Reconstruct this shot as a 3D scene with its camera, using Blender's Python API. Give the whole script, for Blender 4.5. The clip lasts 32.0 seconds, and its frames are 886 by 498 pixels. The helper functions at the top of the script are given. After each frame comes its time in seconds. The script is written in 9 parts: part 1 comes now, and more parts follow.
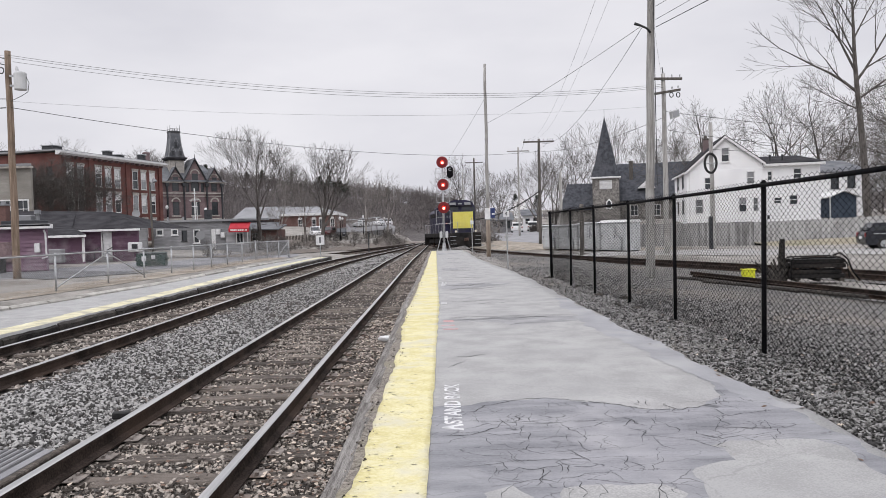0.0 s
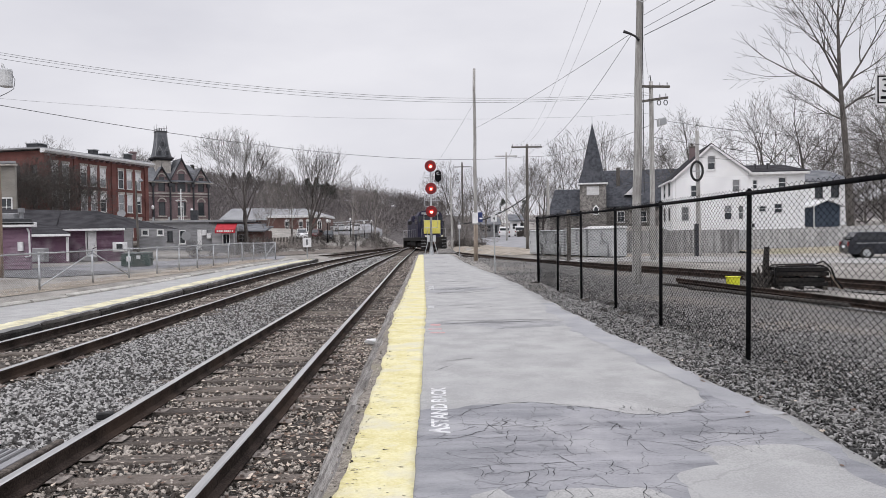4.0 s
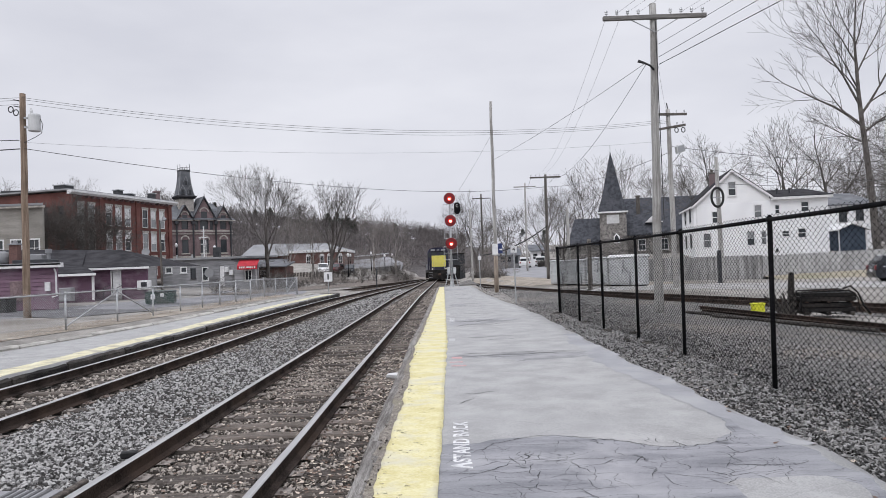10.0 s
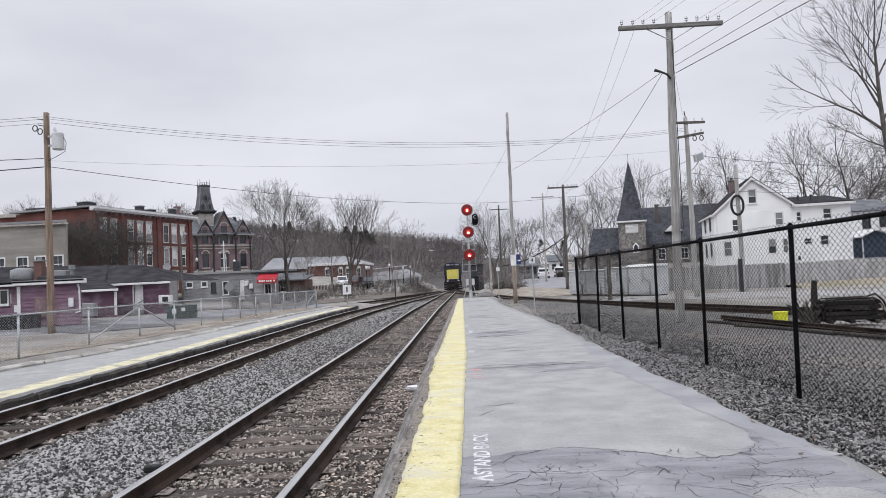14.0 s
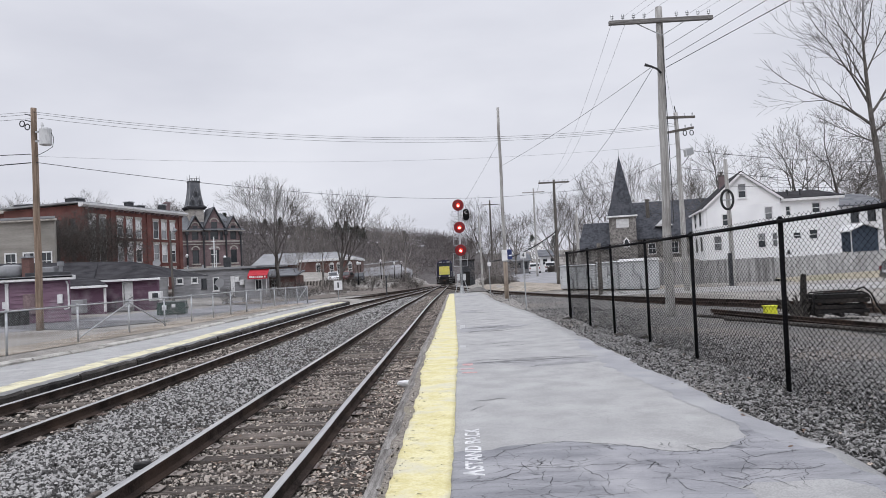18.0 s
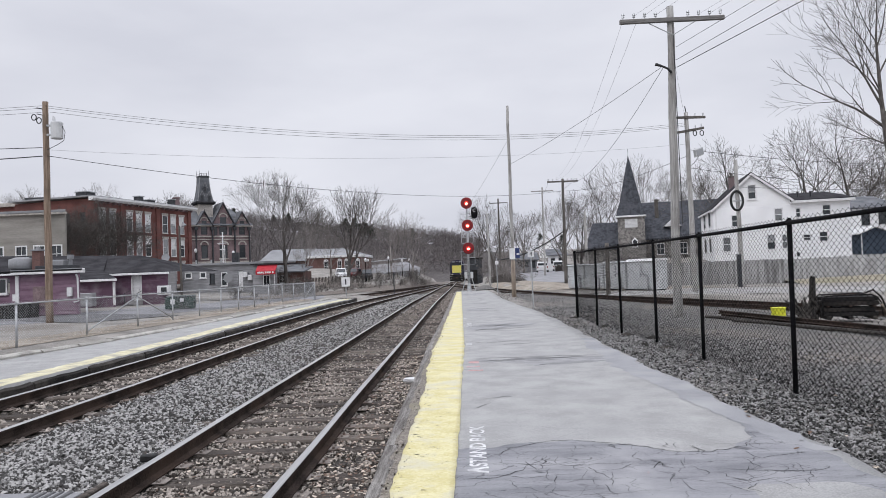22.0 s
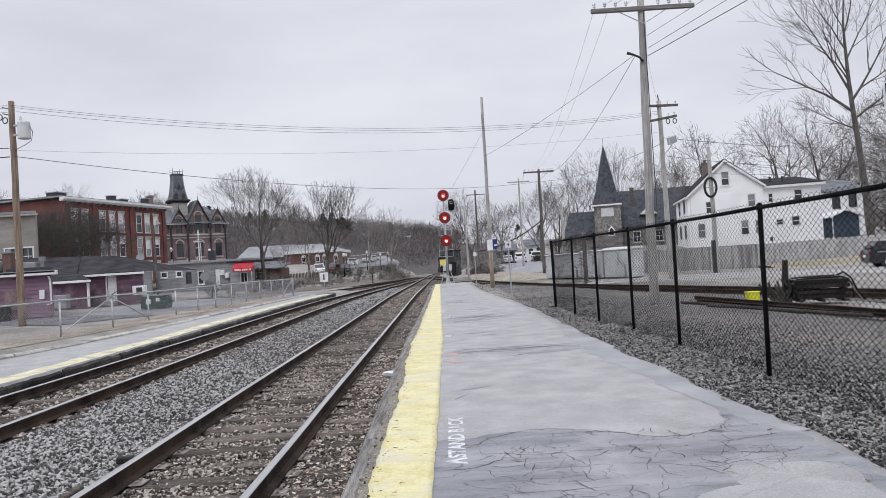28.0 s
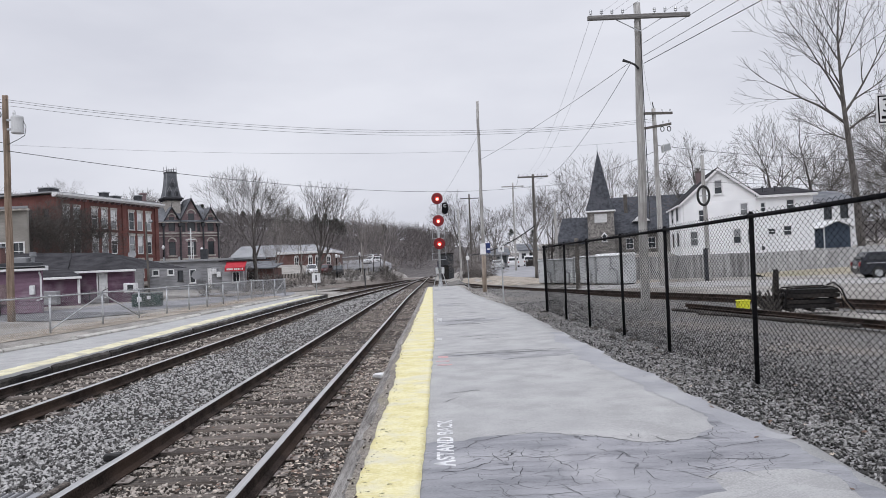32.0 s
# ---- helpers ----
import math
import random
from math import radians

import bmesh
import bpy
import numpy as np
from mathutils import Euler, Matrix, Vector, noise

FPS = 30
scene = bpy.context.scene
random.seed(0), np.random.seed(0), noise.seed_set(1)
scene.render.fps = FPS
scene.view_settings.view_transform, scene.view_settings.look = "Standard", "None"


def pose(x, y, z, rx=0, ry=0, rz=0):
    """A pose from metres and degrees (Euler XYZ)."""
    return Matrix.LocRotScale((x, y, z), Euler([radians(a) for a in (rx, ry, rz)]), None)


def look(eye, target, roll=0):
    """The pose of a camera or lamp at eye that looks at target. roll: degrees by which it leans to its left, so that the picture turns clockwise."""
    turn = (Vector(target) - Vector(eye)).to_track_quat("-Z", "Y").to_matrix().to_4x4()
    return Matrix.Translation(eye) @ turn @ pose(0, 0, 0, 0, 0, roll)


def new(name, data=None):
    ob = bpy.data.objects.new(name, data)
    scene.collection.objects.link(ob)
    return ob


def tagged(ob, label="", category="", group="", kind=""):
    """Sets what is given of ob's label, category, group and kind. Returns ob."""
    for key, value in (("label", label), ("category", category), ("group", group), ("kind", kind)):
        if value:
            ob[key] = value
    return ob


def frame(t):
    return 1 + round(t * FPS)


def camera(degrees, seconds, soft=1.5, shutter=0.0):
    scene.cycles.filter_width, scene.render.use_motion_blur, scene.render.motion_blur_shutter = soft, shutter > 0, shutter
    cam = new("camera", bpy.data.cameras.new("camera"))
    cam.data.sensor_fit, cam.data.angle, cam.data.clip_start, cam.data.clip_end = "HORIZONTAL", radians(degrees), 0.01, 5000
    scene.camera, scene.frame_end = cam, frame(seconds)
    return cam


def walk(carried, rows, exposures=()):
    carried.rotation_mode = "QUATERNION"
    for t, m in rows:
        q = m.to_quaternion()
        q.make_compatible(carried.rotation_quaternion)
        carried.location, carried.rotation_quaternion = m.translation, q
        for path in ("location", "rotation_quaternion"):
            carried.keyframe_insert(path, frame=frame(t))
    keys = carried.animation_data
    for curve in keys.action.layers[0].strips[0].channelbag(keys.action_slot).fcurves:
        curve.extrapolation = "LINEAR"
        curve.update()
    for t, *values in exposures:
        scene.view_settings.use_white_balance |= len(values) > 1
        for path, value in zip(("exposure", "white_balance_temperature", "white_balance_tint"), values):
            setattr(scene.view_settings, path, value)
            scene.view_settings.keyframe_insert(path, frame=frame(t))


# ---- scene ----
cam = camera(63.2, 32.0, soft=0.7)
PATH = [
    (0, pose(-0.005, 0.066, 1.451, 88.455, 1.584, 0.057)),
    (0.5, pose(-0.012, 0.060, 1.451, 88.341, 1.764, -0.009)),
    (1, pose(-0.022, 0.051, 1.451, 88.188, 1.792, -0.230)),
    (1.5, pose(-0.031, 0.044, 1.451, 88.037, 1.769, -0.498)),
    (2, pose(-0.034, 0.042, 1.450, 87.838, 1.528, -0.676)),
    (2.5, pose(-0.032, 0.044, 1.449, 87.822, 1.286, -0.797)),
    (3, pose(-0.028, 0.046, 1.448, 87.989, 1.058, -0.901)),
    (3.5, pose(-0.025, 0.046, 1.448, 88.349, 0.893, -1.030)),
    (5.5, pose(0.000, 0.033, 1.455, 89.685, 0.725, -0.532)),
    (6, pose(0.002, 0.032, 1.456, 89.839, 0.923, -0.320)),
    (6.5, pose(0.003, 0.030, 1.457, 90.007, 1.143, -0.138)),
    (7, pose(0.003, 0.028, 1.458, 90.245, 1.386, -0.012)),
    (7.5, pose(0.002, 0.026, 1.460, 90.511, 1.545, 0.112)),
    (8, pose(0.001, 0.025, 1.461, 90.766, 1.603, 0.190)),
    (8.5, pose(0.000, 0.026, 1.461, 90.979, 1.657, 0.266)),
    (9, pose(-0.000, 0.027, 1.462, 91.116, 1.738, 0.330)),
    (9.5, pose(-0.001, 0.026, 1.462, 91.207, 1.855, 0.468)),
    (10, pose(-0.002, 0.021, 1.463, 91.314, 2.006, 0.675)),
    (10.5, pose(-0.002, 0.014, 1.464, 91.472, 2.051, 0.970)),
    (11, pose(-0.003, 0.008, 1.465, 91.678, 2.055, 1.242)),
    (11.5, pose(-0.003, 0.005, 1.466, 91.868, 2.068, 1.530)),
    (12, pose(-0.003, 0.004, 1.466, 92.071, 2.093, 1.722)),
    (12.5, pose(-0.003, 0.003, 1.467, 92.237, 2.234, 1.912)),
    (13, pose(-0.002, 0.002, 1.468, 92.339, 2.456, 2.063)),
    (13.5, pose(-0.001, 0.002, 1.468, 92.356, 2.598, 2.138)),
    (14, pose(-0.000, 0.003, 1.468, 92.294, 2.629, 2.142)),
    (14.5, pose(0.001, 0.004, 1.467, 92.218, 2.606, 2.078)),
    (16.5, pose(0.002, 0.020, 1.462, 91.990, 2.873, 2.080)),
    (17, pose(0.002, 0.022, 1.462, 91.932, 2.931, 1.957)),
    (17.5, pose(0.002, 0.024, 1.462, 91.937, 2.915, 1.708)),
    (18, pose(0.003, 0.026, 1.462, 91.891, 2.833, 1.450)),
    (18.5, pose(0.004, 0.029, 1.462, 91.755, 2.656, 1.277)),
    (19, pose(0.004, 0.031, 1.461, 91.569, 2.425, 1.217)),
    (19.5, pose(0.005, 0.030, 1.460, 91.406, 2.277, 1.248)),
    (20, pose(0.007, 0.025, 1.461, 91.385, 2.138, 1.362)),
    (20.5, pose(0.009, 0.020, 1.461, 91.475, 2.074, 1.506)),
    (21, pose(0.010, 0.016, 1.460, 91.625, 2.069, 1.688)),
    (21.5, pose(0.010, 0.016, 1.459, 91.726, 2.116, 1.911)),
    (22, pose(0.010, 0.017, 1.457, 91.746, 2.130, 2.056)),
    (22.5, pose(0.011, 0.019, 1.456, 91.692, 2.111, 2.034)),
    (23, pose(0.014, 0.020, 1.455, 91.588, 2.067, 1.877)),
    (23.5, pose(0.017, 0.021, 1.455, 91.471, 2.097, 1.675)),
    (24, pose(0.020, 0.022, 1.455, 91.350, 2.164, 1.438)),
    (24.5, pose(0.022, 0.023, 1.454, 91.252, 2.384, 1.299)),
    (25, pose(0.024, 0.024, 1.453, 91.219, 2.667, 1.176)),
    (25.5, pose(0.027, 0.024, 1.453, 91.197, 2.913, 1.022)),
    (27.5, pose(0.042, 0.031, 1.450, 91.125, 3.402, 0.435)),
    (28, pose(0.045, 0.032, 1.450, 91.085, 3.530, 0.374)),
    (28.5, pose(0.048, 0.033, 1.449, 90.998, 3.618, 0.272)),
    (29, pose(0.052, 0.032, 1.448, 90.917, 3.613, 0.076)),
    (29.5, pose(0.054, 0.030, 1.447, 90.847, 3.493, -0.146)),
    (30, pose(0.056, 0.027, 1.446, 90.843, 3.346, -0.302)),
    (30.5, pose(0.055, 0.023, 1.445, 90.916, 3.107, -0.351)),
    (31, pose(0.054, 0.020, 1.444, 91.012, 2.862, -0.354)),
    (31.5, pose(0.052, 0.017, 1.444, 91.152, 2.650, -0.285)),
    (32, pose(0.051, 0.015, 1.445, 91.306, 2.463, -0.198)),
]
walk(cam, PATH, exposures=[(0.0, 0.06, 6420, 12), (4.0, 0.05, 6380, 12), (9.0, 0.02, 6240, 11.5), (32.0, 0.0, 6170, 11.5)])

# ---- overcast sky ----
world = bpy.data.worlds.new("overcast_sky")
scene.world = world
world.use_nodes = True
wn, wl = world.node_tree.nodes, world.node_tree.links
bg = wn["Background"]
sky = wn.new("ShaderNodeTexSky")
sky.sky_type = 'NISHITA'
sky.sun_disc = False
sky.sun_elevation, sky.sun_rotation = radians(48), radians(200)
sky.air_density, sky.dust_density = 1.0, 4.0
grey = wn.new("ShaderNodeHueSaturation")
grey.inputs["Saturation"].default_value = 0.25
grey.inputs["Value"].default_value = 0.11
wl.new(sky.outputs[0], grey.inputs["Color"])
tc = wn.new("ShaderNodeTexCoord")
stretch = wn.new("ShaderNodeMapping")
stretch.inputs["Scale"].default_value = (1.0, 1.0, 3.0)
wl.new(tc.outputs["Generated"], stretch.inputs[0])
cloud = wn.new("ShaderNodeTexNoise")
cloud.inputs["Scale"].default_value = 2.1
cloud.inputs["Detail"].default_value = 5.0
cloud.inputs["Roughness"].default_value = 0.5
wl.new(stretch.outputs[0], cloud.inputs["Vector"])
tone = wn.new("ShaderNodeValToRGB")
tone.color_ramp.elements[0].position, tone.color_ramp.elements[0].color = 0.34, (0.69, 0.69, 0.73, 1)
tone.color_ramp.elements[1].position, tone.color_ramp.elements[1].color = 0.62, (0.83, 0.825, 0.85, 1)
wl.new(cloud.outputs[0], tone.inputs[0])
deck = wn.new("ShaderNodeMix")
deck.data_type = 'RGBA'
deck.inputs[0].default_value = 0.92
wl.new(grey.outputs[0], deck.inputs[6])
wl.new(tone.outputs[0], deck.inputs[7])
# an overcast sky is brighter towards the zenith
sep = wn.new("ShaderNodeSeparateXYZ")
wl.new(tc.outputs["Generated"], sep.inputs[0])
grade = wn.new("ShaderNodeMapRange")
grade.interpolation_type = 'SMOOTHSTEP'
grade.inputs[1].default_value, grade.inputs[2].default_value = 0.3, 1.0
grade.inputs[3].default_value, grade.inputs[4].default_value = 1.0, 2.3
wl.new(sep.outputs[2], grade.inputs[0])
lift = wn.new("ShaderNodeVectorMath")
lift.operation = 'SCALE'
wl.new(deck.outputs[2], lift.inputs[0])
wl.new(grade.outputs[0], lift.inputs["Scale"])
wl.new(lift.outputs[0], bg.inputs[0])
bg.inputs[1].default_value = 1.0

sun_data = bpy.data.lights.new("veiled_sun", 'SUN')
sun_data.energy, sun_data.angle, sun_data.color = 0.7, radians(35), (1.0, 0.97, 0.93)
sun = new("veiled_sun", sun_data)
sun.matrix_world = look((0, 0, 60), (25, 45, 0))


# ---- materials ----
def mat(name, c1, c2, scale=6.0, rough=0.8, metal=0.0, bump=0.15, fine=70.0, stain=None, stain_scale=0.5,
        stain_amount=0.5, rnd=0.0, island=0.0, spec=0.4, stretch3=(1, 1, 1), bump_dist=0.01, grain=0.35):
    """Two scales of colour variation, stains and relief on one principled surface."""
    m = bpy.data.materials.new(name)
    m.use_nodes = True
    n, l = m.node_tree.nodes, m.node_tree.links
    b = n["Principled BSDF"]
    t = n.new("ShaderNodeTexCoord")
    info = n.new("ShaderNodeObjectInfo")
    shift = n.new("ShaderNodeVectorMath")
    shift.operation = 'MULTIPLY_ADD'
    l.new(info.outputs["Random"], shift.inputs[0])
    shift.inputs[1].default_value = (17.0, 31.0, 23.0)
    l.new(t.outputs["Object"], shift.inputs[2])
    mp = n.new("ShaderNodeMapping")
    mp.inputs["Scale"].default_value = stretch3
    l.new(shift.outputs[0], mp.inputs[0])
    big = n.new("ShaderNodeTexNoise")
    big.inputs["Scale"].default_value, big.inputs["Detail"].default_value = scale, 4.0
    small = n.new("ShaderNodeTexNoise")
    small.inputs["Scale"].default_value, small.inputs["Detail"].default_value = fine, 3.0
    for q in (big, small):
        l.new(mp.outputs[0], q.inputs["Vector"])
    ramp = n.new("ShaderNodeValToRGB")
    ramp.color_ramp.elements[0].position, ramp.color_ramp.elements[0].color = 0.32, (*c1, 1)
    ramp.color_ramp.elements[1].position, ramp.color_ramp.elements[1].color = 0.68, (*c2, 1)
    add = n.new("ShaderNodeMath")
    add.operation = 'MULTIPLY_ADD'
    add.inputs[1].default_value = grain
    l.new(small.outputs[0], add.inputs[0])
    base = n.new("ShaderNodeMath")
    base.operation = 'SUBTRACT'
    base.inputs[1].default_value = grain * 0.5
    l.new(big.outputs[0], base.inputs[0])
    l.new(base.outputs[0], add.inputs[2])
    last = add.outputs[0]
    if rnd or island:
        src = info.outputs["Random"]
        if island:
            g = n.new("ShaderNodeNewGeometry")
            src = g.outputs["Random Per Island"]
        sp = n.new("ShaderNodeMath")
        sp.operation = 'MULTIPLY_ADD'
        sp.inputs[1].default_value = rnd or island
        l.new(src, sp.inputs[0])
        off = n.new("ShaderNodeMath")
        off.operation = 'SUBTRACT'
        off.inputs[1].default_value = (rnd or island) * 0.5
        l.new(last, off.inputs[0])
        l.new(off.outputs[0], sp.inputs[2])
        last = sp.outputs[0]
    l.new(last, ramp.inputs[0])
    col = ramp.outputs[0]
    if stain:
        sn = n.new("ShaderNodeTexNoise")
        sn.inputs["Scale"].default_value, sn.inputs["Detail"].default_value = stain_scale, 5.0
        l.new(shift.outputs[0], sn.inputs["Vector"])
        sr = n.new("ShaderNodeMapRange")
        sr.inputs[1].default_value, sr.inputs[2].default_value = 0.5, 0.68
        sr.inputs[3].default_value, sr.inputs[4].default_value = 0.0, stain_amount
        l.new(sn.outputs[0], sr.inputs[0])
        mx = n.new("ShaderNodeMix")
        mx.data_type = 'RGBA'
        l.new(sr.outputs[0], mx.inputs[0])
        l.new(col, mx.inputs[6])
        mx.inputs[7].default_value = (*stain, 1)
        col = mx.outputs[2]
    l.new(col, b.inputs["Base Color"])
    b.inputs["Roughness"].default_value, b.inputs["Metallic"].default_value = rough, metal
    b.inputs["Specular IOR Level"].default_value = spec
    if bump:
        bp = n.new("ShaderNodeBump")
        bp.inputs["Strength"].default_value, bp.inputs["Distance"].default_value = bump, bump_dist
        l.new(small.outputs[0], bp.inputs["Height"])
        l.new(bp.outputs[0], b.inputs["Normal"])
    return m


def glow(name, color, strength):
    m = bpy.data.materials.new(name)
    m.use_nodes = True
    b = m.node_tree.nodes["Principled BSDF"]
    b.inputs["Base Color"].default_value = (*color, 1)
    b.inputs["Emission Color"].default_value = (*color, 1)
    b.inputs["Emission Strength"].default_value = strength
    return m


def glass(name, color, rough=0.06):
    m = bpy.data.materials.new(name)
    m.use_nodes = True
    b = m.node_tree.nodes["Principled BSDF"]
    b.inputs["Base Color"].default_value = (*color, 1)
    b.inputs["Roughness"].default_value = rough
    b.inputs["Specular IOR Level"].default_value = 0.6
    return m


M = {}
M["asphalt"] = mat("asphalt", (0.275, 0.274, 0.27), (0.375, 0.374, 0.368), 2.5, 0.9, 0, 0.45, 85, (0.29, 0.29, 0.29), 0.7, 0.45, bump_dist=0.005, grain=1.2)
M["old_asphalt"] = mat("old_asphalt", (0.17, 0.17, 0.18), (0.27, 0.27, 0.28), 1.2, 0.9, 0, 0.5, 120, (0.09, 0.09, 0.10), 0.25, 0.7)
M["sealed_asphalt"] = mat("sealed_asphalt", (0.165, 0.168, 0.182), (0.285, 0.287, 0.303), 2.2, 0.8, 0, 0.5, 90, (0.345, 0.345, 0.355), 1.6, 0.75, stretch3=(0.6, 2.2, 1), bump_dist=0.005, grain=0.45)
M["sealed_band"] = mat("sealed_band", (0.235, 0.237, 0.25), (0.325, 0.327, 0.338), 1.6, 0.85, 0, 0.4, 90, (0.345, 0.345, 0.345), 1.3, 0.8, bump_dist=0.004, grain=0.4)
M["dark_seal"] = mat("dark_seal", (0.22, 0.22, 0.225), (0.33, 0.33, 0.335), 2.2, 0.85, 0, 0.4, 90, (0.36, 0.36, 0.36), 1.6, 0.9, grain=0.9)
M["old_concrete"] = mat("old_concrete", (0.30, 0.29, 0.265), (0.48, 0.465, 0.43), 3, 0.95, 0, 0.9, 40, (0.2, 0.19, 0.17), 1.4, 0.7, rnd=0.3, bump_dist=0.012, grain=0.8)
M["tar"] = mat("tar", (0.075, 0.075, 0.08), (0.14, 0.14, 0.145), 1.2, 0.9, 0, 0.4, 90, (0.20, 0.19, 0.18), 0.6, 0.35, grain=0.7)
M["pale_gravel"] = mat("pale_gravel", (0.24, 0.235, 0.228), (0.40, 0.392, 0.38), 1.2, 0.95, 0, 0.6, 50, (0.20, 0.185, 0.165), 0.35, 0.6, grain=0.8)
M["road"] = mat("road", (0.215, 0.215, 0.225), (0.30, 0.30, 0.31), 0.4, 0.85, 0, 0.2, 60, (0.2, 0.2, 0.21), 0.15, 0.5)
M["yellow_paint"] = mat("yellow_paint", (0.55, 0.49, 0.235), (0.67, 0.625, 0.38), 4.0, 0.85, 0, 1.0, 38, (0.57, 0.545, 0.43), 3.4, 0.9, stretch3=(1, 1.2, 1), bump_dist=0.012, grain=0.8)
M["worn_yellow"] = mat("worn_yellow", (0.50, 0.46, 0.30), (0.66, 0.63, 0.46), 3.0, 0.9, 0, 0.6, 45, (0.30, 0.285, 0.25), 2.2, 0.85, stretch3=(1.5, 0.8, 1), grain=0.8)
M["flaked"] = mat("flaked", (0.16, 0.14, 0.10), (0.42, 0.38, 0.28), 20, 0.95, 0, 0.3, 90)
M["tar_line"] = mat("tar_line", (0.11, 0.11, 0.115), (0.22, 0.22, 0.225), 6, 0.9, 0, 0.3, 60, (0.28, 0.28, 0.28), 2.0, 0.8)
M["crack"] = mat("crack", (0.025, 0.025, 0.027), (0.09, 0.09, 0.095), 6, 0.95, 0, 0.2, 60)
M["white_paint"] = mat("white_paint", (0.62, 0.62, 0.63), (0.8, 0.8, 0.8), 4, 0.7, 0, 0.2, 60)
M["white_line"] = mat("white_line", (0.48, 0.48, 0.49), (0.70, 0.70, 0.70), 14, 0.8, 0, 0.2, 90, (0.32, 0.32, 0.33), 9.0, 0.8)
M["faint_paint"] = mat("faint_paint", (0.36, 0.36, 0.36), (0.50, 0.50, 0.50), 10, 0.85, 0, 0.2, 90, (0.33, 0.33, 0.335), 6.0, 0.9)
M["red_line"] = mat("red_line", (0.40, 0.2, 0.2), (0.5, 0.35, 0.34), 14, 0.8, 0, 0.2, 90, (0.36, 0.36, 0.38), 5.0, 0.9)
M["grit"] = mat("grit", (0.09, 0.078, 0.066), (0.30, 0.27, 0.235), 30, 0.95, 0, 0.9, 90, (0.24, 0.22, 0.16), 3.0, 0.7, bump_dist=0.01, grain=1.0)
# bed painted darker than its stones, as the shade in the gaps
M["shaded_ballast_bed"] = mat("shaded_ballast_bed", (0.018, 0.016, 0.014), (0.12, 0.108, 0.098), 40, 0.95, 0, 1.0, 55, (0.075, 0.06, 0.048), 0.6, 0.5, bump_dist=0.04, grain=1.0)
M["gravel_bed"] = mat("gravel_bed", (0.03, 0.029, 0.028), (0.22, 0.212, 0.20), 22, 0.95, 0, 1.0, 34, (0.23, 0.20, 0.17), 0.3, 0.6, bump_dist=0.03, grain=1.1)
M["stone"] = mat("stone", (0.035, 0.034, 0.033), (0.34, 0.333, 0.325), 20, 0.9, 0, 0.4, 120, None, 1, 0.5, island=1.05)
M["track_stone"] = mat("track_stone", (0.045, 0.037, 0.031), (0.43, 0.385, 0.34), 20, 0.95, 0, 0.4, 120, None, 1, 0.5, island=1.0)
M["grey_stone"] = mat("grey_stone", (0.055, 0.053, 0.051), (0.42, 0.412, 0.40), 20, 0.9, 0, 0.4, 120, None, 1, 0.5, island=1.0)
M["leaf_litter"] = mat("leaf_litter", (0.15, 0.10, 0.075), (0.56, 0.48, 0.40), 8, 0.9, 0, 0.1, 60, island=1.0)
M["brush_floor"] = mat("brush_floor", (0.10, 0.085, 0.072), (0.22, 0.19, 0.165), 2.5, 0.95, 0, 0.9, 25, (0.15, 0.135, 0.12), 0.3, 0.6, bump_dist=0.05, grain=1.0)
M["garage_blue"] = mat("garage_blue", (0.035, 0.05, 0.075), (0.06, 0.08, 0.11), 2, 0.7, 0, 0.1, 30)
M["tan_earth"] = mat("tan_earth", (0.20, 0.172, 0.14), (0.38, 0.34, 0.285), 0.9, 0.95, 0, 0.8, 30, (0.20, 0.17, 0.13), 0.4, 0.6, bump_dist=0.03, grain=0.8)
M["dirt"] = mat("dirt", (0.19, 0.18, 0.165), (0.36, 0.34, 0.312), 0.8, 0.95, 0, 0.9, 40, (0.14, 0.12, 0.10), 0.2, 0.7, bump_dist=0.03, grain=0.9)
M["tie_wood"] = mat("tie_wood", (0.055, 0.046, 0.04), (0.19, 0.162, 0.14), 5, 0.9, 0, 0.9, 60, (0.05, 0.04, 0.032), 1.5, 0.6, rnd=0.4, stretch3=(0.6, 5, 5), bump_dist=0.012, grain=0.7)
# old dark timber, also the painted shadow below the opposite platform's edge
M["creosote_and_shade"] = mat("creosote_and_shade", (0.012, 0.011, 0.010), (0.06, 0.053, 0.047), 4, 0.9, 0, 0.9, 40, (0.15, 0.135, 0.115), 1.6, 0.6, stretch3=(6, 0.5, 6), bump_dist=0.02, rnd=0.3, grain=0.8)
M["timber"] = mat("timber", (0.12, 0.108, 0.098), (0.42, 0.40, 0.375), 4, 0.85, 0, 1.0, 40, (0.10, 0.09, 0.08), 1.2, 0.6, stretch3=(9, 0.3, 9), bump_dist=0.02, grain=0.9)
M["rail_side"] = mat("rail_side", (0.018, 0.014, 0.012), (0.062, 0.047, 0.04), 3, 0.9, 0.0, 0.6, 60, (0.075, 0.05, 0.037), 0.8, 0.6, spec=0.1, grain=0.8)
M["rail_top"] = mat("rail_top", (0.42, 0.42, 0.42), (0.62, 0.61, 0.60), 3, 0.32, 0.9, 0.03, 80, stretch3=(8, 0.2, 1))
M["rust"] = mat("rust", (0.05, 0.032, 0.026), (0.14, 0.09, 0.07), 6, 0.9, 0.2, 0.5, 60)
M["plate_steel"] = mat("plate_steel", (0.12, 0.10, 0.09), (0.30, 0.27, 0.245), 9, 0.85, 0.1, 0.5, 60, (0.13, 0.075, 0.05), 4.0, 0.6)
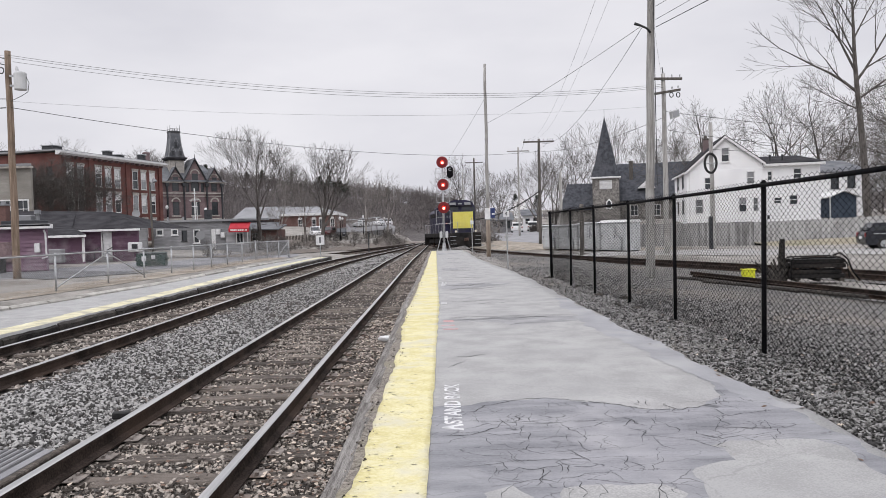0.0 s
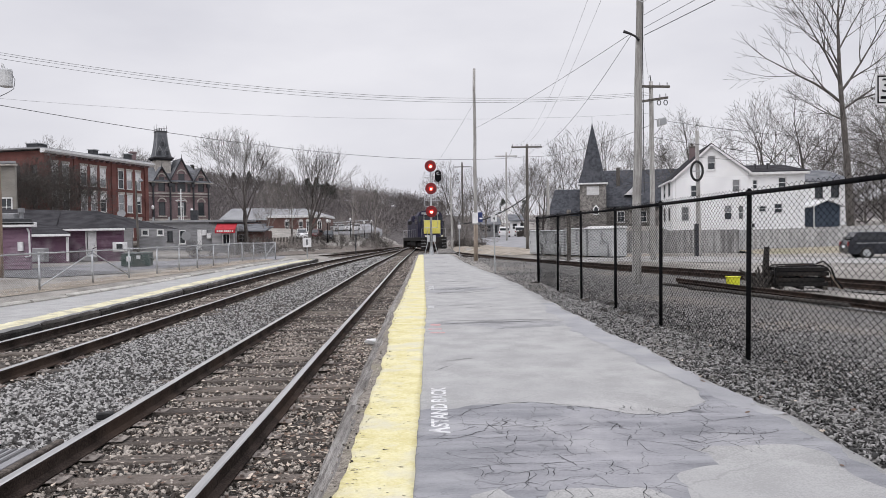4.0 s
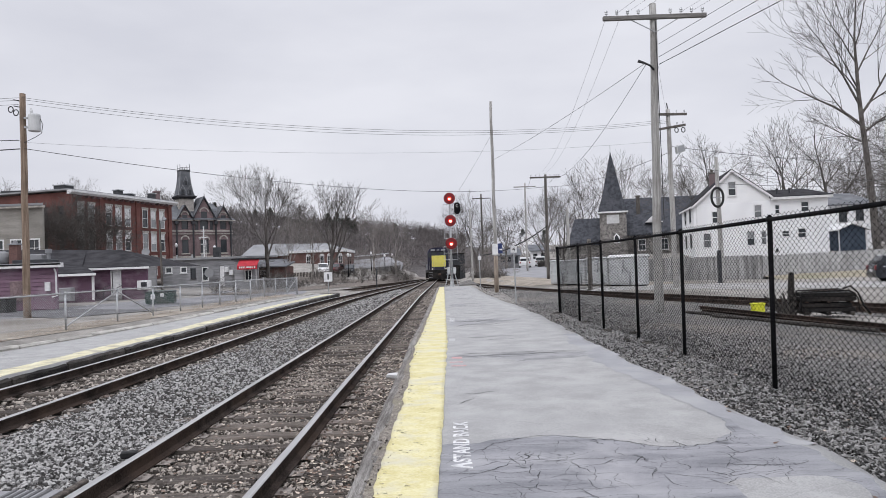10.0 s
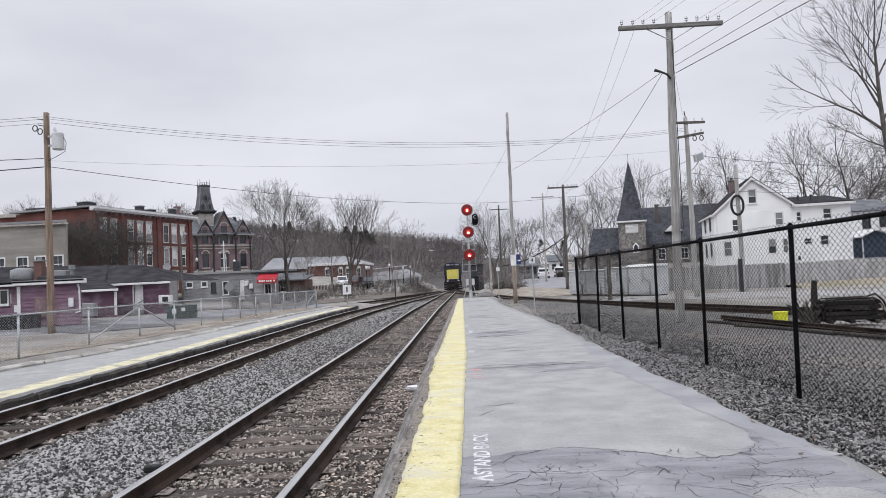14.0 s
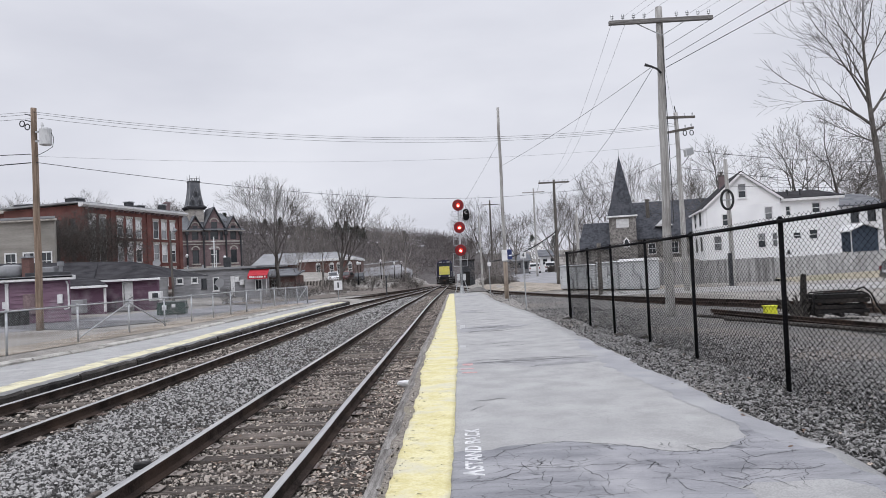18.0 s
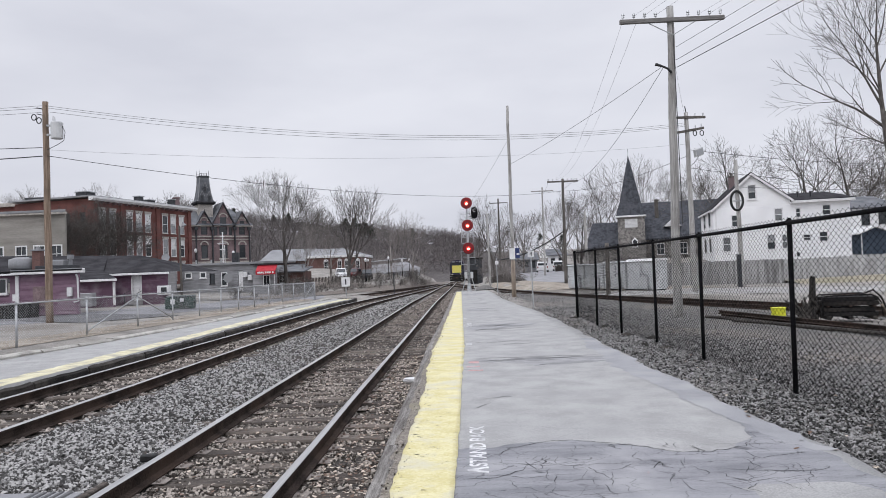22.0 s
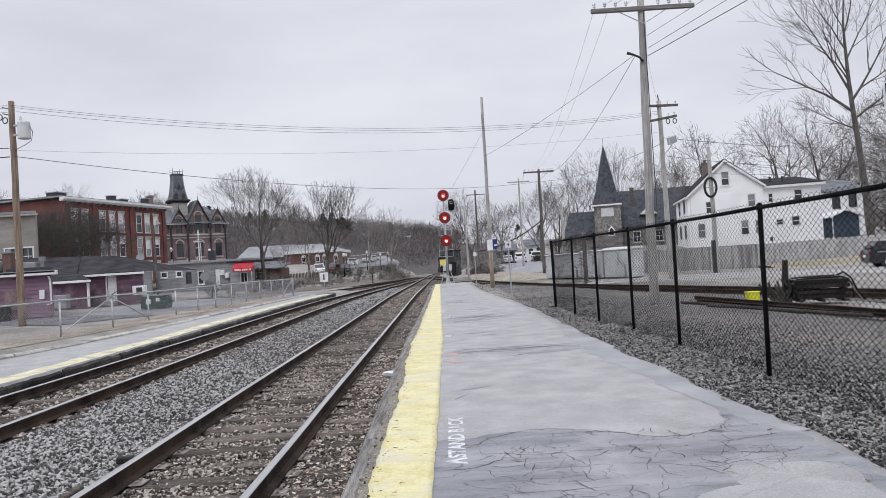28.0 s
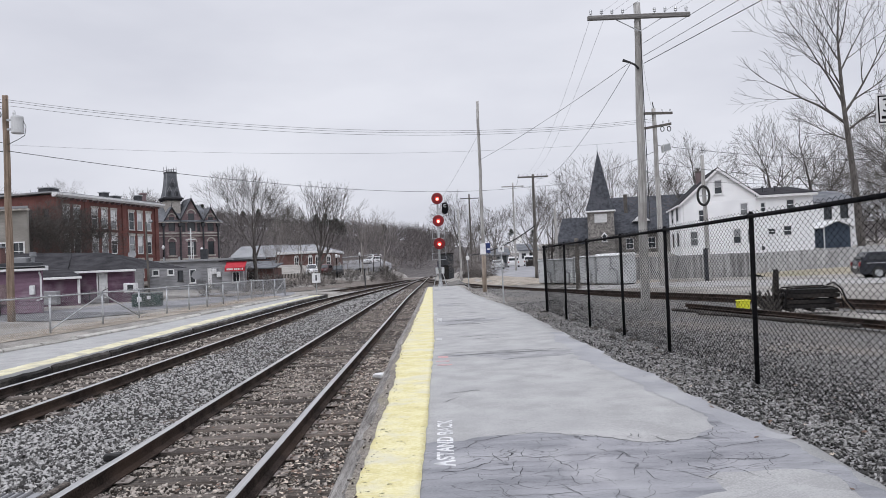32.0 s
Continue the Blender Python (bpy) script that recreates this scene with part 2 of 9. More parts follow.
M["galvanised"] = mat("galvanised", (0.33, 0.34, 0.35), (0.52, 0.53, 0.54), 10, 0.45, 0.7, 0.1, 90)
M["black_coat"] = mat("black_coat", (0.004, 0.004, 0.005), (0.011, 0.011, 0.012), 10, 0.8, 0, 0.15, 90, spec=0.06)
M["dark_wire"] = mat("dark_wire", (0.02, 0.02, 0.022), (0.05, 0.05, 0.05), 10, 0.6, 0, 0, 90)
M["pole_wood"] = mat("pole_wood", (0.14, 0.10, 0.07), (0.34, 0.26, 0.20), 2.5, 0.9, 0, 0.8, 30, (0.10, 0.075, 0.055), 0.8, 0.6, stretch3=(6, 6, 0.4), bump_dist=0.015)
M["tan_wood"] = mat("tan_wood", (0.22, 0.17, 0.125), (0.46, 0.39, 0.32), 2.5, 0.9, 0, 0.9, 30, (0.15, 0.12, 0.1), 0.9, 0.6, stretch3=(6, 6, 0.4), bump_dist=0.02)
M["grey_pole"] = mat("grey_pole", (0.25, 0.24, 0.228), (0.54, 0.53, 0.51), 3.5, 0.9, 0, 0.9, 40, (0.22, 0.205, 0.19), 1.1, 0.6, stretch3=(9, 9, 0.35), bump_dist=0.02, grain=0.6)
M["grey_arm"] = mat("grey_arm", (0.13, 0.125, 0.12), (0.27, 0.26, 0.25), 4, 0.9, 0, 0.8, 40, stretch3=(0.4, 6, 6))
M["dark_pole"] = mat("dark_pole", (0.06, 0.055, 0.05), (0.16, 0.145, 0.13), 2.5, 0.9, 0, 0.6, 30, stretch3=(6, 6, 0.4))
M["bark"] = mat("bark", (0.045, 0.040, 0.037), (0.14, 0.126, 0.115), 3, 0.95, 0, 0.9, 25, (0.24, 0.225, 0.21), 0.9, 0.35, stretch3=(3, 3, 0.6), bump_dist=0.03)
M["pale_bark"] = mat("pale_bark", (0.085, 0.076, 0.07), (0.21, 0.192, 0.18), 3, 0.95, 0, 0.8, 25, stretch3=(3, 3, 0.6), bump_dist=0.03)
M["grey_twigs"] = mat("grey_twigs", (0.15, 0.135, 0.125), (0.30, 0.275, 0.255), 1.0, 0.95, 0, 0, 10, island=0.4)
M["far_twigs"] = mat("far_twigs", (0.09, 0.08, 0.078), (0.205, 0.183, 0.18), 0.05, 0.95, 0, 0, 2, island=0.9)
M["hill_floor"] = mat("hill_floor", (0.05, 0.044, 0.044), (0.135, 0.12, 0.117), 0.8, 1.0, 0, 0.6, 1.6, (0.075, 0.07, 0.066), 0.03, 0.5, stretch3=(1, 1, 0.25), bump_dist=0.5, grain=1.2)
M["pine"] = mat("pine", (0.035, 0.042, 0.036), (0.075, 0.085, 0.07), 0.5, 0.95, 0, 0, 4, island=0.6)
M["brick"] = mat("brick", (0.105, 0.042, 0.037), (0.195, 0.082, 0.07), 0.6, 0.9, 0, 0.3, 14, (0.13, 0.062, 0.052), 0.2, 0.5, grain=0.6)
M["brown_brick"] = mat("brown_brick", (0.10, 0.056, 0.05), (0.175, 0.10, 0.088), 0.6, 0.9, 0, 0.3, 14, (0.12, 0.075, 0.066), 0.3, 0.5, grain=0.6)
M["dark_brick"] = mat("dark_brick", (0.14, 0.098, 0.102), (0.27, 0.20, 0.205), 0.5, 0.9, 0, 0.3, 12, (0.15, 0.12, 0.12), 0.2, 0.5, grain=0.7)
M["slate"] = mat("slate", (0.085, 0.09, 0.10), (0.19, 0.198, 0.212), 0.8, 0.75, 0, 0.4, 10, (0.17, 0.17, 0.18), 0.25, 0.5, spec=0.15)
M["church_slate"] = mat("church_slate", (0.042, 0.045, 0.053), (0.092, 0.096, 0.108), 2.2, 0.9, 0, 0.4, 14, (0.10, 0.10, 0.112), 0.6, 0.4, spec=0.1)
M["shingle"] = mat("shingle", (0.028, 0.0275, 0.03), (0.062, 0.061, 0.066), 1.0, 1.0, 0, 0.5, 16, (0.062, 0.06, 0.063), 0.3, 0.4, spec=0.02, grain=0.6)
M["stone_wall"] = mat("stone_wall", (0.10, 0.095, 0.09), (0.34, 0.32, 0.30), 2.6, 0.95, 0, 1.0, 7, (0.07, 0.065, 0.06), 0.6, 0.6, bump_dist=0.08, grain=0.8)
M["purple_board"] = mat("purple_board", (0.115, 0.062, 0.095), (0.225, 0.14, 0.19), 1.0, 0.85, 0, 0.2, 20, (0.30, 0.24, 0.275), 0.8, 0.6, stretch3=(0.5, 0.5, 5), rnd=0.5, grain=0.6)
M["white_board"] = mat("white_board", (0.80, 0.80, 0.81), (0.88, 0.88, 0.88), 1.0, 0.7, 0, 0.1, 20, (0.66, 0.66, 0.67), 0.5, 0.4, rnd=0.1)
M["grey_board"] = mat("grey_board", (0.20, 0.20, 0.21), (0.34, 0.34, 0.35), 1.5, 0.85, 0, 0.2, 20, (0.15, 0.15, 0.155), 0.5, 0.5, stretch3=(0.5, 0.5, 4), rnd=0.25)
M["beige_board"] = mat("beige_board", (0.22, 0.205, 0.185), (0.36, 0.34, 0.31), 0.5, 0.9, 0, 0.2, 8, (0.2, 0.19, 0.17), 0.3, 0.7, stretch3=(0.4, 0.4, 3))
M["fence_board"] = mat("fence_board", (0.21, 0.207, 0.205), (0.41, 0.405, 0.40), 2, 0.9, 0, 0.4, 25, (0.12, 0.115, 0.11), 0.8, 0.5, stretch3=(3, 3, 0.6), rnd=0.4)
M["wall_board"] = mat("wall_board", (0.33, 0.328, 0.33), (0.52, 0.518, 0.52), 1.2, 0.9, 0, 0.3, 25, (0.22, 0.215, 0.21), 0.5, 0.5, stretch3=(2, 2, 0.6), rnd=0.12)
M["trim_white"] = mat("trim_white", (0.62, 0.62, 0.62), (0.78, 0.78, 0.78), 3, 0.7, 0, 0.1, 30)
M["cream_stone"] = mat("cream_stone", (0.34, 0.315, 0.29), (0.52, 0.49, 0.45), 3, 0.85, 0, 0.2, 30, (0.25, 0.23, 0.21), 0.8, 0.5)
M["metal_case"] = mat("metal_case", (0.44, 0.45, 0.455), (0.60, 0.61, 0.615), 1.2, 0.6, 0.0, 0.08, 30, (0.34, 0.345, 0.35), 0.9, 0.5)
M["pale_roof"] = mat("pale_roof", (0.21, 0.215, 0.225), (0.33, 0.335, 0.345), 0.6, 0.85, 0, 0.1, 10, (0.16, 0.16, 0.17), 0.3, 0.5)
M["window_glass"] = glass("window_glass", (0.035, 0.04, 0.045))
M["curtain_glass"] = glass("curtain_glass", (0.16, 0.165, 0.17))
M["pale_glass"] = glass("pale_glass", (0.30, 0.31, 0.32), 0.25)
M["loco_blue"] = mat("loco_blue", (0.010, 0.010, 0.030), (0.030, 0.029, 0.066), 1.2, 0.55, 0.1, 0.05, 20, (0.05, 0.045, 0.05), 0.8, 0.5)
M["loco_yellow"] = mat("loco_yellow", (0.62, 0.55, 0.10), (0.80, 0.72, 0.18), 1.5, 0.55, 0, 0.05, 20, (0.45, 0.40, 0.12), 1.5, 0.5)
M["loco_black"] = mat("loco_black", (0.006, 0.006, 0.0065), (0.026, 0.024, 0.023), 2.5, 0.75, 0.0, 0.2, 30, (0.05, 0.042, 0.037), 1.2, 0.5, spec=0.2)
M["red_awning"] = mat("red_awning", (0.33, 0.014, 0.024), (0.46, 0.03, 0.045), 3, 0.7, 0, 0.1, 30)
M["green_steel"] = mat("green_steel", (0.015, 0.035, 0.03), (0.035, 0.07, 0.058), 2, 0.6, 0.1, 0.1, 30, (0.09, 0.075, 0.06), 1.5, 0.5)
M["rubber"] = mat("rubber", (0.012, 0.012, 0.012), (0.03, 0.03, 0.03), 6, 0.8, 0, 0.2, 60)
M["dark_paint"] = mat("dark_paint", (0.02, 0.022, 0.026), (0.05, 0.052, 0.058), 3, 0.5, 0, 0.05, 40)
M["car_white"] = mat("car_white", (0.68, 0.68, 0.69), (0.76, 0.76, 0.77), 2, 0.3, 0, 0.0, 40)
M["car_dark"] = mat("car_dark", (0.02, 0.022, 0.028), (0.035, 0.037, 0.045), 2, 0.25, 0.2, 0.0, 40)
M["car_maroon"] = mat("car_maroon", (0.07, 0.015, 0.018), (0.11, 0.03, 0.03), 2, 0.3, 0.1, 0.0, 40)
M["signal_red"] = mat("signal_red", (0.15, 0.009, 0.011), (0.22, 0.014, 0.017), 8, 0.4, 0, 0.0, 40)
M["red_lamp"] = glow("red_lamp", (1.0, 0.035, 0.025), 1.6)
M["lamp_core"] = glow("lamp_core", (1.0, 0.36, 0.25), 7.0)
M["blue_sign"] = mat("blue_sign", (0.02, 0.035, 0.12), (0.035, 0.05, 0.17), 4, 0.5, 0, 0, 40)
M["dry_grass"] = mat("dry_grass", (0.19, 0.165, 0.12), (0.33, 0.295, 0.225), 3, 0.95, 0, 0.5, 30, (0.16, 0.17, 0.09), 0.3, 0.6, island=0.5)
M["hi_vis"] = mat("hi_vis", (0.62, 0.62, 0.02), (0.78, 0.78, 0.05), 3, 0.6, 0, 0.1, 30)
M["headlight"] = glow("headlight", (0.5, 0.46, 0.38), 0.35)


def crazed(m, scale, width, amount, color, squash=(1, 1, 1)):
    """Adds a warped net of fine cracks to a material."""
    n, l = m.node_tree.nodes, m.node_tree.links
    b = n["Principled BSDF"]
    old = b.inputs["Base Color"].links[0].from_socket
    t = n.new("ShaderNodeTexCoord")
    wv = n.new("ShaderNodeTexNoise")
    wv.inputs["Scale"].default_value, wv.inputs["Detail"].default_value = 3.0, 4.0
    l.new(t.outputs["Object"], wv.inputs["Vector"])
    ma = n.new("ShaderNodeVectorMath")
    ma.operation = 'MULTIPLY_ADD'
    ma.inputs[1].default_value = (0.35, 0.35, 0.0)
    l.new(wv.outputs[1], ma.inputs[0])
    l.new(t.outputs["Object"], ma.inputs[2])
    mp = n.new("ShaderNodeMapping")
    mp.inputs["Scale"].default_value = squash
    l.new(ma.outputs[0], mp.inputs[0])
    vo = n.new("ShaderNodeTexVoronoi")
    vo.feature = 'DISTANCE_TO_EDGE'
    vo.inputs["Scale"].default_value = scale
    l.new(mp.outputs[0], vo.inputs["Vector"])
    mr = n.new("ShaderNodeMapRange")
    mr.inputs[1].default_value, mr.inputs[2].default_value = 0.0, width
    mr.inputs[3].default_value, mr.inputs[4].default_value = amount, 0.0
    l.new(vo.outputs["Distance"], mr.inputs[0])
    # cracks come and go
    pn = n.new("ShaderNodeTexNoise")
    pn.inputs["Scale"].default_value = 1.3
    l.new(t.outputs["Object"], pn.inputs["Vector"])
    pr = n.new("ShaderNodeMapRange")
    pr.inputs[1].default_value, pr.inputs[2].default_value = 0.32, 0.5
    l.new(pn.outputs[0], pr.inputs[0])
    mu = n.new("ShaderNodeMath")
    mu.operation = 'MULTIPLY'
    l.new(mr.outputs[0], mu.inputs[0])
    l.new(pr.outputs[0], mu.inputs[1])
    mx = n.new("ShaderNodeMix")
    mx.data_type = 'RGBA'
    l.new(mu.outputs[0], mx.inputs[0])
    l.new(old, mx.inputs[6])
    mx.inputs[7].default_value = (*color, 1)
    l.new(mx.outputs[2], b.inputs["Base Color"])


crazed(M["sealed_asphalt"], 3.4, 0.014, 0.75, (0.05, 0.05, 0.056), (0.55, 2.1, 1))
crazed(M["dark_seal"], 3.0, 0.05, 0.6, (0.08, 0.08, 0.085), (0.35, 3.2, 1))
crazed(M["asphalt"], 0.55, 0.003, 0.35, (0.16, 0.16, 0.16))
crazed(M["yellow_paint"], 3.1, 0.008, 0.4, (0.40, 0.35, 0.20), (0.7, 1.5, 1))


# ---- mesh tools ----
class MB:
    """Collects corners and faces of one mesh."""

    def __init__(self):
        self.v, self.f, self.weld = [], [], False

    def add(self, verts, faces):
        o = len(self.v)
        self.v.extend(tuple(p) for p in verts)
        self.f.extend(tuple(i + o for i in q) for q in faces)
        return self

    def box(self, x0, y0, z0, x1, y1, z1, b=0.0):
        if b <= 0:
            return self.add([(x0, y0, z0), (x1, y0, z0), (x1, y1, z0), (x0, y1, z0), (x0, y0, z1), (x1, y0, z1), (x1, y1, z1), (x0, y1, z1)],
                            [(3, 2, 1, 0), (4, 5, 6, 7), (0, 1, 5, 4), (1, 2, 6, 5), (2, 3, 7, 6), (3, 0, 4, 7)])
        lo, hi = (x0, y0, z0), (x1, y1, z1)
        vid, vs = {}, []
        for i in range(8):
            s = (i & 1, i >> 1 & 1, i >> 2 & 1)
            for a in range(3):
                p = [hi[k] if s[k] else lo[k] for k in range(3)]
                for k in range(3):
                    if k != a:
                        p[k] += -b if s[k] else b
                vid[s, a] = len(vs)
                vs.append(p)
        fs = []
        for a in range(3):
            u, w = (a + 1) % 3, (a + 2) % 3
            for e in (0, 1):
                q = []
                for su, sw in ((0, 0), (1, 0), (1, 1), (0, 1)):
                    s = [0, 0, 0]
                    s[a], s[u], s[w] = e, su, sw
                    q.append(vid[tuple(s), a])
                fs.append(q if e else q[::-1])
            for su in (0, 1):
                for sw in (0, 1):
                    s0, s1 = [0, 0, 0], [0, 0, 0]
                    s0[a], s0[u], s0[w] = 0, su, sw
                    s1[a], s1[u], s1[w] = 1, su, sw
                    q = [vid[tuple(s0), u], vid[tuple(s1), u], vid[tuple(s1), w], vid[tuple(s0), w]]
                    fs.append(q if su == sw else q[::-1])
        for i in range(8):
            s = (i & 1, i >> 1 & 1, i >> 2 & 1)
            q = [vid[s, 0], vid[s, 1], vid[s, 2]]
            fs.append(q if sum(s) % 2 else q[::-1])
        return self.add(vs, fs)

    def tube(self, pts, rad, n=8, cap=True):
        pts = [Vector(p) for p in pts]
        if not isinstance(rad, (list, tuple)):
            rad = [rad] * len(pts)
        vs, fs = [], []
        ref = None
        for i, p in enumerate(pts):
            d = (pts[min(i + 1, len(pts) - 1)] - pts[max(i - 1, 0)]).normalized()
            if ref is None:
                ref = Vector((1, 0, 0)) if abs(d.x) < 0.8 else Vector((0, 1, 0))
            u = (ref - d * ref.dot(d)).normalized()
            ref = u
            w = d.cross(u)
            for k in range(n):
                a = 2 * math.pi * k / n
                vs.append(p + (u * math.cos(a) + w * math.sin(a)) * rad[i])
        for i in range(len(pts) - 1):
            for k in range(n):
                k2 = (k + 1) % n
                fs.append((i * n + k, i * n + k2, i * n + n + k2, i * n + n + k))
        if cap:
            fs.append(tuple(range(n))[::-1])
            fs.append(tuple(range(len(vs) - n, len(vs))))
        return self.add(vs, fs)

    def prism(self, outline, axis, a, b):
        """An outline of 2D points, drawn out along an axis from a to b."""
        def at(p, t):
            return {"x": (t, p[0], p[1]), "y": (p[0], t, p[1]), "z": (p[0], p[1], t)}[axis]
        n = len(outline)
        vs = [at(p, a) for p in outline] + [at(p, b) for p in outline]
        fs = [(i, (i + 1) % n, n + (i + 1) % n, n + i) for i in range(n)]
        fs += [tuple(range(n))[::-1], tuple(range(n, 2 * n))]
        return self.add(vs, fs)

    def moved(self, m):
        self.v = [tuple(m @ Vector(p)) for p in self.v]
        return self

    def mesh(self, name, smooth=False):
        me = bpy.data.meshes.new(name)
        me.from_pydata(self.v, [], self.f)
        bm = bmesh.new()
        bm.from_mesh(me)
        if self.weld:
            bmesh.ops.remove_doubles(bm, verts=bm.verts, dist=0.0005)
        bmesh.ops.recalc_face_normals(bm, faces=bm.faces)
        bm.to_mesh(me)
        bm.free()
        if smooth:
            me.polygons.foreach_set("use_smooth", [True] * len(me.polygons))
        return me


def part(name, mb, material, parent=None, label="", smooth=False):
    me = mb.mesh(name, smooth) if isinstance(mb, MB) else mb
    if not me.materials:
        me.materials.append(M[material])
    ob = new(name, me)
    if parent:
        ob.parent = parent
    if label:
        ob["label"] = label
    return ob


def thing(name, label, category, m=None, group="", kind=""):
    ob = tagged(new(name), label, category, group, kind)
    ob.empty_display_size = 0.2
    if m is not None:
        ob.matrix_world = m
    return ob


def raw_mesh(name, verts, faces, material, smooth=False):
    """A large mesh from arrays: verts (n, 3), faces (m, k)."""
    me = bpy.data.meshes.new(name)
    verts, faces = np.asarray(verts, np.float32), np.asarray(faces, np.int32)
    k = faces.shape[1]
    me.vertices.add(len(verts))
    me.vertices.foreach_set("co", verts.ravel())
    me.loops.add(faces.size)
    me.loops.foreach_set("vertex_index", faces.ravel())
    me.polygons.add(len(faces))
    me.polygons.foreach_set("loop_start", np.arange(0, faces.size, k, dtype=np.int32))
    me.polygons.foreach_set("loop_total", np.full(len(faces), k, np.int32))
    if smooth:
        me.polygons.foreach_set("use_smooth", np.ones(len(faces), bool))
    me.update(calc_edges=True)
    me.materials.append(M[material])
    return me


def spline(pts, step=1.0):
    """Points along a smooth curve through pts, about step apart."""
    p = [Vector((*q, 0)[:3]) for q in pts]
    p = [p[0] * 2 - p[1]] + p + [p[-1] * 2 - p[-2]]
    out = []
    for i in range(1, len(p) - 2):
        n = max(2, int((p[i + 1] - p[i]).length / step))
        for k in range(n):
            t = k / n
            out.append(0.5 * (2 * p[i] + (p[i + 1] - p[i - 1]) * t + (2 * p[i - 1] - 5 * p[i] + 4 * p[i + 1] - p[i + 2]) * t * t
                              + (3 * p[i] - p[i - 1] - 3 * p[i + 1] + p[i + 2]) * t ** 3))
    out.append(p[-2])
    return out


def smooth_step(a, b, x):
    t = min(1.0, max(0.0, (x - a) / (b - a)))
    return t * t * (3 - 2 * t)


# ---- plan ----
def drop(y):
    """The line falls gently beyond the platform's end."""
    return 0.0065 * min(max(0.0, y - 40.0), 200.0)


NEAR = spline([(-2.27, -12), (-2.28, 5), (-2.32, 10), (-2.38, 20), (-2.46, 30), (-2.53, 40), (-2.64, 60), (-2.75, 80), (-2.9, 105), (-3.1, 128), (-3.1, 146), (-2.2, 170), (-0.4, 212), (2.6, 260)], 1.2)
FAR = spline([(-6.25, -8), (-6.25, 8), (-6.28, 20), (-6.35, 34), (-6.1, 48), (-5.6, 64), (-4.7, 88), (-3.75, 112), (-3.1, 132)], 1.2)
SIDING = spline([(-17.5, 40), (-13.2, 52), (-10.9, 62), (-8.6, 78), (-6.3, 100), (-4.3, 124)], 1.2)
BRANCH = spline([(17.5, 8), (15.2, 15), (12.7, 22.6), (9.8, 31.1), (7.45, 37.6), (5.35, 45), (3.5, 56), (2.0, 68), (0.95, 78), (-0.25, 88), (-1.3, 98), (-2.3, 110), (-3.0, 125)], 1.2)


def nearest(path, x, y):
    return min((p.x - x) ** 2 + (p.y - y) ** 2 for p in path) ** 0.5


def kerb_x(y):
    """The line of the kerb behind the opposite platform."""
    return float(np.interp(y, [-2, 16, 18.8, 23.6, 29, 38, 47], [-10.95, -10.85, -10.45, -9.98, -9.75, -9.5, -9.2]))


def ground_z(x, y):
    d = drop(y)
    bed = -0.47 - d
    left = -0.06 if y < 46 else -0.25 - d * 0.5
    right = -0.03 - 0.2 * smooth_step(4.5, 9, x)
    if y > 44:
        right = right - d * 0.8
    z = bed
    rise = (kerb_x(y) + 0.1, kerb_x(y) - 0.3) if y < 47 else (-8.6, -10.6)
    z += (left - bed) * smooth_step(*rise, x) if x < -8.6 else 0.0
    edge = 1.6 if y < 47 else 1.6 + 0.02 * (y - 47)
    z += (right - bed) * smooth_step(edge - 2.6, edge, x) if x > edge - 2.6 else 0.0
    # dip under the branch track
    if 2 < x < 24 and 2 < y < 100:
        k = 1 - smooth_step(1.5, 3.2, nearest(BRANCH, x, y))
        z += (bed + 0.05 - z) * k
    # street and church hill rise behind the branch line
    z += 1.25 * smooth_step(52, 120, y) * smooth_step(3, 11, x)
    z += 1.6 * smooth_step(50, 85, y) * smooth_step(14, 26, x)
    z += 0.012 * max(0, y - 130) * smooth_step(8, 30, x)
    # town side
    z += 2.2 * smooth_step(60, 125, y) * smooth_step(-13, -30, x)
    z += 1.6 * smooth_step(110, 150, y) * smooth_step(-9, -16, x)
    if y > 240:
        z += 1.0 + 0.012 * (y - 240)
    return z


def axis_steps(spans):
    out = []
    for a, b, s in spans:
        out += list(np.arange(a, b, s))
    return out + [spans[-1][1]]


gx = axis_steps([(-3000, -400, 650), (-400, -80, 40), (-80, -16, 4), (-16, -0.5, 0.5), (-0.5, 24, 0.75), (24, 80, 4), (80, 400, 40), (400, 3000, 650)])
gy = axis_steps([(-3000, -100, 725), (-100, -10, 15), (-10, 4, 2), (4, 60, 1.0), (60, 140, 2.5), (140, 300, 10), (300, 700, 50), (700, 4500, 760)])
gv = [(x, y, ground_z(x, y)) for y in gy for x in gx]
nx = len(gx)
gf = [(j * nx + i, j * nx + i + 1, j * nx + nx + i + 1, j * nx + nx + i) for j in range(len(gy) - 1) for i in range(nx - 1)]
ground = part("ground", raw_mesh("ground", gv, gf, "dirt", True), None)
tagged(ground, "bare grey-brown earth and gravel beside the railway", "ground", kind="structure")


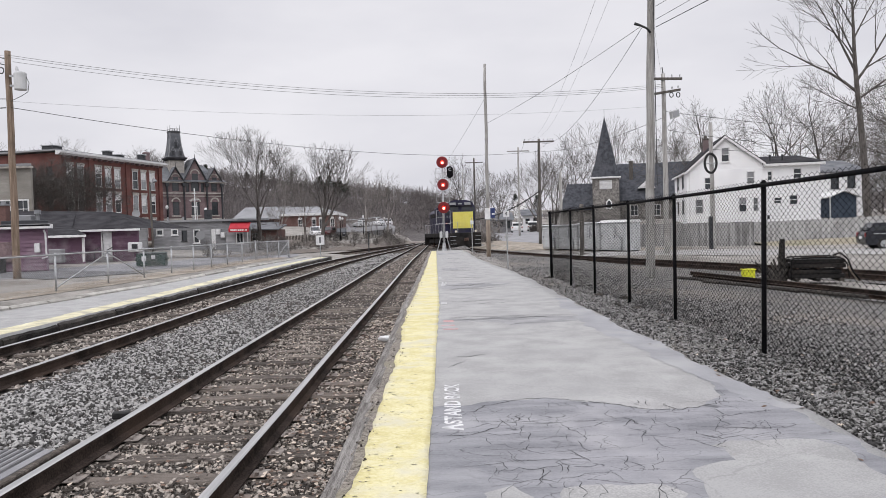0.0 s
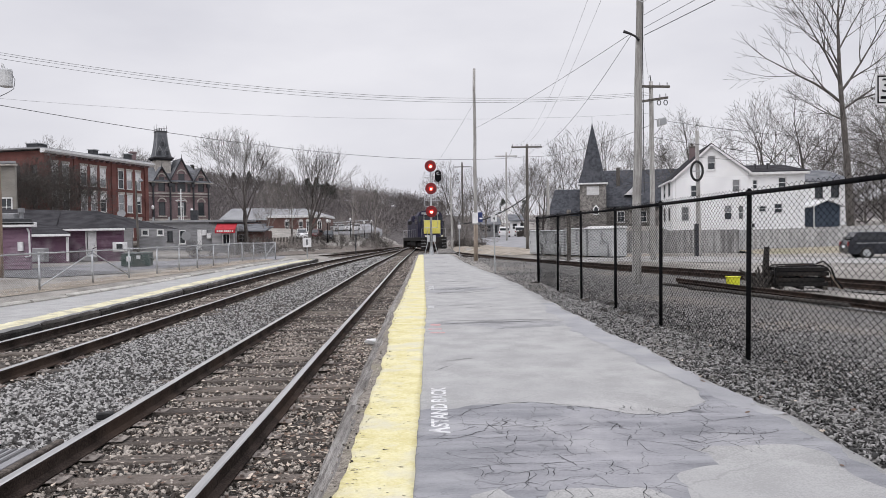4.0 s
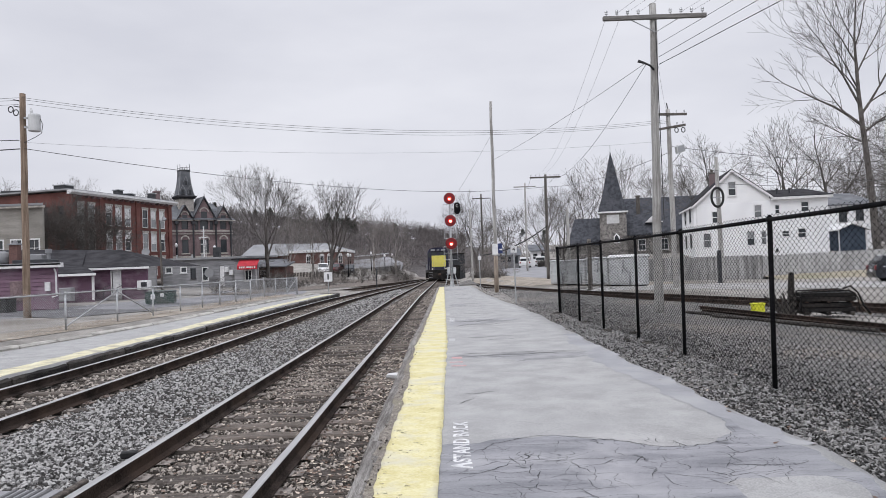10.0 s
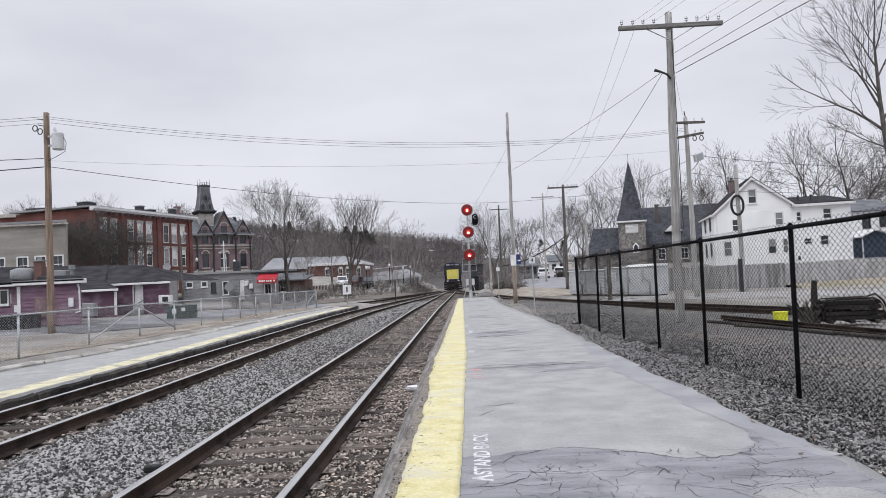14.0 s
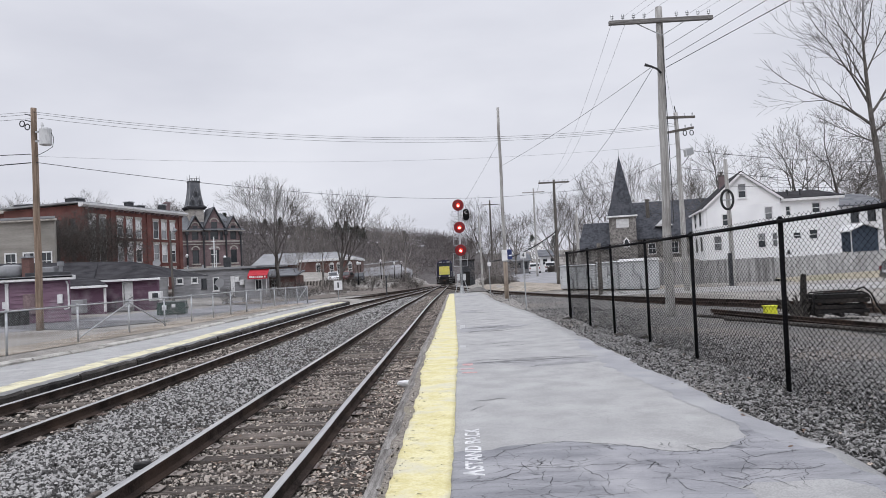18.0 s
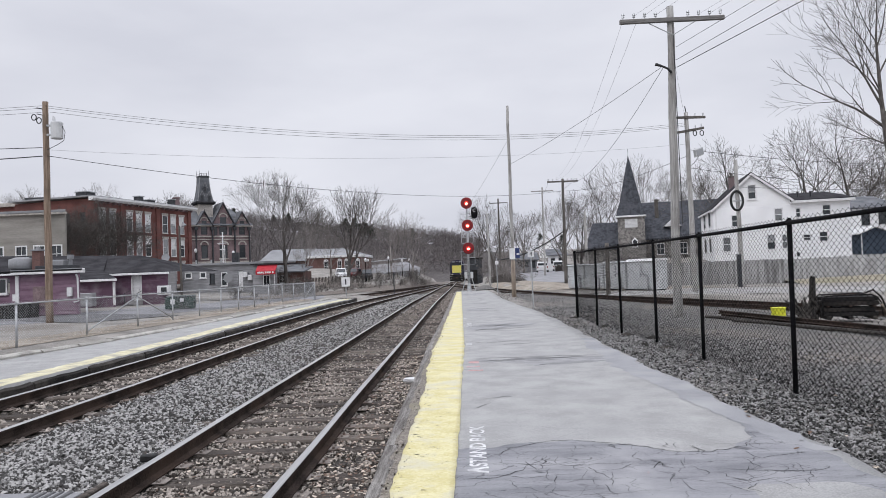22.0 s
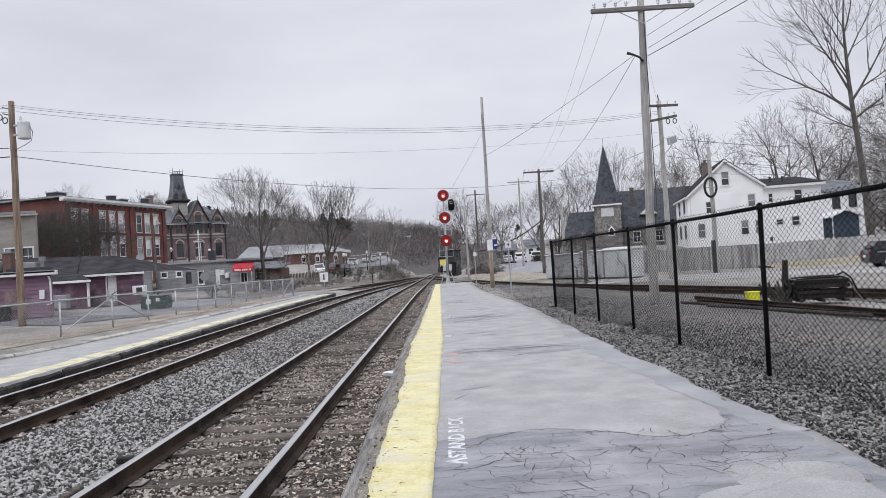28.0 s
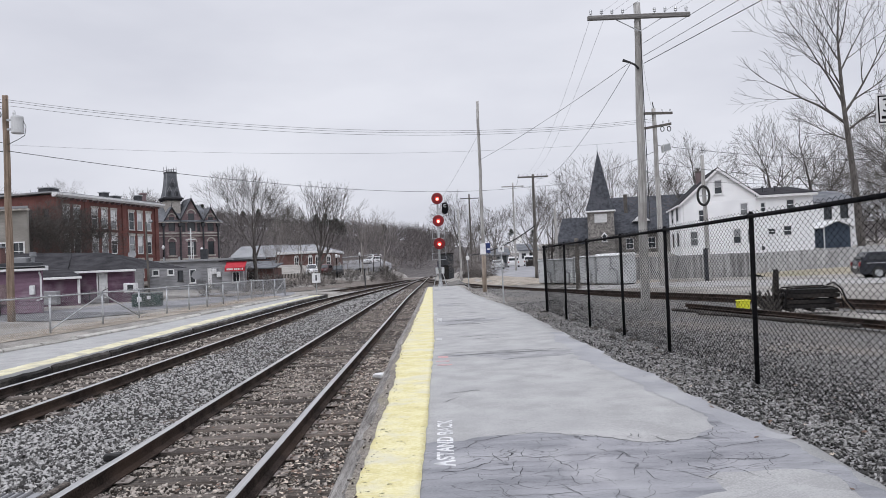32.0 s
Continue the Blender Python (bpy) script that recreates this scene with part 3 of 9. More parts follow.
def strip(name, outline_fn, y0, y1, step, lift, material, label, category="ground", skirt=0.0):
    """A sheet between two edges x0(y), x1(y), lying lift above z(x, y)."""
    rows, n = int((y1 - y0) / step) + 1, 9
    vs, fs = [], []
    for j in range(rows + 1):
        y = y0 + (y1 - y0) * j / rows
        xa, xb, zf = outline_fn(y)
        for i in range(n):
            x = xa + (xb - xa) * i / (n - 1)
            vs.append((x, y, zf(x, y) + lift))
    for j in range(rows):
        for i in range(n - 1):
            a = j * n + i
            fs.append((a, a + 1, a + n + 1, a + n))
    if skirt:
        rim = [i for i in range(n)] + [j * n + n - 1 for j in range(1, rows + 1)] + [rows * n + i for i in range(n - 2, -1, -1)] + [j * n for j in range(rows - 1, 0, -1)]
        o = len(vs)
        vs += [(vs[i][0], vs[i][1], vs[i][2] - skirt) for i in rim]
        for k in range(len(rim)):
            k2 = (k + 1) % len(rim)
            fs.append((rim[k], o + k, o + k2, rim[k2]))
    ob = part(name, raw_mesh(name, vs, fs, material), None)
    return tagged(ob, label, category, kind="structure")


# ---- platforms ----
def wav(y, a=0.03, k=1.0):
    return a * noise.noise(Vector((y * k, 3.7, 0.0)))


def edge_right(y):
    base = float(np.interp(y, [-4, 4.2, 5.5, 7, 10, 15, 20, 26, 33, 40, 50], [2.6, 2.62, 2.7, 2.64, 2.48, 2.45, 2.38, 2.1, 1.72, 1.5, 1.25]))
    return base + wav(y, 0.12, 0.6) + wav(y, 0.05, 2.7)


strip("pavement", lambda y: (-0.66 - 0.06 * smooth_step(8, 15, y) - 0.12 * smooth_step(18, 49, y), edge_right(y), lambda x, yy: 0.0 + 0.003 * noise.noise(Vector((x * 0.7, yy * 0.5, 0)))), -4, 50, 0.25, 0.0, "asphalt",
      "worn pale grey asphalt platform, patched and cracked", "platform", 0.3)


def left_top(y):
    return -0.2 + 0.07 * smooth_step(13, 34, y)


strip("pavement_opposite", lambda y: (kerb_x(y) + 0.13, -7.85 + 0.25 * smooth_step(38, 47, y), lambda x, yy: left_top(yy)), -2, 47, 0.5, 0.0,
      "asphalt", "grey asphalt platform across the tracks", "platform", 0.45)
strip("yellow_edge_opposite", lambda y: (-8.42 + 0.2 * smooth_step(38, 47, y) + wav(y, 0.09, 1.3) + wav(y, 0.06, 5.3), -7.9 + 0.25 * smooth_step(38, 47, y) + wav(y + 9, 0.05, 4.0), lambda x, yy: left_top(yy)), -2, 46.8, 0.17, 0.004,
      "worn_yellow", "worn yellow painted safety strip", "platform edge")
strip("yellow_edge", lambda y: (-0.575 + wav(y, 0.05, 1.6) + wav(y + 7, 0.03, 7.0) - 0.12 * smooth_step(6, 14, y) - 0.16 * smooth_step(20, 49, y), -0.135 + wav(y + 40, 0.015, 2.2) + wav(y, 0.012, 9) - 0.012 * max(0, y - 14) , lambda x, yy: 0.008), -4, 49, 0.15, 0.004,
      "yellow_paint", "thick chipped yellow painted safety strip", "platform edge", 0.03)

# crumbled brown grit where the paint has broken away beside the timber
strip("grit_strip", lambda y: (-0.70 - 0.07 * smooth_step(8, 15, y) - 0.12 * smooth_step(18, 49, y), -0.53 - 0.11 * smooth_step(6, 14, y) - 0.15 * smooth_step(20, 49, y) + wav(y + 3, 0.05, 3.0), lambda x, yy: 0.0035), -4, 49, 0.2, 0.0,
      "grit", "crumbled brown grit along the edge timber", "platform edge")

# weathered edge timbers
edge = thing("platform_edge_timber", "weathered grey timber beams along the platform edge", "edging", kind="structure")
ys = [-4, -0.6, 2.6, 6.1, 9.5, 13.0, 16.6, 20.4, 24.2, 28, 32, 36, 40, 44, 49.6]
for a, b in zip(ys[:-1], ys[1:]):
    mb, n = MB(), 10
    vs, fs = [], []
    for j in range(n + 1):
        y = a + 0.012 + (b - a - 0.024) * j / n
        w = [random.uniform(-0.008, 0.008) for _ in range(4)]
        drift = 0.06 * (1 - smooth_step(4, 9, y)) - 0.07 * smooth_step(8, 15, y) - 0.12 * smooth_step(18, 49, y)
        prof = [(-0.79 + w[0], -0.42), (-0.79 + w[0], -0.02), (-0.765 + w[1], 0.014 + w[2] * 0.5), (-0.70, 0.006 + w[3]), (-0.655 + w[2], -0.002), (-0.645 + w[2], -0.05), (-0.645, -0.42)]
        vs += [(x + drift, y, z) for x, z in prof]
    k = 7
    for j in range(n):
        for i in range(k):
            fs.append((j * k + i, j * k + (i + 1) % k, j * k + k + (i + 1) % k, j * k + k + i))
    fs += [tuple(range(k)), tuple(range(len(vs) - k, len(vs)))]
    mb.add(vs, fs)
    part("beam", mb, "timber", edge)

# near-black beams stand in for the shadow gap under the platform top
opp = thing("edge_shadow_beam_opposite", "rough timber beams, blackened as the shadow under the opposite platform's edge", "edging", kind="structure")
gb3 = random.Random(19)
a = -2.0
while a < 46:
    L = gb3.uniform(1.6, 3.4)
    mb = MB()
    x0, dz, tilt = -7.78 + gb3.uniform(-0.03, 0.03), gb3.uniform(-0.045, -0.012), gb3.gauss(0, 0.005)
    sh = lambda y: 0.25 * smooth_step(38, 47, y)
    n = max(4, int(L / 0.22))
    vs = []
    for j in range(n + 1):
        y = a + 0.03 + (L - 0.06) * j / n
        rough, chip = gb3.gauss(0, 0.012), -abs(gb3.gauss(0, 0.014))
        for x, z in ((-7.98, -0.5), (-7.7, -0.5), (-7.7, -0.05), (-7.77, 0.0), (-7.98, 0.0)):
            vs.append((x + (x0 + 7.7 + rough if x > -7.8 else 0) + sh(y), y, left_top(y) + z + (dz + tilt * (y - a) + chip if z > -0.2 else 0)))
    mb.add(vs, [tuple(range(5)), tuple(range(n * 5, n * 5 + 5))] + [(j * 5 + i, j * 5 + (i + 1) % 5, j * 5 + 5 + (i + 1) % 5, j * 5 + 5 + i) for j in range(n) for i in range(5)])
    part("beam", mb, "creosote_and_shade", opp)
    a += L


# ---- tracks ----
RAIL_PROF = [(-0.07, -0.16), (0.07, -0.16), (0.07, -0.148), (0.012, -0.125), (0.010, -0.045), (0.036, -0.035), (0.036, -0.008), (0.028, 0.0), (-0.028, 0.0), (-0.036, -0.008), (-0.036, -0.035), (-0.010, -0.045), (-0.012, -0.125), (-0.07, -0.148)]


def frame_at(path, i):
    a, b = path[max(0, i - 1)], path[min(len(path) - 1, i + 1)]
    d = (b - a).normalized()
    return path[i], d, Vector((d.y, -d.x, 0))


def rail_mesh(name, path, off, worn=True):
    vs, fs, mats = [], [], []
    k = len(RAIL_PROF)
    for i in range(len(path)):
        p, d, r = frame_at(path, i)
        z = -0.2 - drop(p.y)
        vs += [(p.x + r.x * (off + u), p.y + r.y * (off + u), z + w) for u, w in RAIL_PROF]
    for i in range(len(path) - 1):
        for q in range(k):
            fs.append((i * k + q, i * k + (q + 1) % k, i * k + k + (q + 1) % k, i * k + k + q))
            mats.append(1 if worn and q in (6, 7, 8) else 0)
    me = bpy.data.meshes.new(name)
    me.from_pydata(vs, [], fs)
    me.materials.append(M["rail_side"])
    me.materials.append(M["rail_top"])
    me.polygons.foreach_set("material_index", mats)
    bm = bmesh.new()
    bm.from_mesh(me)
    bmesh.ops.recalc_face_normals(bm, faces=bm.faces)
    bm.to_mesh(me)
    bm.free()
    return me


def tie_mesh(seed):
    rr = random.Random(seed)
    mb = MB()
    n, vs, fs = 9, [], []
    for j in range(n):
        x = -1.3 + 2.6 * j / (n - 1) + (rr.uniform(-0.06, 0.06) if j in (0, n - 1) else 0)
        zt = -0.165 + rr.uniform(-0.012, 0.006)
        h = 0.11 + rr.uniform(-0.012, 0.01)
        prof = [(-h, -0.35), (-h, zt - 0.02), (-h + 0.018, zt), (-0.03, zt - rr.uniform(0, 0.01)), (0.03, zt - rr.uniform(0, 0.008)), (h - 0.018, zt), (h, zt - 0.02), (h, -0.35)]
        vs += [(x, y, z) for y, z in prof]
    k = 8
    for j in range(n - 1):
        for i in range(k):
            fs.append((j * k + i, j * k + (i + 1) % k, j * k + k + (i + 1) % k, j * k + k + i))
    fs += [tuple(range(k)), tuple(range(len(vs) - k, len(vs)))]
    mb.add(vs, fs)
    me = mb.mesh("tie")
    me.materials.append(M["tie_wood"])
    return me


TIES = [tie_mesh(s) for s in range(6)]
plate_mb = MB()
plate_mb.box(-0.19, -0.09, -0.168, 0.19, 0.09, -0.157, 0.004)
for sx in (-0.13, 0.12):
    for sy in (-0.055, 0.055):
        plate_mb.box(sx - 0.012, sy - 0.012, -0.158, sx + 0.012, sy + 0.012, -0.135)
PLATE = plate_mb.mesh("tie_plate")
PLATE.materials.append(M["plate_steel"])


def track(name, label, path, worn=True, plates=24.0, tie_to=999.0, sunk=0.0, half=0.75):
    t = thing(name, label, "railway track", kind="structure")
    for off in (-half, half):
        part("rail", rail_mesh("rail", path, off, worn), None, t, "worn steel rail with bright top" if worn else "rusty brown rail")
    dist, want, count = 0.0, 0.0, 0
    for i in range(1, len(path)):
        seg = (path[i] - path[i - 1]).length
        while want <= dist + seg:
            q = path[i - 1].lerp(path[i], (want - dist) / seg)
            d = (path[i] - path[i - 1]).normalized()
            want += 0.53
            if q.y < 2.5 and q.x < 5 or q.y > tie_to or count >= 290:
                continue
            count += 1
            o = new("tie", random.choice(TIES))
            o.parent = t
            rz = math.atan2(d.y, d.x) - math.pi / 2 + random.uniform(-0.02, 0.02)
            o.matrix_local = Matrix.Translation((q.x + random.uniform(-0.04, 0.04), q.y, -0.205 - drop(q.y) - sunk + random.uniform(-0.02, 0.01))) @ Matrix.Rotation(rz, 4, 'Z')
            if q.y < plates:
                for off in (-half, half):
                    o2 = new("tie_plate", PLATE)
                    o2.parent = t
                    o2.matrix_local = Matrix.Translation((q.x + d.y * off, q.y - d.x * off, -0.202)) @ Matrix.Rotation(rz, 4, 'Z')
        dist += seg


track("near_track", "railway track of worn steel rails on old wooden ties", NEAR, half=0.7)
track("far_track", "second railway track on wooden ties beside the opposite platform", FAR, plates=12.0)
track("siding_track", "rusty siding track curving in among weeds", SIDING, worn=False, plates=0)
track("branch_track", "curving branch track crossing behind the platform end", BRANCH, worn=False, plates=0)


# ---- fences ----
def mesh_fabric(name, length, z0, z1, pitch, r, material):
    """Chain-link: zigzag strands side by side, each a thin three-sided wire."""
    half = pitch / 2
    nv = max(2, int((z1 - z0) / half))
    wide = pitch * 0.74
    ns = max(2, int(length / wide))
    vs, fs = [], []
    for s in range(ns + 1):
        o = len(vs)
        for k in range(nv + 1):
            x = s * length / ns + (wide / 4 if (k + s) % 2 else -wide / 4) * 2 * 0.98
            z = z0 + (z1 - z0) * k / nv
            yy = 0.004 * (1 if (k + s) % 2 else -1)
            for dx, dy in ((r, 0), (-0.5 * r, 0.87 * r), (-0.5 * r, -0.87 * r)):
                vs.append((x + dx, yy + dy, z))
        for k in range(nv):
            for q in range(3):
                q2 = (q + 1) % 3
                fs.append((o + k * 3 + q, o + k * 3 + q2, o + k * 3 + 3 + q2, o + k * 3 + 3 + q))
    return raw_mesh(name, vs, fs, material)


def link_fence(label, pts, height, material, pitch, wire, post_r, category, rail_r, terminal_taller=0.05, gz=None):
    """Posts, top rails and fabric panels between successive posts."""
    f = thing("chain_link_fence", label, "fence", Matrix.Translation((0, 0, 0)))
    for i, p in enumerate(pts):
        lean = Vector((random.uniform(-0.015, 0.015), random.uniform(-0.01, 0.01), 1))
        r = post_r * (1.5 if i in (0, len(pts) - 1) else 1)
        mb = MB().tube([(p[0], p[1], p[2] - 0.3), Vector(p[:3]) + lean * (height - 0.01)], r, 10)
        post = part("post", mb, material, f, smooth=True)
        cap = MB().tube([Vector(p[:3]) + lean * (height - 0.02), Vector(p[:3]) + lean * (height + 0.03), Vector(p[:3]) + lean * (height + 0.055)], [r * 1.25, r * 1.2, r * 0.4], 10)
        part("post_cap", cap, material, post)
    for a, b in zip(pts[:-1], pts[1:]):
        a, b = Vector(a[:3]), Vector(b[:3])
        d = b - a
        mid = a.lerp(b, 0.5) + Vector((0, 0, height - 0.012 * random.random()))
        part("top_rail", MB().tube([a + Vector((0, 0, height)), mid, b + Vector((0, 0, height))], rail_r, 8), material, f, smooth=True)
        lf = Vector((d.x, d.y, 0)).length
        fab = part("mesh_panel", mesh_fabric("mesh_panel", lf, 0.03, height + 0.06, pitch, wire, material), None, f)
        fab.matrix_local = Matrix.Translation(a + Vector((-d.y, d.x, 0)).normalized() * 0.0) @ Matrix.Rotation(math.atan2(d.y, d.x), 4, 'Z') @ Matrix(((1, 0, 0, 0), (0, 1, 0, 0), (d.z / lf, 0, 1, 0), (0, 0, 0, 1)))
    return f


black_posts = [(3.08, 20.8, -0.02), (3.09, 17.75, -0.02), (3.25, 15.7, -0.02), (3.42, 13.45, -0.02), (3.46, 10.93, -0.02), (3.48, 7.96, -0.02), (3.5, 5.4, -0.02), (3.52, 2.9, -0.02), (3.55, 0.4, -0.02)]
link_fence("black vinyl-coated chain-link fence on gravel beside the platform", black_posts, 1.86, "black_coat", 0.064, 0.0027, 0.027, "fence", 0.023)
left_posts = [(-11.5, 11.0, -0.05), (-11.4, 14.2, -0.05), (-11.3, 17.6, -0.05), (-11.45, 21.2, -0.05), (-11.4, 24.4, -0.05), (-11.35, 27.2, -0.05), (-11.3, 29.8, -0.05), (-11.25, 32.3, -0.05), (-11.2, 34.6, -0.05), (-11.15, 37.0, -0.05),
              (-11.2, 39.9, -0.05), (-11.25, 43.0, -0.06), (-11.3, 46.0, -0.1), (-11.4, 49.6, -0.12), (-11.7, 54.2, -0.15)]
lf = link_fence("galvanised chain-link fence along the opposite platform", left_posts, 1.08, "galvanised", 0.07, 0.003, 0.03, "fence", 0.022)
for (a, b) in (((-11.45, 21.2, 0.05), (-11.4, 24.4, 0.98)), ((-11.4, 24.4, 0.98), (-11.35, 27.2, 0.05)), ((-11.4, 49.6, 0.0), (-11.7, 54.2, 0.9))):
    part("brace", MB().tube([a, b], 0.022, 8), "galvanised", lf, smooth=True)


# ---- poles ----
def pole(name, label, x, y, z, h, r0, r1, material, lean=(0, 0), category="utility pole"):
    t = thing(name, label, category, Matrix.Translation((x, y, z)))
    n = 9
    pts = [(lean[0] * k / n + 0.012 * math.sin(k * 1.9 + x), lean[1] * k / n, -0.5 + (h + 0.5) * k / n) for k in range(n + 1)]
    part("shaft", MB().tube(pts, [r0 + (r1 - r0) * k / n for k in range(n + 1)], 14), material, t, smooth=True)
    return t


def insulator(parent, x, y, z, material="galvanised", s=1.0):
    mb = MB().tube([(x, y, z), (x, y, z + 0.05 * s), (x, y, z + 0.06 * s), (x, y, z + 0.11 * s), (x, y, z + 0.12 * s), (x, y, z + 0.17 * s), (x, y, z + 0.19 * s)],
                   [0.012 * s, 0.012 * s, 0.045 * s, 0.03 * s, 0.048 * s, 0.035 * s, 0.012 * s], 8)
    return part("insulator", mb, material, parent)


# tall grey pole with a crossarm, inside the yard
rp = pole("utility_pole", "tall weathered grey wooden utility pole with a long crossarm", 5.75, 20.3, -0.1, 8.75, 0.135, 0.095, "grey_pole", (0.2, 0))
arm = part("crossarm", MB().box(-1.25, -0.16, 8.28, 1.65, -0.05, 8.40, 0.01), "grey_arm", rp)
for k, sx in enumerate((-1.15, -0.85, -0.55, -0.25, 0.65, 0.95, 1.25, 1.55)):
    insulator(arm, sx, -0.105, 8.40)
for s in (-0.45, 0.85):
    part("arm_brace", MB().tube([(s, -0.11, 8.27), (0.2, -0.15, 7.9)], 0.014, 6), "galvanised", rp)
part("bracket", MB().tube([(0.12, -0.13, 6.84), (0.02, -0.14, 6.96), (-0.14, -0.14, 7.04), (-0.32, -0.14, 7.1)], [0.035, 0.03, 0.03, 0.045], 8), "dark_wire", rp, "dark curved wire bracket", True)
part("cable_riser", MB().tube([(0.21 + 0.002 * k, -0.14, 8.2 - 0.8 * k) for k in range(8)], 0.012, 6), "dark_wire", rp)

# brown pole with a transformer in the car park
lp = pole("utility_pole", "brown wooden utility pole with a grey transformer", -17.1, 28.8, -0.05, 9.05, 0.148, 0.11, "pole_wood", (0.0, 0))
tank = part("transformer", MB().tube([(0.52, -0.1, 7.48), (0.52, -0.1, 7.5), (0.52, -0.1, 8.12), (0.52, -0.1, 8.17), (0.52, -0.1, 8.2)], [0.2, 0.235, 0.235, 0.21, 0.1], 16), "metal_case", lp, "grey transformer tank")
part("bushing", MB().tube([(0.42, -0.1, 8.18), (0.40, -0.1, 8.3), (0.39, -0.1, 8.42)], [0.05, 0.065, 0.03], 8), "metal_case", tank)
part("bracket", MB().box(0.1, -0.13, 7.62, 0.32, -0.07, 7.7, 0.008), "galvanised", lp)
part("bracket", MB().box(0.1, -0.13, 8.0, 0.32, -0.07, 8.08, 0.008), "galvanised", lp)
for zz in (8.75, 8.5):
    part("insulator_bracket", MB().tube([(-0.1, 0, zz), (-0.34, -0.05, zz + 0.06)], 0.02, 6), "dark_wire", lp)
for cx, cz in ((-0.46, 8.42), (-0.25, 8.28)):
    ring = [(cx + 0.1 * math.cos(a), -0.05, cz + 0.12 * math.sin(a)) for a in np.linspace(0, 2 * math.pi, 13)]
    part("cable_coil", MB().tube(ring, 0.022, 6, False), "dark_wire", lp)
part("jumper", MB().tube([(0.72, -0.1, 8.05), (0.86, -0.1, 7.75), (0.8, -0.1, 7.4), (0.55, -0.1, 7.25), (0.1, -0.1, 7.05)], 0.013, 6), "dark_wire", lp)

# slender pole with two notices at the platform end
wp = pole("notice_pole", "slender leaning bare pole carrying a white notice and a blue sign", 2.3, 37.4, -0.03, 9.95, 0.1, 0.07, "grey_pole", (0.03, 0))
part("protective_sleeve", MB().tube([(0.0, 0, 0.0), (0.0, 0, 0.95), (0.01, 0, 1.9)], [0.118, 0.112, 0.106], 12), "tan_wood", wp, "tan wooden guard round the foot", True)
part("notice", MB().box(-0.17, -0.19, 1.96, 0.12, -0.165, 2.52, 0.006), "white_paint", wp, "white notice board")
bs = part("sign", MB().box(0.10, -0.12, 2.02, 0.36, -0.095, 2.53, 0.006), "blue_sign", wp, "blue sign with a white bar")
part("sign_bar", MB().box(0.2, -0.126, 2.18, 0.345, -0.121, 2.25), "white_paint", bs)

# number sign on a thin post
sp = thing("marker_sign", "small white square sign with a 4 on a thin steel post", "sign", Matrix.Translation((2.27, 26.2, -0.03)))
part("post", MB().tube([(0.03, 0, -0.3), (0.0, 0, 2.1)], 0.024, 8), "galvanised", sp)
plate = part("plate", MB().box(-0.112, -0.04, 1.87, 0.112, -0.028, 2.1, 0.006), "white_paint", sp, "white square plate")


def text(body, size, m, material, parent=None, name="lettering", extrude=0.002, bold=0.0):
    c = bpy.data.curves.new(name, 'FONT')
    c.body, c.size, c.align_x, c.align_y, c.extrude, c.offset = body, size, 'CENTER', 'CENTER', extrude, bold
    o = new(name, c)
    dg = bpy.context.evaluated_depsgraph_get()
    me = bpy.data.meshes.new_from_object(o.evaluated_get(dg))
    bpy.data.objects.remove(o)
    me.materials.clear()
    me.materials.append(M[material])
    o = new(name, me)
    o.parent = parent
    o.matrix_local = m
    return o


text("4", 0.2, pose(0, -0.044, 1.985, 90), "black_coat", plate, "numeral")

# poles behind the branch line
xp = pole("utility_pole", "dark wooden utility pole with one crossarm beside the street", 9.3, 69.5, -0.2, 10.1, 0.17, 0.12, "dark_pole", (0.05, 0))
a1 = part("crossarm", MB().box(-1.45, -0.14, 9.75, 1.5, -0.02, 9.9, 0.01), "dark_pole", xp)
for sx in (-1.35, -0.9, -0.5, 0.5, 0.9, 1.35):
    insulator(a1, sx, -0.08, 9.9, "galvanised", 1.1)
xp2 = pole("utility_pole", "pale grey utility pole with a crossarm beside the street", 10.1, 96, 0.2, 11.9, 0.15, 0.1, "grey_pole", (0.05, 0))
part("crossarm", MB().box(-1.45, -0.14, 11.3, 1.45, -0.02, 11.45, 0.01), "grey_pole", xp2)
t2 = pole("utility_pole", "grey utility pole with short crossarms and a street light", 12.3, 39.8, -0.25, 9.9, 0.16, 0.11, "grey_pole", (-0.05, 0))
for zz, x0, x1, tilt in ((9.55, -0.8, 0.95, -0.02), (8.82, -0.85, 0.85, 0.14)):
    ca = part("crossarm", MB().prism([(x0, zz + x0 * tilt), (x1, zz + x1 * tilt), (x1, zz + 0.12 + x1 * tilt), (x0, zz + 0.12 + x0 * tilt)], "y", -0.16, -0.03), "dark_pole", t2)
    for sx in (x0 + 0.1, x1 - 0.12, 0.4):
        insulator(ca, sx, -0.09, zz + 0.12 + sx * tilt)
for sx in (0.35, 0.72):
    ring = [(sx + 0.1 * math.cos(a), -0.12, 8.72 + 0.14 * math.sin(a)) for a in np.linspace(0, 2 * math.pi, 11)]
    part("cable_loop", MB().tube(ring, 0.025, 6, False), "dark_wire", t2, "small loop of black cable")
part("top_pin", MB().tube([(-0.05, 0, 9.9), (-0.1, 0, 10.25)], 0.03, 6), "dark_wire", t2)
la = part("lamp_arm", MB().tube([(0.08, 0, 6.95), (0.3, -0.05, 7.15), (0.5, -0.1, 7.45)], 0.025, 6), "galvanised", t2)
lamp = part("lamp_head", MB().prism([(0.3, 7.4), (0.72, 7.52), (0.66, 7.9), (0.26, 7.8)], "y", -0.35, 0.05), "metal_case", la, "boxy floodlight")
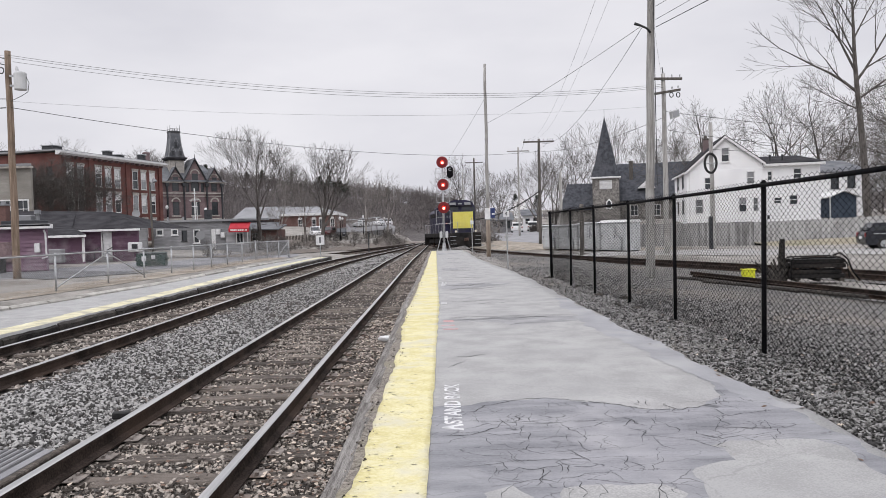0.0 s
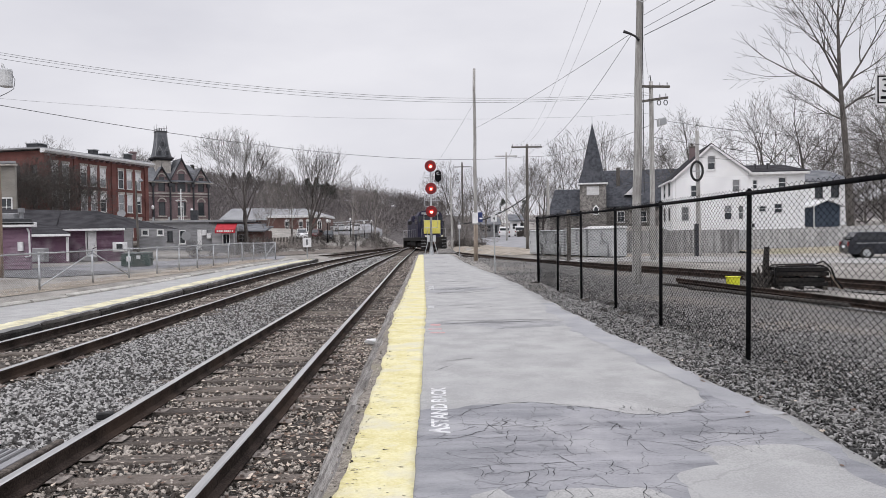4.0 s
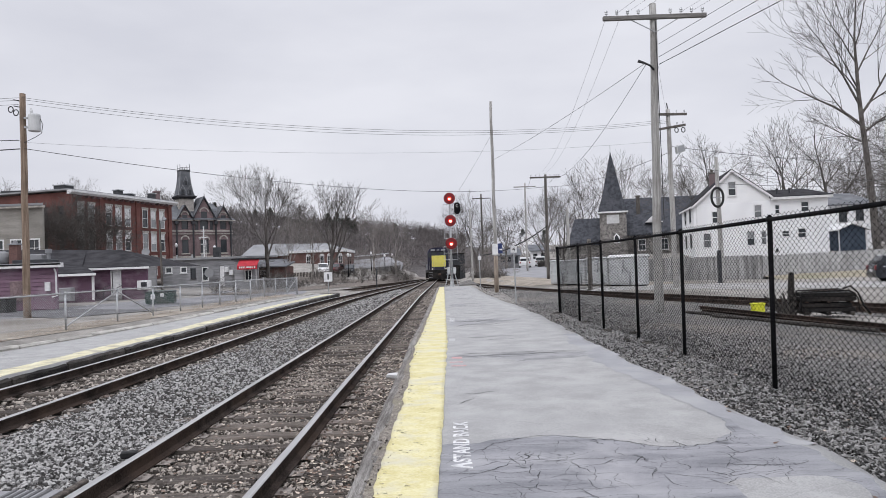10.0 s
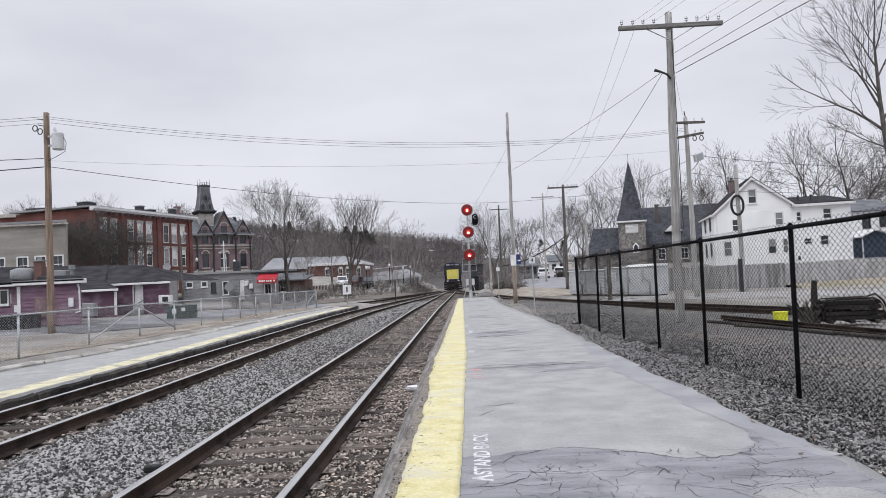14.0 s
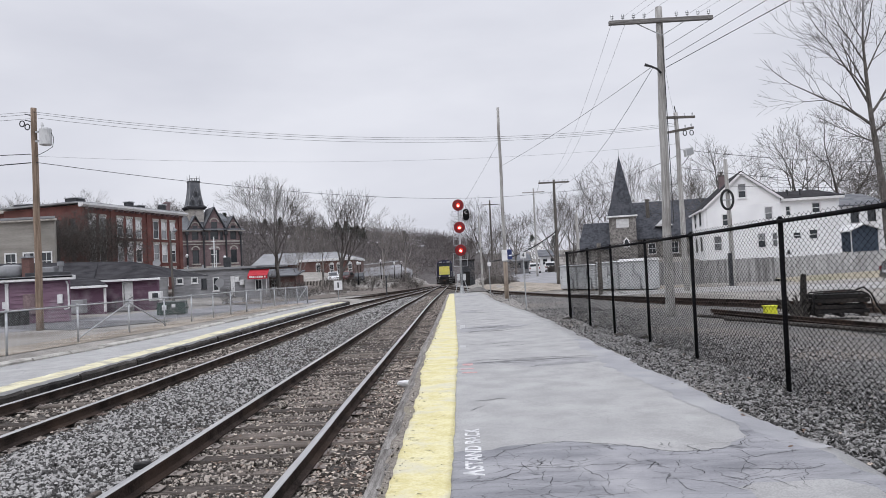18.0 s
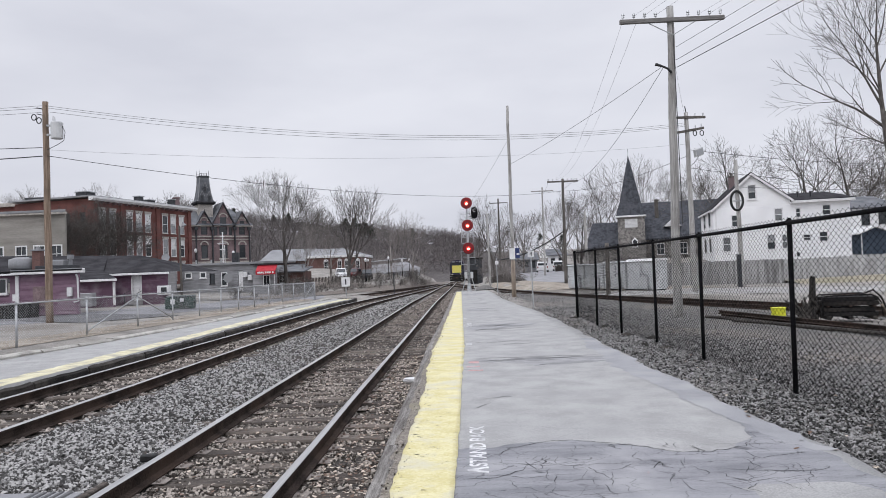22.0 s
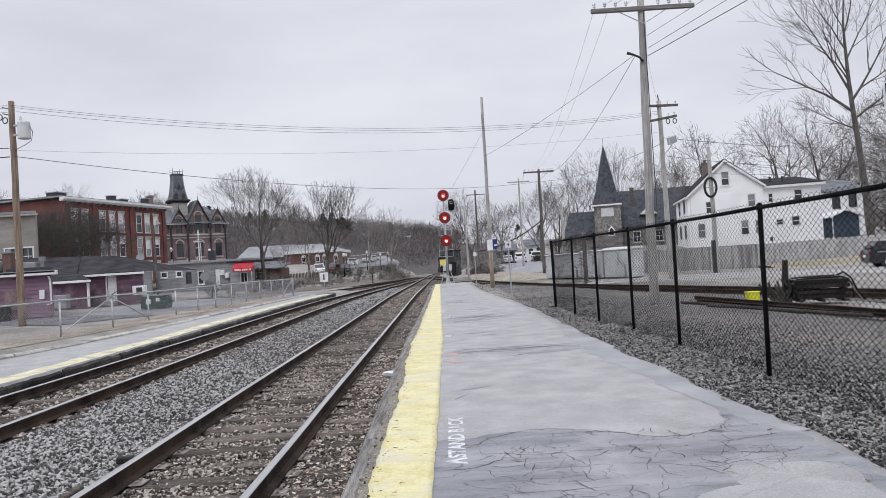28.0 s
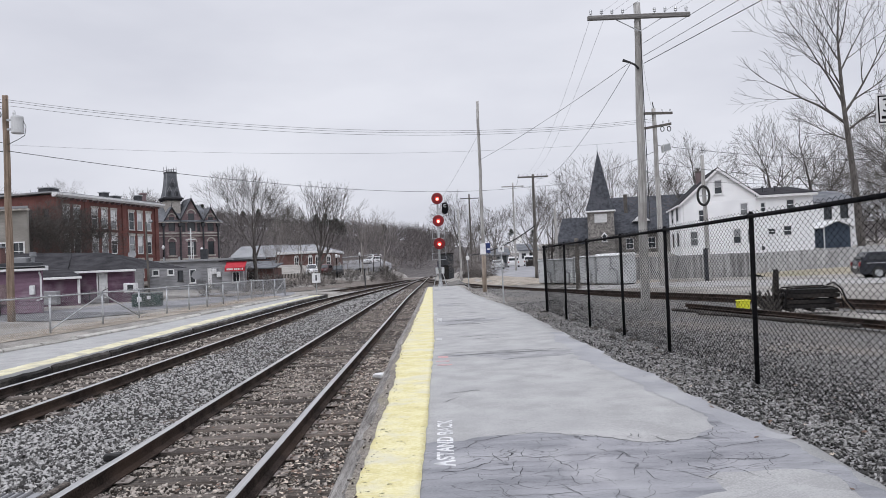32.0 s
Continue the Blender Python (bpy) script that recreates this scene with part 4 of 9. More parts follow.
part("lens", MB().prism([(0.33, 7.45), (0.69, 7.55), (0.64, 7.85), (0.3, 7.76)], "y", -0.37, -0.352), "pale_glass", lamp)
rg = pole("utility_pole", "pale pole with a loop of black cable hung on it", 16.6, 44.4, -0.2, 7.75, 0.15, 0.11, "grey_pole", (-0.1, 0))
ring = [(-0.2 + 0.36 * math.cos(a), -0.22, 5.25 + 0.58 * math.sin(a)) for a in np.linspace(0, 2 * math.pi, 25)]
part("cable_coil", MB().tube(ring, 0.075, 8, False), "rubber", rg, "oval coil of black cable", True)
part("coil_bar", MB().box(-0.5, -0.24, 5.2, 0.15, -0.18, 5.27, 0.005), "galvanised", rg)
part("cable_guard", MB().box(-0.28, -0.15, 0.0, -0.08, 0.1, 2.0, 0.01), "dark_paint", rg)
pole("utility_pole", "short brown pole among the equipment cases", 8.25, 43.2, -0.25, 3.0, 0.14, 0.12, "dark_pole", (0.02, 0))
pole("utility_pole", "weathered pole stub behind the equipment cases", 9.3, 57, -0.2, 5.9, 0.13, 0.1, "grey_pole", (0.0, 0))
pole("utility_pole", "thin pale pole at the edge of the woods", 2.45, 84, -0.3, 8.3, 0.13, 0.08, "grey_pole", (-0.1, 0))
mp2 = pole("utility_pole", "dark utility pole with one crossarm by the woods", 4.6, 104, -0.4, 12.0, 0.16, 0.11, "dark_pole", (0.0, 0))
part("crossarm", MB().box(-1.25, -0.12, 11.3, 1.25, 0.0, 11.42, 0.01), "dark_pole", mp2)
op = thing("marker_post", "thin post with a small white plate by the platform end", "sign", Matrix.Translation((1.9, 48.5, -0.1)))
part("post", MB().tube([(0, 0, -0.3), (-0.02, 0, 2.3)], 0.03, 8), "galvanised", op)
part("plate", MB().box(-0.11, -0.05, 1.85, 0.11, -0.035, 2.1, 0.004), "white_paint", op)


# ---- railway signal ----
sg = thing("railway_signal", "steel railway signal mast with three lit red lamps", "railway signal", Matrix.Translation((-0.02, 49.5, 0.0)))
part("mast", MB().tube([(0.02, 0, 0.3), (0.02, 0, 2.9), (0.05, 0, 6.15)], [0.085, 0.075, 0.07], 12), "galvanised", sg, "silver steel mast", True)
part("base", MB().tube([(0.02, 0, -0.05), (0.02, 0, 0.12), (0.02, 0, 0.55)], [0.2, 0.16, 0.1], 12), "galvanised", sg)
for sx in (-0.36, 0.36):
    part("leg_brace", MB().tube([(sx * 1.3, 0, -0.05), (sx * 0.85, 0, 0.55), (sx * 0.5, 0, 1.05)], 0.03, 8), "galvanised", sg)
for sx in (-0.28, 0.12):
    bx = part("relay_box", MB().box(sx, -0.2, 0.88, sx + 0.2, 0.02, 1.32, 0.02), "metal_case", sg, "pale grey junction box")
    part("hinge", MB().box(sx + 0.02, -0.21, 1.05, sx + 0.05, -0.2, 1.15), "galvanised", bx)
HEADS = [(0.03, 6.05), (0.05, 4.52), (0.06, 2.95)]
for hx, hz in HEADS:
    tg = MB()
    ring = [(0.39, 0.0), (0.39, 0.03), (0.3, 0.05)]
    vs, fs, n = [(hx, -0.2, hz)], [], 28
    for k in range(n):
        a = 2 * math.pi * k / n
        for r, dy in ((0.15, -0.2), (0.37, -0.19), (0.395, -0.16), (0.395, -0.12)):
            vs.append((hx + r * math.cos(a), dy, hz + r * math.sin(a)))
    for k in range(n):
        k2 = (k + 1) % n
        fs.append((0, 1 + k * 4, 1 + k2 * 4))
        for q in range(3):
            fs.append((1 + k * 4 + q, 2 + k * 4 + q, 2 + k2 * 4 + q, 1 + k2 * 4 + q))
    fs.append(tuple(4 + k * 4 for k in range(n)))
    head = part("signal_head", tg.add(vs, fs), "signal_red", sg, "round dark red signal target")
    part("housing", MB().tube([(hx, -0.12, hz), (hx, 0.0, hz), (hx, 0.16, hz), (hx, 0.22, hz)], [0.3, 0.28, 0.22, 0.1], 16), "black_coat", head)
    hood = MB()
    vs, fs = [], []
    for k in range(13):
        a = math.radians(15 + 150 * k / 12)
        for r, dy in ((0.17, -0.2), (0.175, -0.42), (0.165, -0.42), (0.16, -0.2)):
            vs.append((hx + r * math.cos(a), dy, hz + r * math.sin(a)))
    for k in range(12):
        for q in range(4):
            fs.append((k * 4 + q, k * 4 + (q + 1) % 4, k * 4 + 4 + (q + 1) % 4, k * 4 + 4 + q))
    part("hood", hood.add(vs, fs), "signal_red", head)
    part("lens", MB().tube([(hx, -0.195, hz - 0.02), (hx, -0.225, hz - 0.02), (hx, -0.24, hz - 0.02)], [0.14, 0.12, 0.05], 20), "red_lamp", head, "glowing red lens")
    part("lamp", MB().tube([(hx, -0.235, hz - 0.05), (hx, -0.25, hz - 0.05), (hx, -0.262, hz - 0.05)], [0.08, 0.07, 0.03], 14), "lamp_core", head, "bright lamp")
    part("bracket", MB().box(hx - 0.04, -0.1, hz - 0.46, hx + 0.04, 0.0, hz - 0.32, 0.01), "galvanised", head)
cc = MB().prism([(0.54 + 0.21 * math.cos(a), (5.55 if math.sin(a) > 0 else 5.17) + 0.21 * math.sin(a)) for a in np.linspace(0, 2 * math.pi, 24, endpoint=False)], "y", -0.22, -0.16)
cl = part("side_target", cc, "black_coat", sg, "black oval side target")
text("C", 0.3, pose(0.54, -0.225, 5.52, 90), "white_paint", cl)
part("arm", MB().box(0.05, -0.15, 5.3, 0.5, -0.11, 5.36), "galvanised", cl)
for hx, z0, z1, x0, x1 in ((0.05, 4.9, 5.65, -0.42, 0.0), (0.05, 3.3, 4.1, -0.4, 0.45), (0.06, 1.85, 2.75, -0.46, 0.48)):
    part("cage", MB().tube([(x0, -0.1, z0), (x0, -0.1, z1)], 0.016, 6).tube([(x1, -0.1, z0), (x1, -0.1, z1)], 0.016, 6).tube([(x0, -0.1, z0), (x1, -0.1, z0)], 0.016, 6)
               .tube([(x0, -0.1, z1), (x1, -0.1, z1)], 0.016, 6).tube([(x0, -0.1, (z0 + z1) / 2), (x1, -0.1, (z0 + z1) / 2)], 0.014, 6), "galvanised", sg, "steel maintenance frame")


# ---- buildings ----
def spans(a, b, holes):
    """What is left of a..b once the holes are cut out."""
    out, at = [], a
    for h0, h1 in sorted(holes):
        if h0 > at:
            out.append((at, min(h0, b)))
        at = max(at, h1)
    if at < b:
        out.append((at, b))
    return out


def wall_mesh(x0, x1, z0, z1, y, thick, holes):
    """A wall that faces -y, with openings (xa, xb, za, zb) through it."""
    mb = MB()
    cuts = sorted({x0, x1, *[h[0] for h in holes], *[h[1] for h in holes]})
    for a, b in zip(cuts[:-1], cuts[1:]):
        if b <= x0 or a >= x1 or b - a < 1e-6:
            continue
        hs = [(h[2], h[3]) for h in holes if h[0] < b - 1e-6 and h[1] > a + 1e-6]
        for c, d in spans(z0, z1, hs):
            mb.box(a, y, c, b, y + thick, d)
    mb.weld = True
    return mb


def siding_mesh(x0, x1, z0, z1, y, pitch, holes):
    mb = MB()
    n = int((z1 - z0) / pitch)
    for k in range(n):
        a, b = z0 + k * pitch, z0 + (k + 1) * pitch
        hs = [(h[0], h[1]) for h in holes if h[2] < b - 1e-6 and h[3] > a + 1e-6]
        for c, d in spans(x0, x1, hs):
            mb.prism([(y - 0.035, a + 0.004), (y - 0.006, b), (y, b), (y, a + 0.004)], "x", c, d)
    return mb


def window(parent, x0, x1, z0, z1, y, frame="trim_white", bars=1, cross=1, glass_mat="window_glass", sill=True, t=0.07, lintel=None, name="window"):
    w = part(name, MB().box(x0 - t, y - 0.05, z0, x0, y + 0.06, z1).box(x1, y - 0.05, z0, x1 + t, y + 0.06, z1).box(x0 - t, y - 0.05, z1, x1 + t, y + 0.06, z1 + t).box(x0 - t, y - 0.05, z0 - t, x1 + t, y + 0.06, z0), frame, parent)
    part("pane", MB().box(x0, y + 0.05, z0, x1, y + 0.06, z1), glass_mat, w)
    for k in range(bars):
        zz = z0 + (z1 - z0) * (k + 1) / (bars + 1)
        part("sash_bar", MB().box(x0, y + 0.02, zz - 0.03, x1, y + 0.05, zz + 0.03), frame, w)
    for k in range(cross):
        xx = x0 + (x1 - x0) * (k + 1) / (cross + 1)
        part("glazing_bar", MB().box(xx - 0.02, y + 0.025, z0, xx + 0.02, y + 0.048, z1), frame, w)
    if sill:
        part("sill", MB().box(x0 - t - 0.06, y - 0.12, z0 - t - 0.06, x1 + t + 0.06, y + 0.02, z0 - t - 0.003), lintel or frame, w)
    if lintel:
        part("lintel", MB().box(x0 - t - 0.1, y - 0.09, z1 + t + 0.003, x1 + t + 0.1, y + 0.02, z1 + t + 0.3), lintel, w)
    return w


def slope(mb, pts, thick=0.12):
    """A roof slab from a ring of points."""
    n = len(pts)
    vs = [tuple(p) for p in pts] + [(p[0], p[1], p[2] - thick) for p in pts]
    mb.add(vs, [tuple(range(n)), tuple(range(n, 2 * n))[::-1]] + [(i, n + i, n + (i + 1) % n, (i + 1) % n) for i in range(n)])
    return mb


# purple clapboard shack across the tracks, in three stepped fronts
sh = thing("purple_shack", "low faded purple clapboard building with dark shingle roofs", "building", Matrix.Translation((0, 0, -0.12)))


def purple_front(x0, x1, y, z1, depth, holes):
    part("wall", wall_mesh(x0, x1, -0.2, z1, y, 0.2, holes), "purple_board", sh)
    k = x1 / y * 1.04
    part("side_wall", MB().prism([(x1 - 0.2, y + 0.2), (x1, y + 0.2), (x1 + k * depth, y + depth), (x1 + k * depth - 0.2, y + depth)], "z", -0.2, z1), "purple_board", sh)
    part("siding", siding_mesh(x0, x1, 0.12, z1 - 0.02, y, 0.19, holes), "purple_board", sh, "faded purple lap siding")


h1 = [(-24.35, -23.15, 1.25, 2.0)]
purple_front(-27.5, -22.62, 35.6, 2.25, 5, h1)
window(sh, -24.2, -23.35, 1.3, 1.95, 35.6, bars=0)
purple_front(-22.6, -19.55, 35.4, 2.15, 7, [])
part("corner_board", MB().box(-22.72, 35.33, 0.0, -22.54, 35.42, 2.12, 0.01), "trim_white", sh)
part("downspout", MB().tube([(-19.6, 35.33, 2.1), (-19.52, 35.33, 1.9), (-19.5, 35.33, 0.75), (-19.7, 35.25, 0.7)], 0.045, 8), "trim_white", sh)
part("fascia", MB().box(-27.5, 35.05, 2.14, -22.55, 35.35, 2.34, 0.02), "trim_white", sh)
part("fascia", MB().box(-22.75, 35.0, 2.16, -19.1, 35.3, 2.38, 0.02), "trim_white", sh, "white roof-edge board")
part("flat_roof", slope(MB(), [(-22.75, 35.0, 2.40), (-19.1, 35.0, 2.40), (-23.4, 43.0, 2.55), (-25.75, 43.0, 2.55)]), "pale_roof", sh)
part("flat_roof", slope(MB(), [(-27.6, 35.05, 2.36), (-22.75, 35.05, 2.36), (-22.75, 40, 2.5), (-27.6, 40, 2.5)]), "shingle", sh)
part("roof_box", MB().box(-22.4, 36.5, 2.4, -20.6, 37.6, 2.62, 0.02), "dark_paint", sh)
ch = part("chimney", MB().box(-22.62, 36.6, 2.3, -22.2, 37.02, 3.42, 0.015), "brown_brick", sh, "dark brick chimney")
part("chimney_cap", MB().box(-22.68, 36.53, 3.4, -22.14, 37.09, 3.48, 0.01).tube([(-22.41, 36.81, 3.46), (-22.41, 36.81, 3.62)], [0.14, 0.1], 10), "pale_roof", ch)
part("roof_fan", MB().tube([(-23.35, 36.9, 2.45), (-23.35, 36.9, 2.55), (-23.35, 36.9, 3.0), (-23.35, 36.9, 3.1)], [0.45, 0.62, 0.6, 0.3], 18), "pale_roof", sh, "round pale roof fan", True)
part("duct", MB().box(-21.85, 36.7, 2.4, -21.0, 37.2, 2.9, 0.04), "pale_roof", sh)
vt = part("vent_pipe", MB().tube([(-20.8, 37, 2.4), (-20.8, 37, 2.95)], 0.09, 10), "pale_roof", sh)
part("vent_cowl", MB().tube([(-20.8, 37, 2.93), (-20.8, 37, 3.15)], 0.16, 10), "pale_roof", vt)
part("notice", MB().box(-23.0, 35.53, 0.85, -22.78, 35.56, 1.2), "white_paint", sh)
part("meter_box", MB().box(-20.05, 35.25, 1.0, -19.8, 35.36, 1.45, 0.01), "white_paint", sh)
part("doorway_screen", MB().box(-21.75, 35.2, 0.55, -21.05, 35.36, 1.55, 0.02), "dark_brick", sh, "dark wooden shutter")
purple_front(-28.6, -25.5, 51, 1.72, 6, [])
part("corner_board", MB().box(-25.6, 50.93, 0, -25.44, 51.02, 1.68, 0.01), "trim_white", sh)
part("roof", slope(MB(), [(-36.0, 50.6, 2.0), (-25.1, 50.6, 1.9), (-28.2, 54.75, 2.55), (-30.5, 60, 3.93), (-40.5, 60, 4.25)]), "shingle", sh, "long dark shingle roof")
part("fascia", MB().box(-28.7, 50.5, 1.74, -25.1, 50.59, 1.9, 0.01), "trim_white", sh)
door_hole = [(-26.05, -25.42, 0.0, 2.02)]
purple_front(-28.3, -23.35, 55, 2.2, 8, door_hole)
dr = part("door", MB().box(-26.03, 55.03, 0.02, -25.44, 55.08, 2.0, 0.008), "white_paint", sh, "white door")
part("door_frame", MB().box(-26.14, 54.93, 0, -26.05, 55.1, 2.1).box(-25.42, 54.93, 0, -25.33, 55.1, 2.1).box(-26.14, 54.93, 2.02, -25.33, 55.1, 2.12), "trim_white", dr)
part("door_handle", MB().box(-25.54, 54.99, 0.95, -25.5, 55.03, 1.05), "galvanised", dr)
for k in range(3):
    part("door_step", MB().box(-26.2, 53.9 + 0.3 * k, -0.15, -25.2, 54.2 + 0.3 * k, -0.02 + 0.1 * k, 0.01), "fence_board", sh)
for xx in (-26.2, -25.2):
    part("step_rail", MB().tube([(xx, 53.9, 0), (xx, 53.9, 0.75), (xx, 54.85, 0.95)], 0.03, 6), "dark_paint", sh)
part("fascia", MB().box(-28.7, 54.52, 2.14, -23.0, 54.6, 2.3, 0.01), "trim_white", sh)
part("roof", slope(MB(), [(-28.3, 54.6, 2.38), (-22.95, 54.6, 2.32), (-27.6, 60, 3.83), (-32, 60, 3.97)]).add([(-22.95, 54.6, 2.32), (-22.95, 66, 2.32), (-27.6, 60, 3.83)], [(0, 1, 2)]), "shingle", sh, "dark shingle hip roof")
ac = part("air_conditioner", MB().box(-23.85, 54.3, 0.55, -23.0, 54.95, 1.25, 0.03), "white_paint", sh, "white wall air conditioner")
part("grille", MB().box(-23.55, 54.28, 0.68, -23.1, 54.31, 1.12, 0.01), "dark_paint", ac)
part("waste_bin", MB().box(-28.5, 49.6, 0.0, -27.7, 50.2, 0.9, 0.04), "dark_paint", sh)
part("utility_box", MB().box(-27.5, 49.8, 0.0, -26.5, 50.4, 0.95, 0.04), "grey_board", sh)

# grey shop with a flat roof
gs = thing("grey_shop", "single-storey grey clapboard shop with a flat roof", "building", Matrix.Translation((0, 0, 0.05)))
gh = [(-31.0, -30.45, 1.7, 2.15), (-29.35, -28.85, 1.7, 2.15), (-28.3, -27.85, 1.0, 2.0), (-27.0, -26.5, 0.75, 2.05), (-25.2, -24.7, 0, 2.2)]
part("wall", wall_mesh(-31.5, -22.4, -0.3, 3.0, 78, 0.25, gh), "grey_board", gs)
part("siding", siding_mesh(-31.5, -22.4, 0.1, 2.95, 78, 0.22, gh), "grey_board", gs)
part("side_wall", MB().box(-36.5, 76.5, -0.3, -31.52, 76.75, 2.9), "grey_board", gs, "darker grey side wall")
part("side_siding", siding_mesh(-36.5, -31.52, 0.1, 2.85, 76.5, 0.22, []), "grey_board", gs)
part("roof", slope(MB(), [(-31.7, 77.7, 3.2), (-22.2, 77.7, 3.2), (-22.2, 92, 3.45), (-31.7, 92, 3.45)], 0.22), "pale_roof", gs, "pale flat roof")
part("side_roof", slope(MB(), [(-36.7, 76.2, 3.02), (-31.5, 76.2, 3.02), (-31.6, 92, 3.2), (-36.7, 92, 3.2)], 0.14), "pale_roof", gs)
for a, b, c, d in gh[:2]:
    window(gs, a, b, c, d, 78, bars=0, cross=0, t=0.12)
window(gs, *gh[2], 78, frame="dark_paint", bars=0, cross=0)
window(gs, *gh[3], 78, bars=1, cross=0, t=0.1)
part("door", MB().box(-25.18, 78.05, 0, -24.72, 78.1, 2.18), "white_paint", gs, "white door")
part("satellite_dish", MB().tube([(-26.1, 77.4, 1.5), (-26.1, 77.33, 1.5), (-26.1, 77.25, 1.5)], [0.1, 0.35, 0.5], 16), "pale_roof", gs)
part("flue", MB().box(-26.2, 79, 3.2, -25.5, 79.6, 4.3, 0.02), "dark_paint", gs)
for xx in (-30.2, -28.5, -27.4):
    part("roof_vent", MB().tube([(xx, 79, 3.2), (xx, 79, 3.6)], 0.1, 8), "galvanised", gs)
for xx, zz in ((-24.3, 1.55), (-23.8, 1.2)):
    part("wall_unit", MB().box(xx - 0.22, 77.5, zz, xx + 0.22, 77.95, zz + 0.55, 0.02), "white_paint", gs)

# small salon with a red awning
sl = thing("salon", "small dark shop front under a bright red awning", "building", Matrix.Translation((0, 0, 0.05)))
part("wall", wall_mesh(-22.38, -19.9, -0.3, 2.7, 74, 0.2, [(-21.3, -20.6, 0.5, 1.7)]), "grey_board", sl)
window(sl, -21.25, -20.65, 0.6, 1.6, 74, bars=0)
part("roof", slope(MB(), [(-22.6, 73.7, 2.85), (-19.7, 73.7, 2.85), (-19.7, 84, 3.0), (-22.6, 84, 3.0)]), "shingle", sl)
aw = part("awning", MB().prism([(73.95, 2.75), (73.0, 2.1), (73.0, 1.72), (73.04, 1.72), (73.04, 2.08), (73.95, 2.7)], "x", -21.8, -19.75), "red_awning", sl, "red fabric awning with a line of pale lettering")
for k in range(9):
    part("lettering_bar", MB().box(-21.6 + 0.19 * k, 72.985, 1.84, -21.6 + 0.19 * k + (0.14 if k % 4 != 3 else 0.06), 72.995, 2.02), "white_paint", aw)
part("awning_post", MB().tube([(-19.9, 73.1, 0), (-19.9, 73.1, 2.0)], 0.03, 6), "trim_white", sl)

# beige clapboard block
bb = thing("beige_building", "three-storey beige clapboard building with a pale cornice", "building", Matrix.Translation((0, 0, 0)))
bh = [(x, x + 0.9, 3.6, 5.1) for x in (-46.2, -43.8, -41.6, -39.9, -38.3)]
part("wall", wall_mesh(-50, -37, 0, 8.1, 65, 0.25, bh), "beige_board", bb)
part("siding", siding_mesh(-50, -37, 0.1, 8.0, 65, 0.2, bh), "beige_board", bb)
part("side_wall", MB().prism([(-37.3, 65.25), (-37.0, 65.25), (-41.4, 72), (-41.7, 72)], "z", 0, 8.1), "beige_board", bb)
part("roof", slope(MB(), [(-50.3, 64.6, 8.4), (-36.7, 64.6, 8.4), (-41.3, 72.3, 8.5), (-54, 72.3, 8.5)], 0.2), "pale_roof", bb)
part("cornice", MB().box(-50.3, 64.65, 8.0, -36.75, 65, 8.19, 0.03), "cream_stone", bb)
for h in bh:
    window(bb, *h, 65, t=0.12)

# red brick block, its corner towards the tracks
BR = Matrix.Translation((-44.87, 85.0, 1.2)) @ Matrix.Rotation(radians(74.6), 4, 'Z')
rb = thing("brick_block", "three-storey red brick building with a white bracketed cornice", "building", BR)
bays = [0.9, 2.6, 5.6, 7.3, 9.0, 12.4, 14.1, 15.9]
bhole = [(x, x + 0.95, z, z + 2.3) for z in (0.4, 3.7, 6.9) for x in bays]
part("wall", wall_mesh(0, 18.4, -1, 10.6, 0, 0.35, bhole), "brick", rb, "red brick wall")
for k, h in enumerate(bhole):
    w = window(rb, *h, 0.02, frame="trim_white", bars=1, cross=0, glass_mat="pale_glass" if k % 3 else "window_glass", t=0.08, lintel="cream_stone")
    if k % 4 != 1:
        drop_z = h[3] - (0.75 + 0.3 * (k % 3))
        part("blind", MB().box(h[0] + 0.02, 0.045, drop_z, h[1] - 0.02, 0.058, h[3] - 0.02), "trim_white", w, "half-drawn white blind")
for z in (3.1, 6.4):
    part("string_course", MB().box(-0.05, -0.1, z, 18.45, 0, z + 0.22), "brick", rb)
for x in (-0.1, 4.35, 11.0, 17.7):
    part("pier", MB().box(x, -0.16, -1, x + 0.7, 0, 10.3, 0.02), "brick", rb)
part("cornice", MB().prism([(-0.75, 10.75), (-0.75, 10.5), (-0.6, 10.42), (-0.5, 10.3), (0, 10.28), (0, 10.75)], "x", -0.75, 19.1), "trim_white", rb, "white projecting cornice")
for k in range(19):
    part("bracket", MB().box(k * 1.0 + 0.1, -0.52, 10.02, k * 1.0 + 0.25, 0, 10.3), "dark_brick", rb)
back = thing("brick_block_end", "end wall of the red brick building with tall windows", "building", Matrix.Translation((-44.87, 85.0, 1.2)) @ Matrix.Rotation(radians(164.6), 4, 'Z') @ Matrix.Translation((0, 0, 0)))
ehole = [(x, x + 0.95, z, z + 2.0) for z in (0.5, 3.8, 7.0) for x in (1.2, 3.6, 6.2, 8.6, 10.6)]
part("wall", wall_mesh(0.36, 12.2, -1, 10.6, -0.35, 0.35, ehole), "brick", back)
for h in ehole:
    window(back, *h, -0.33 + 0.0, frame="cream_stone", cross=0, glass_mat="window_glass", lintel="cream_stone")
back.matrix_world = back.matrix_world @ Matrix.Scale(1, 4)
part("roof", MB().box(-0.6, 0.02, 10.76, 19.0, 12.6, 10.95), "pale_roof", rb)
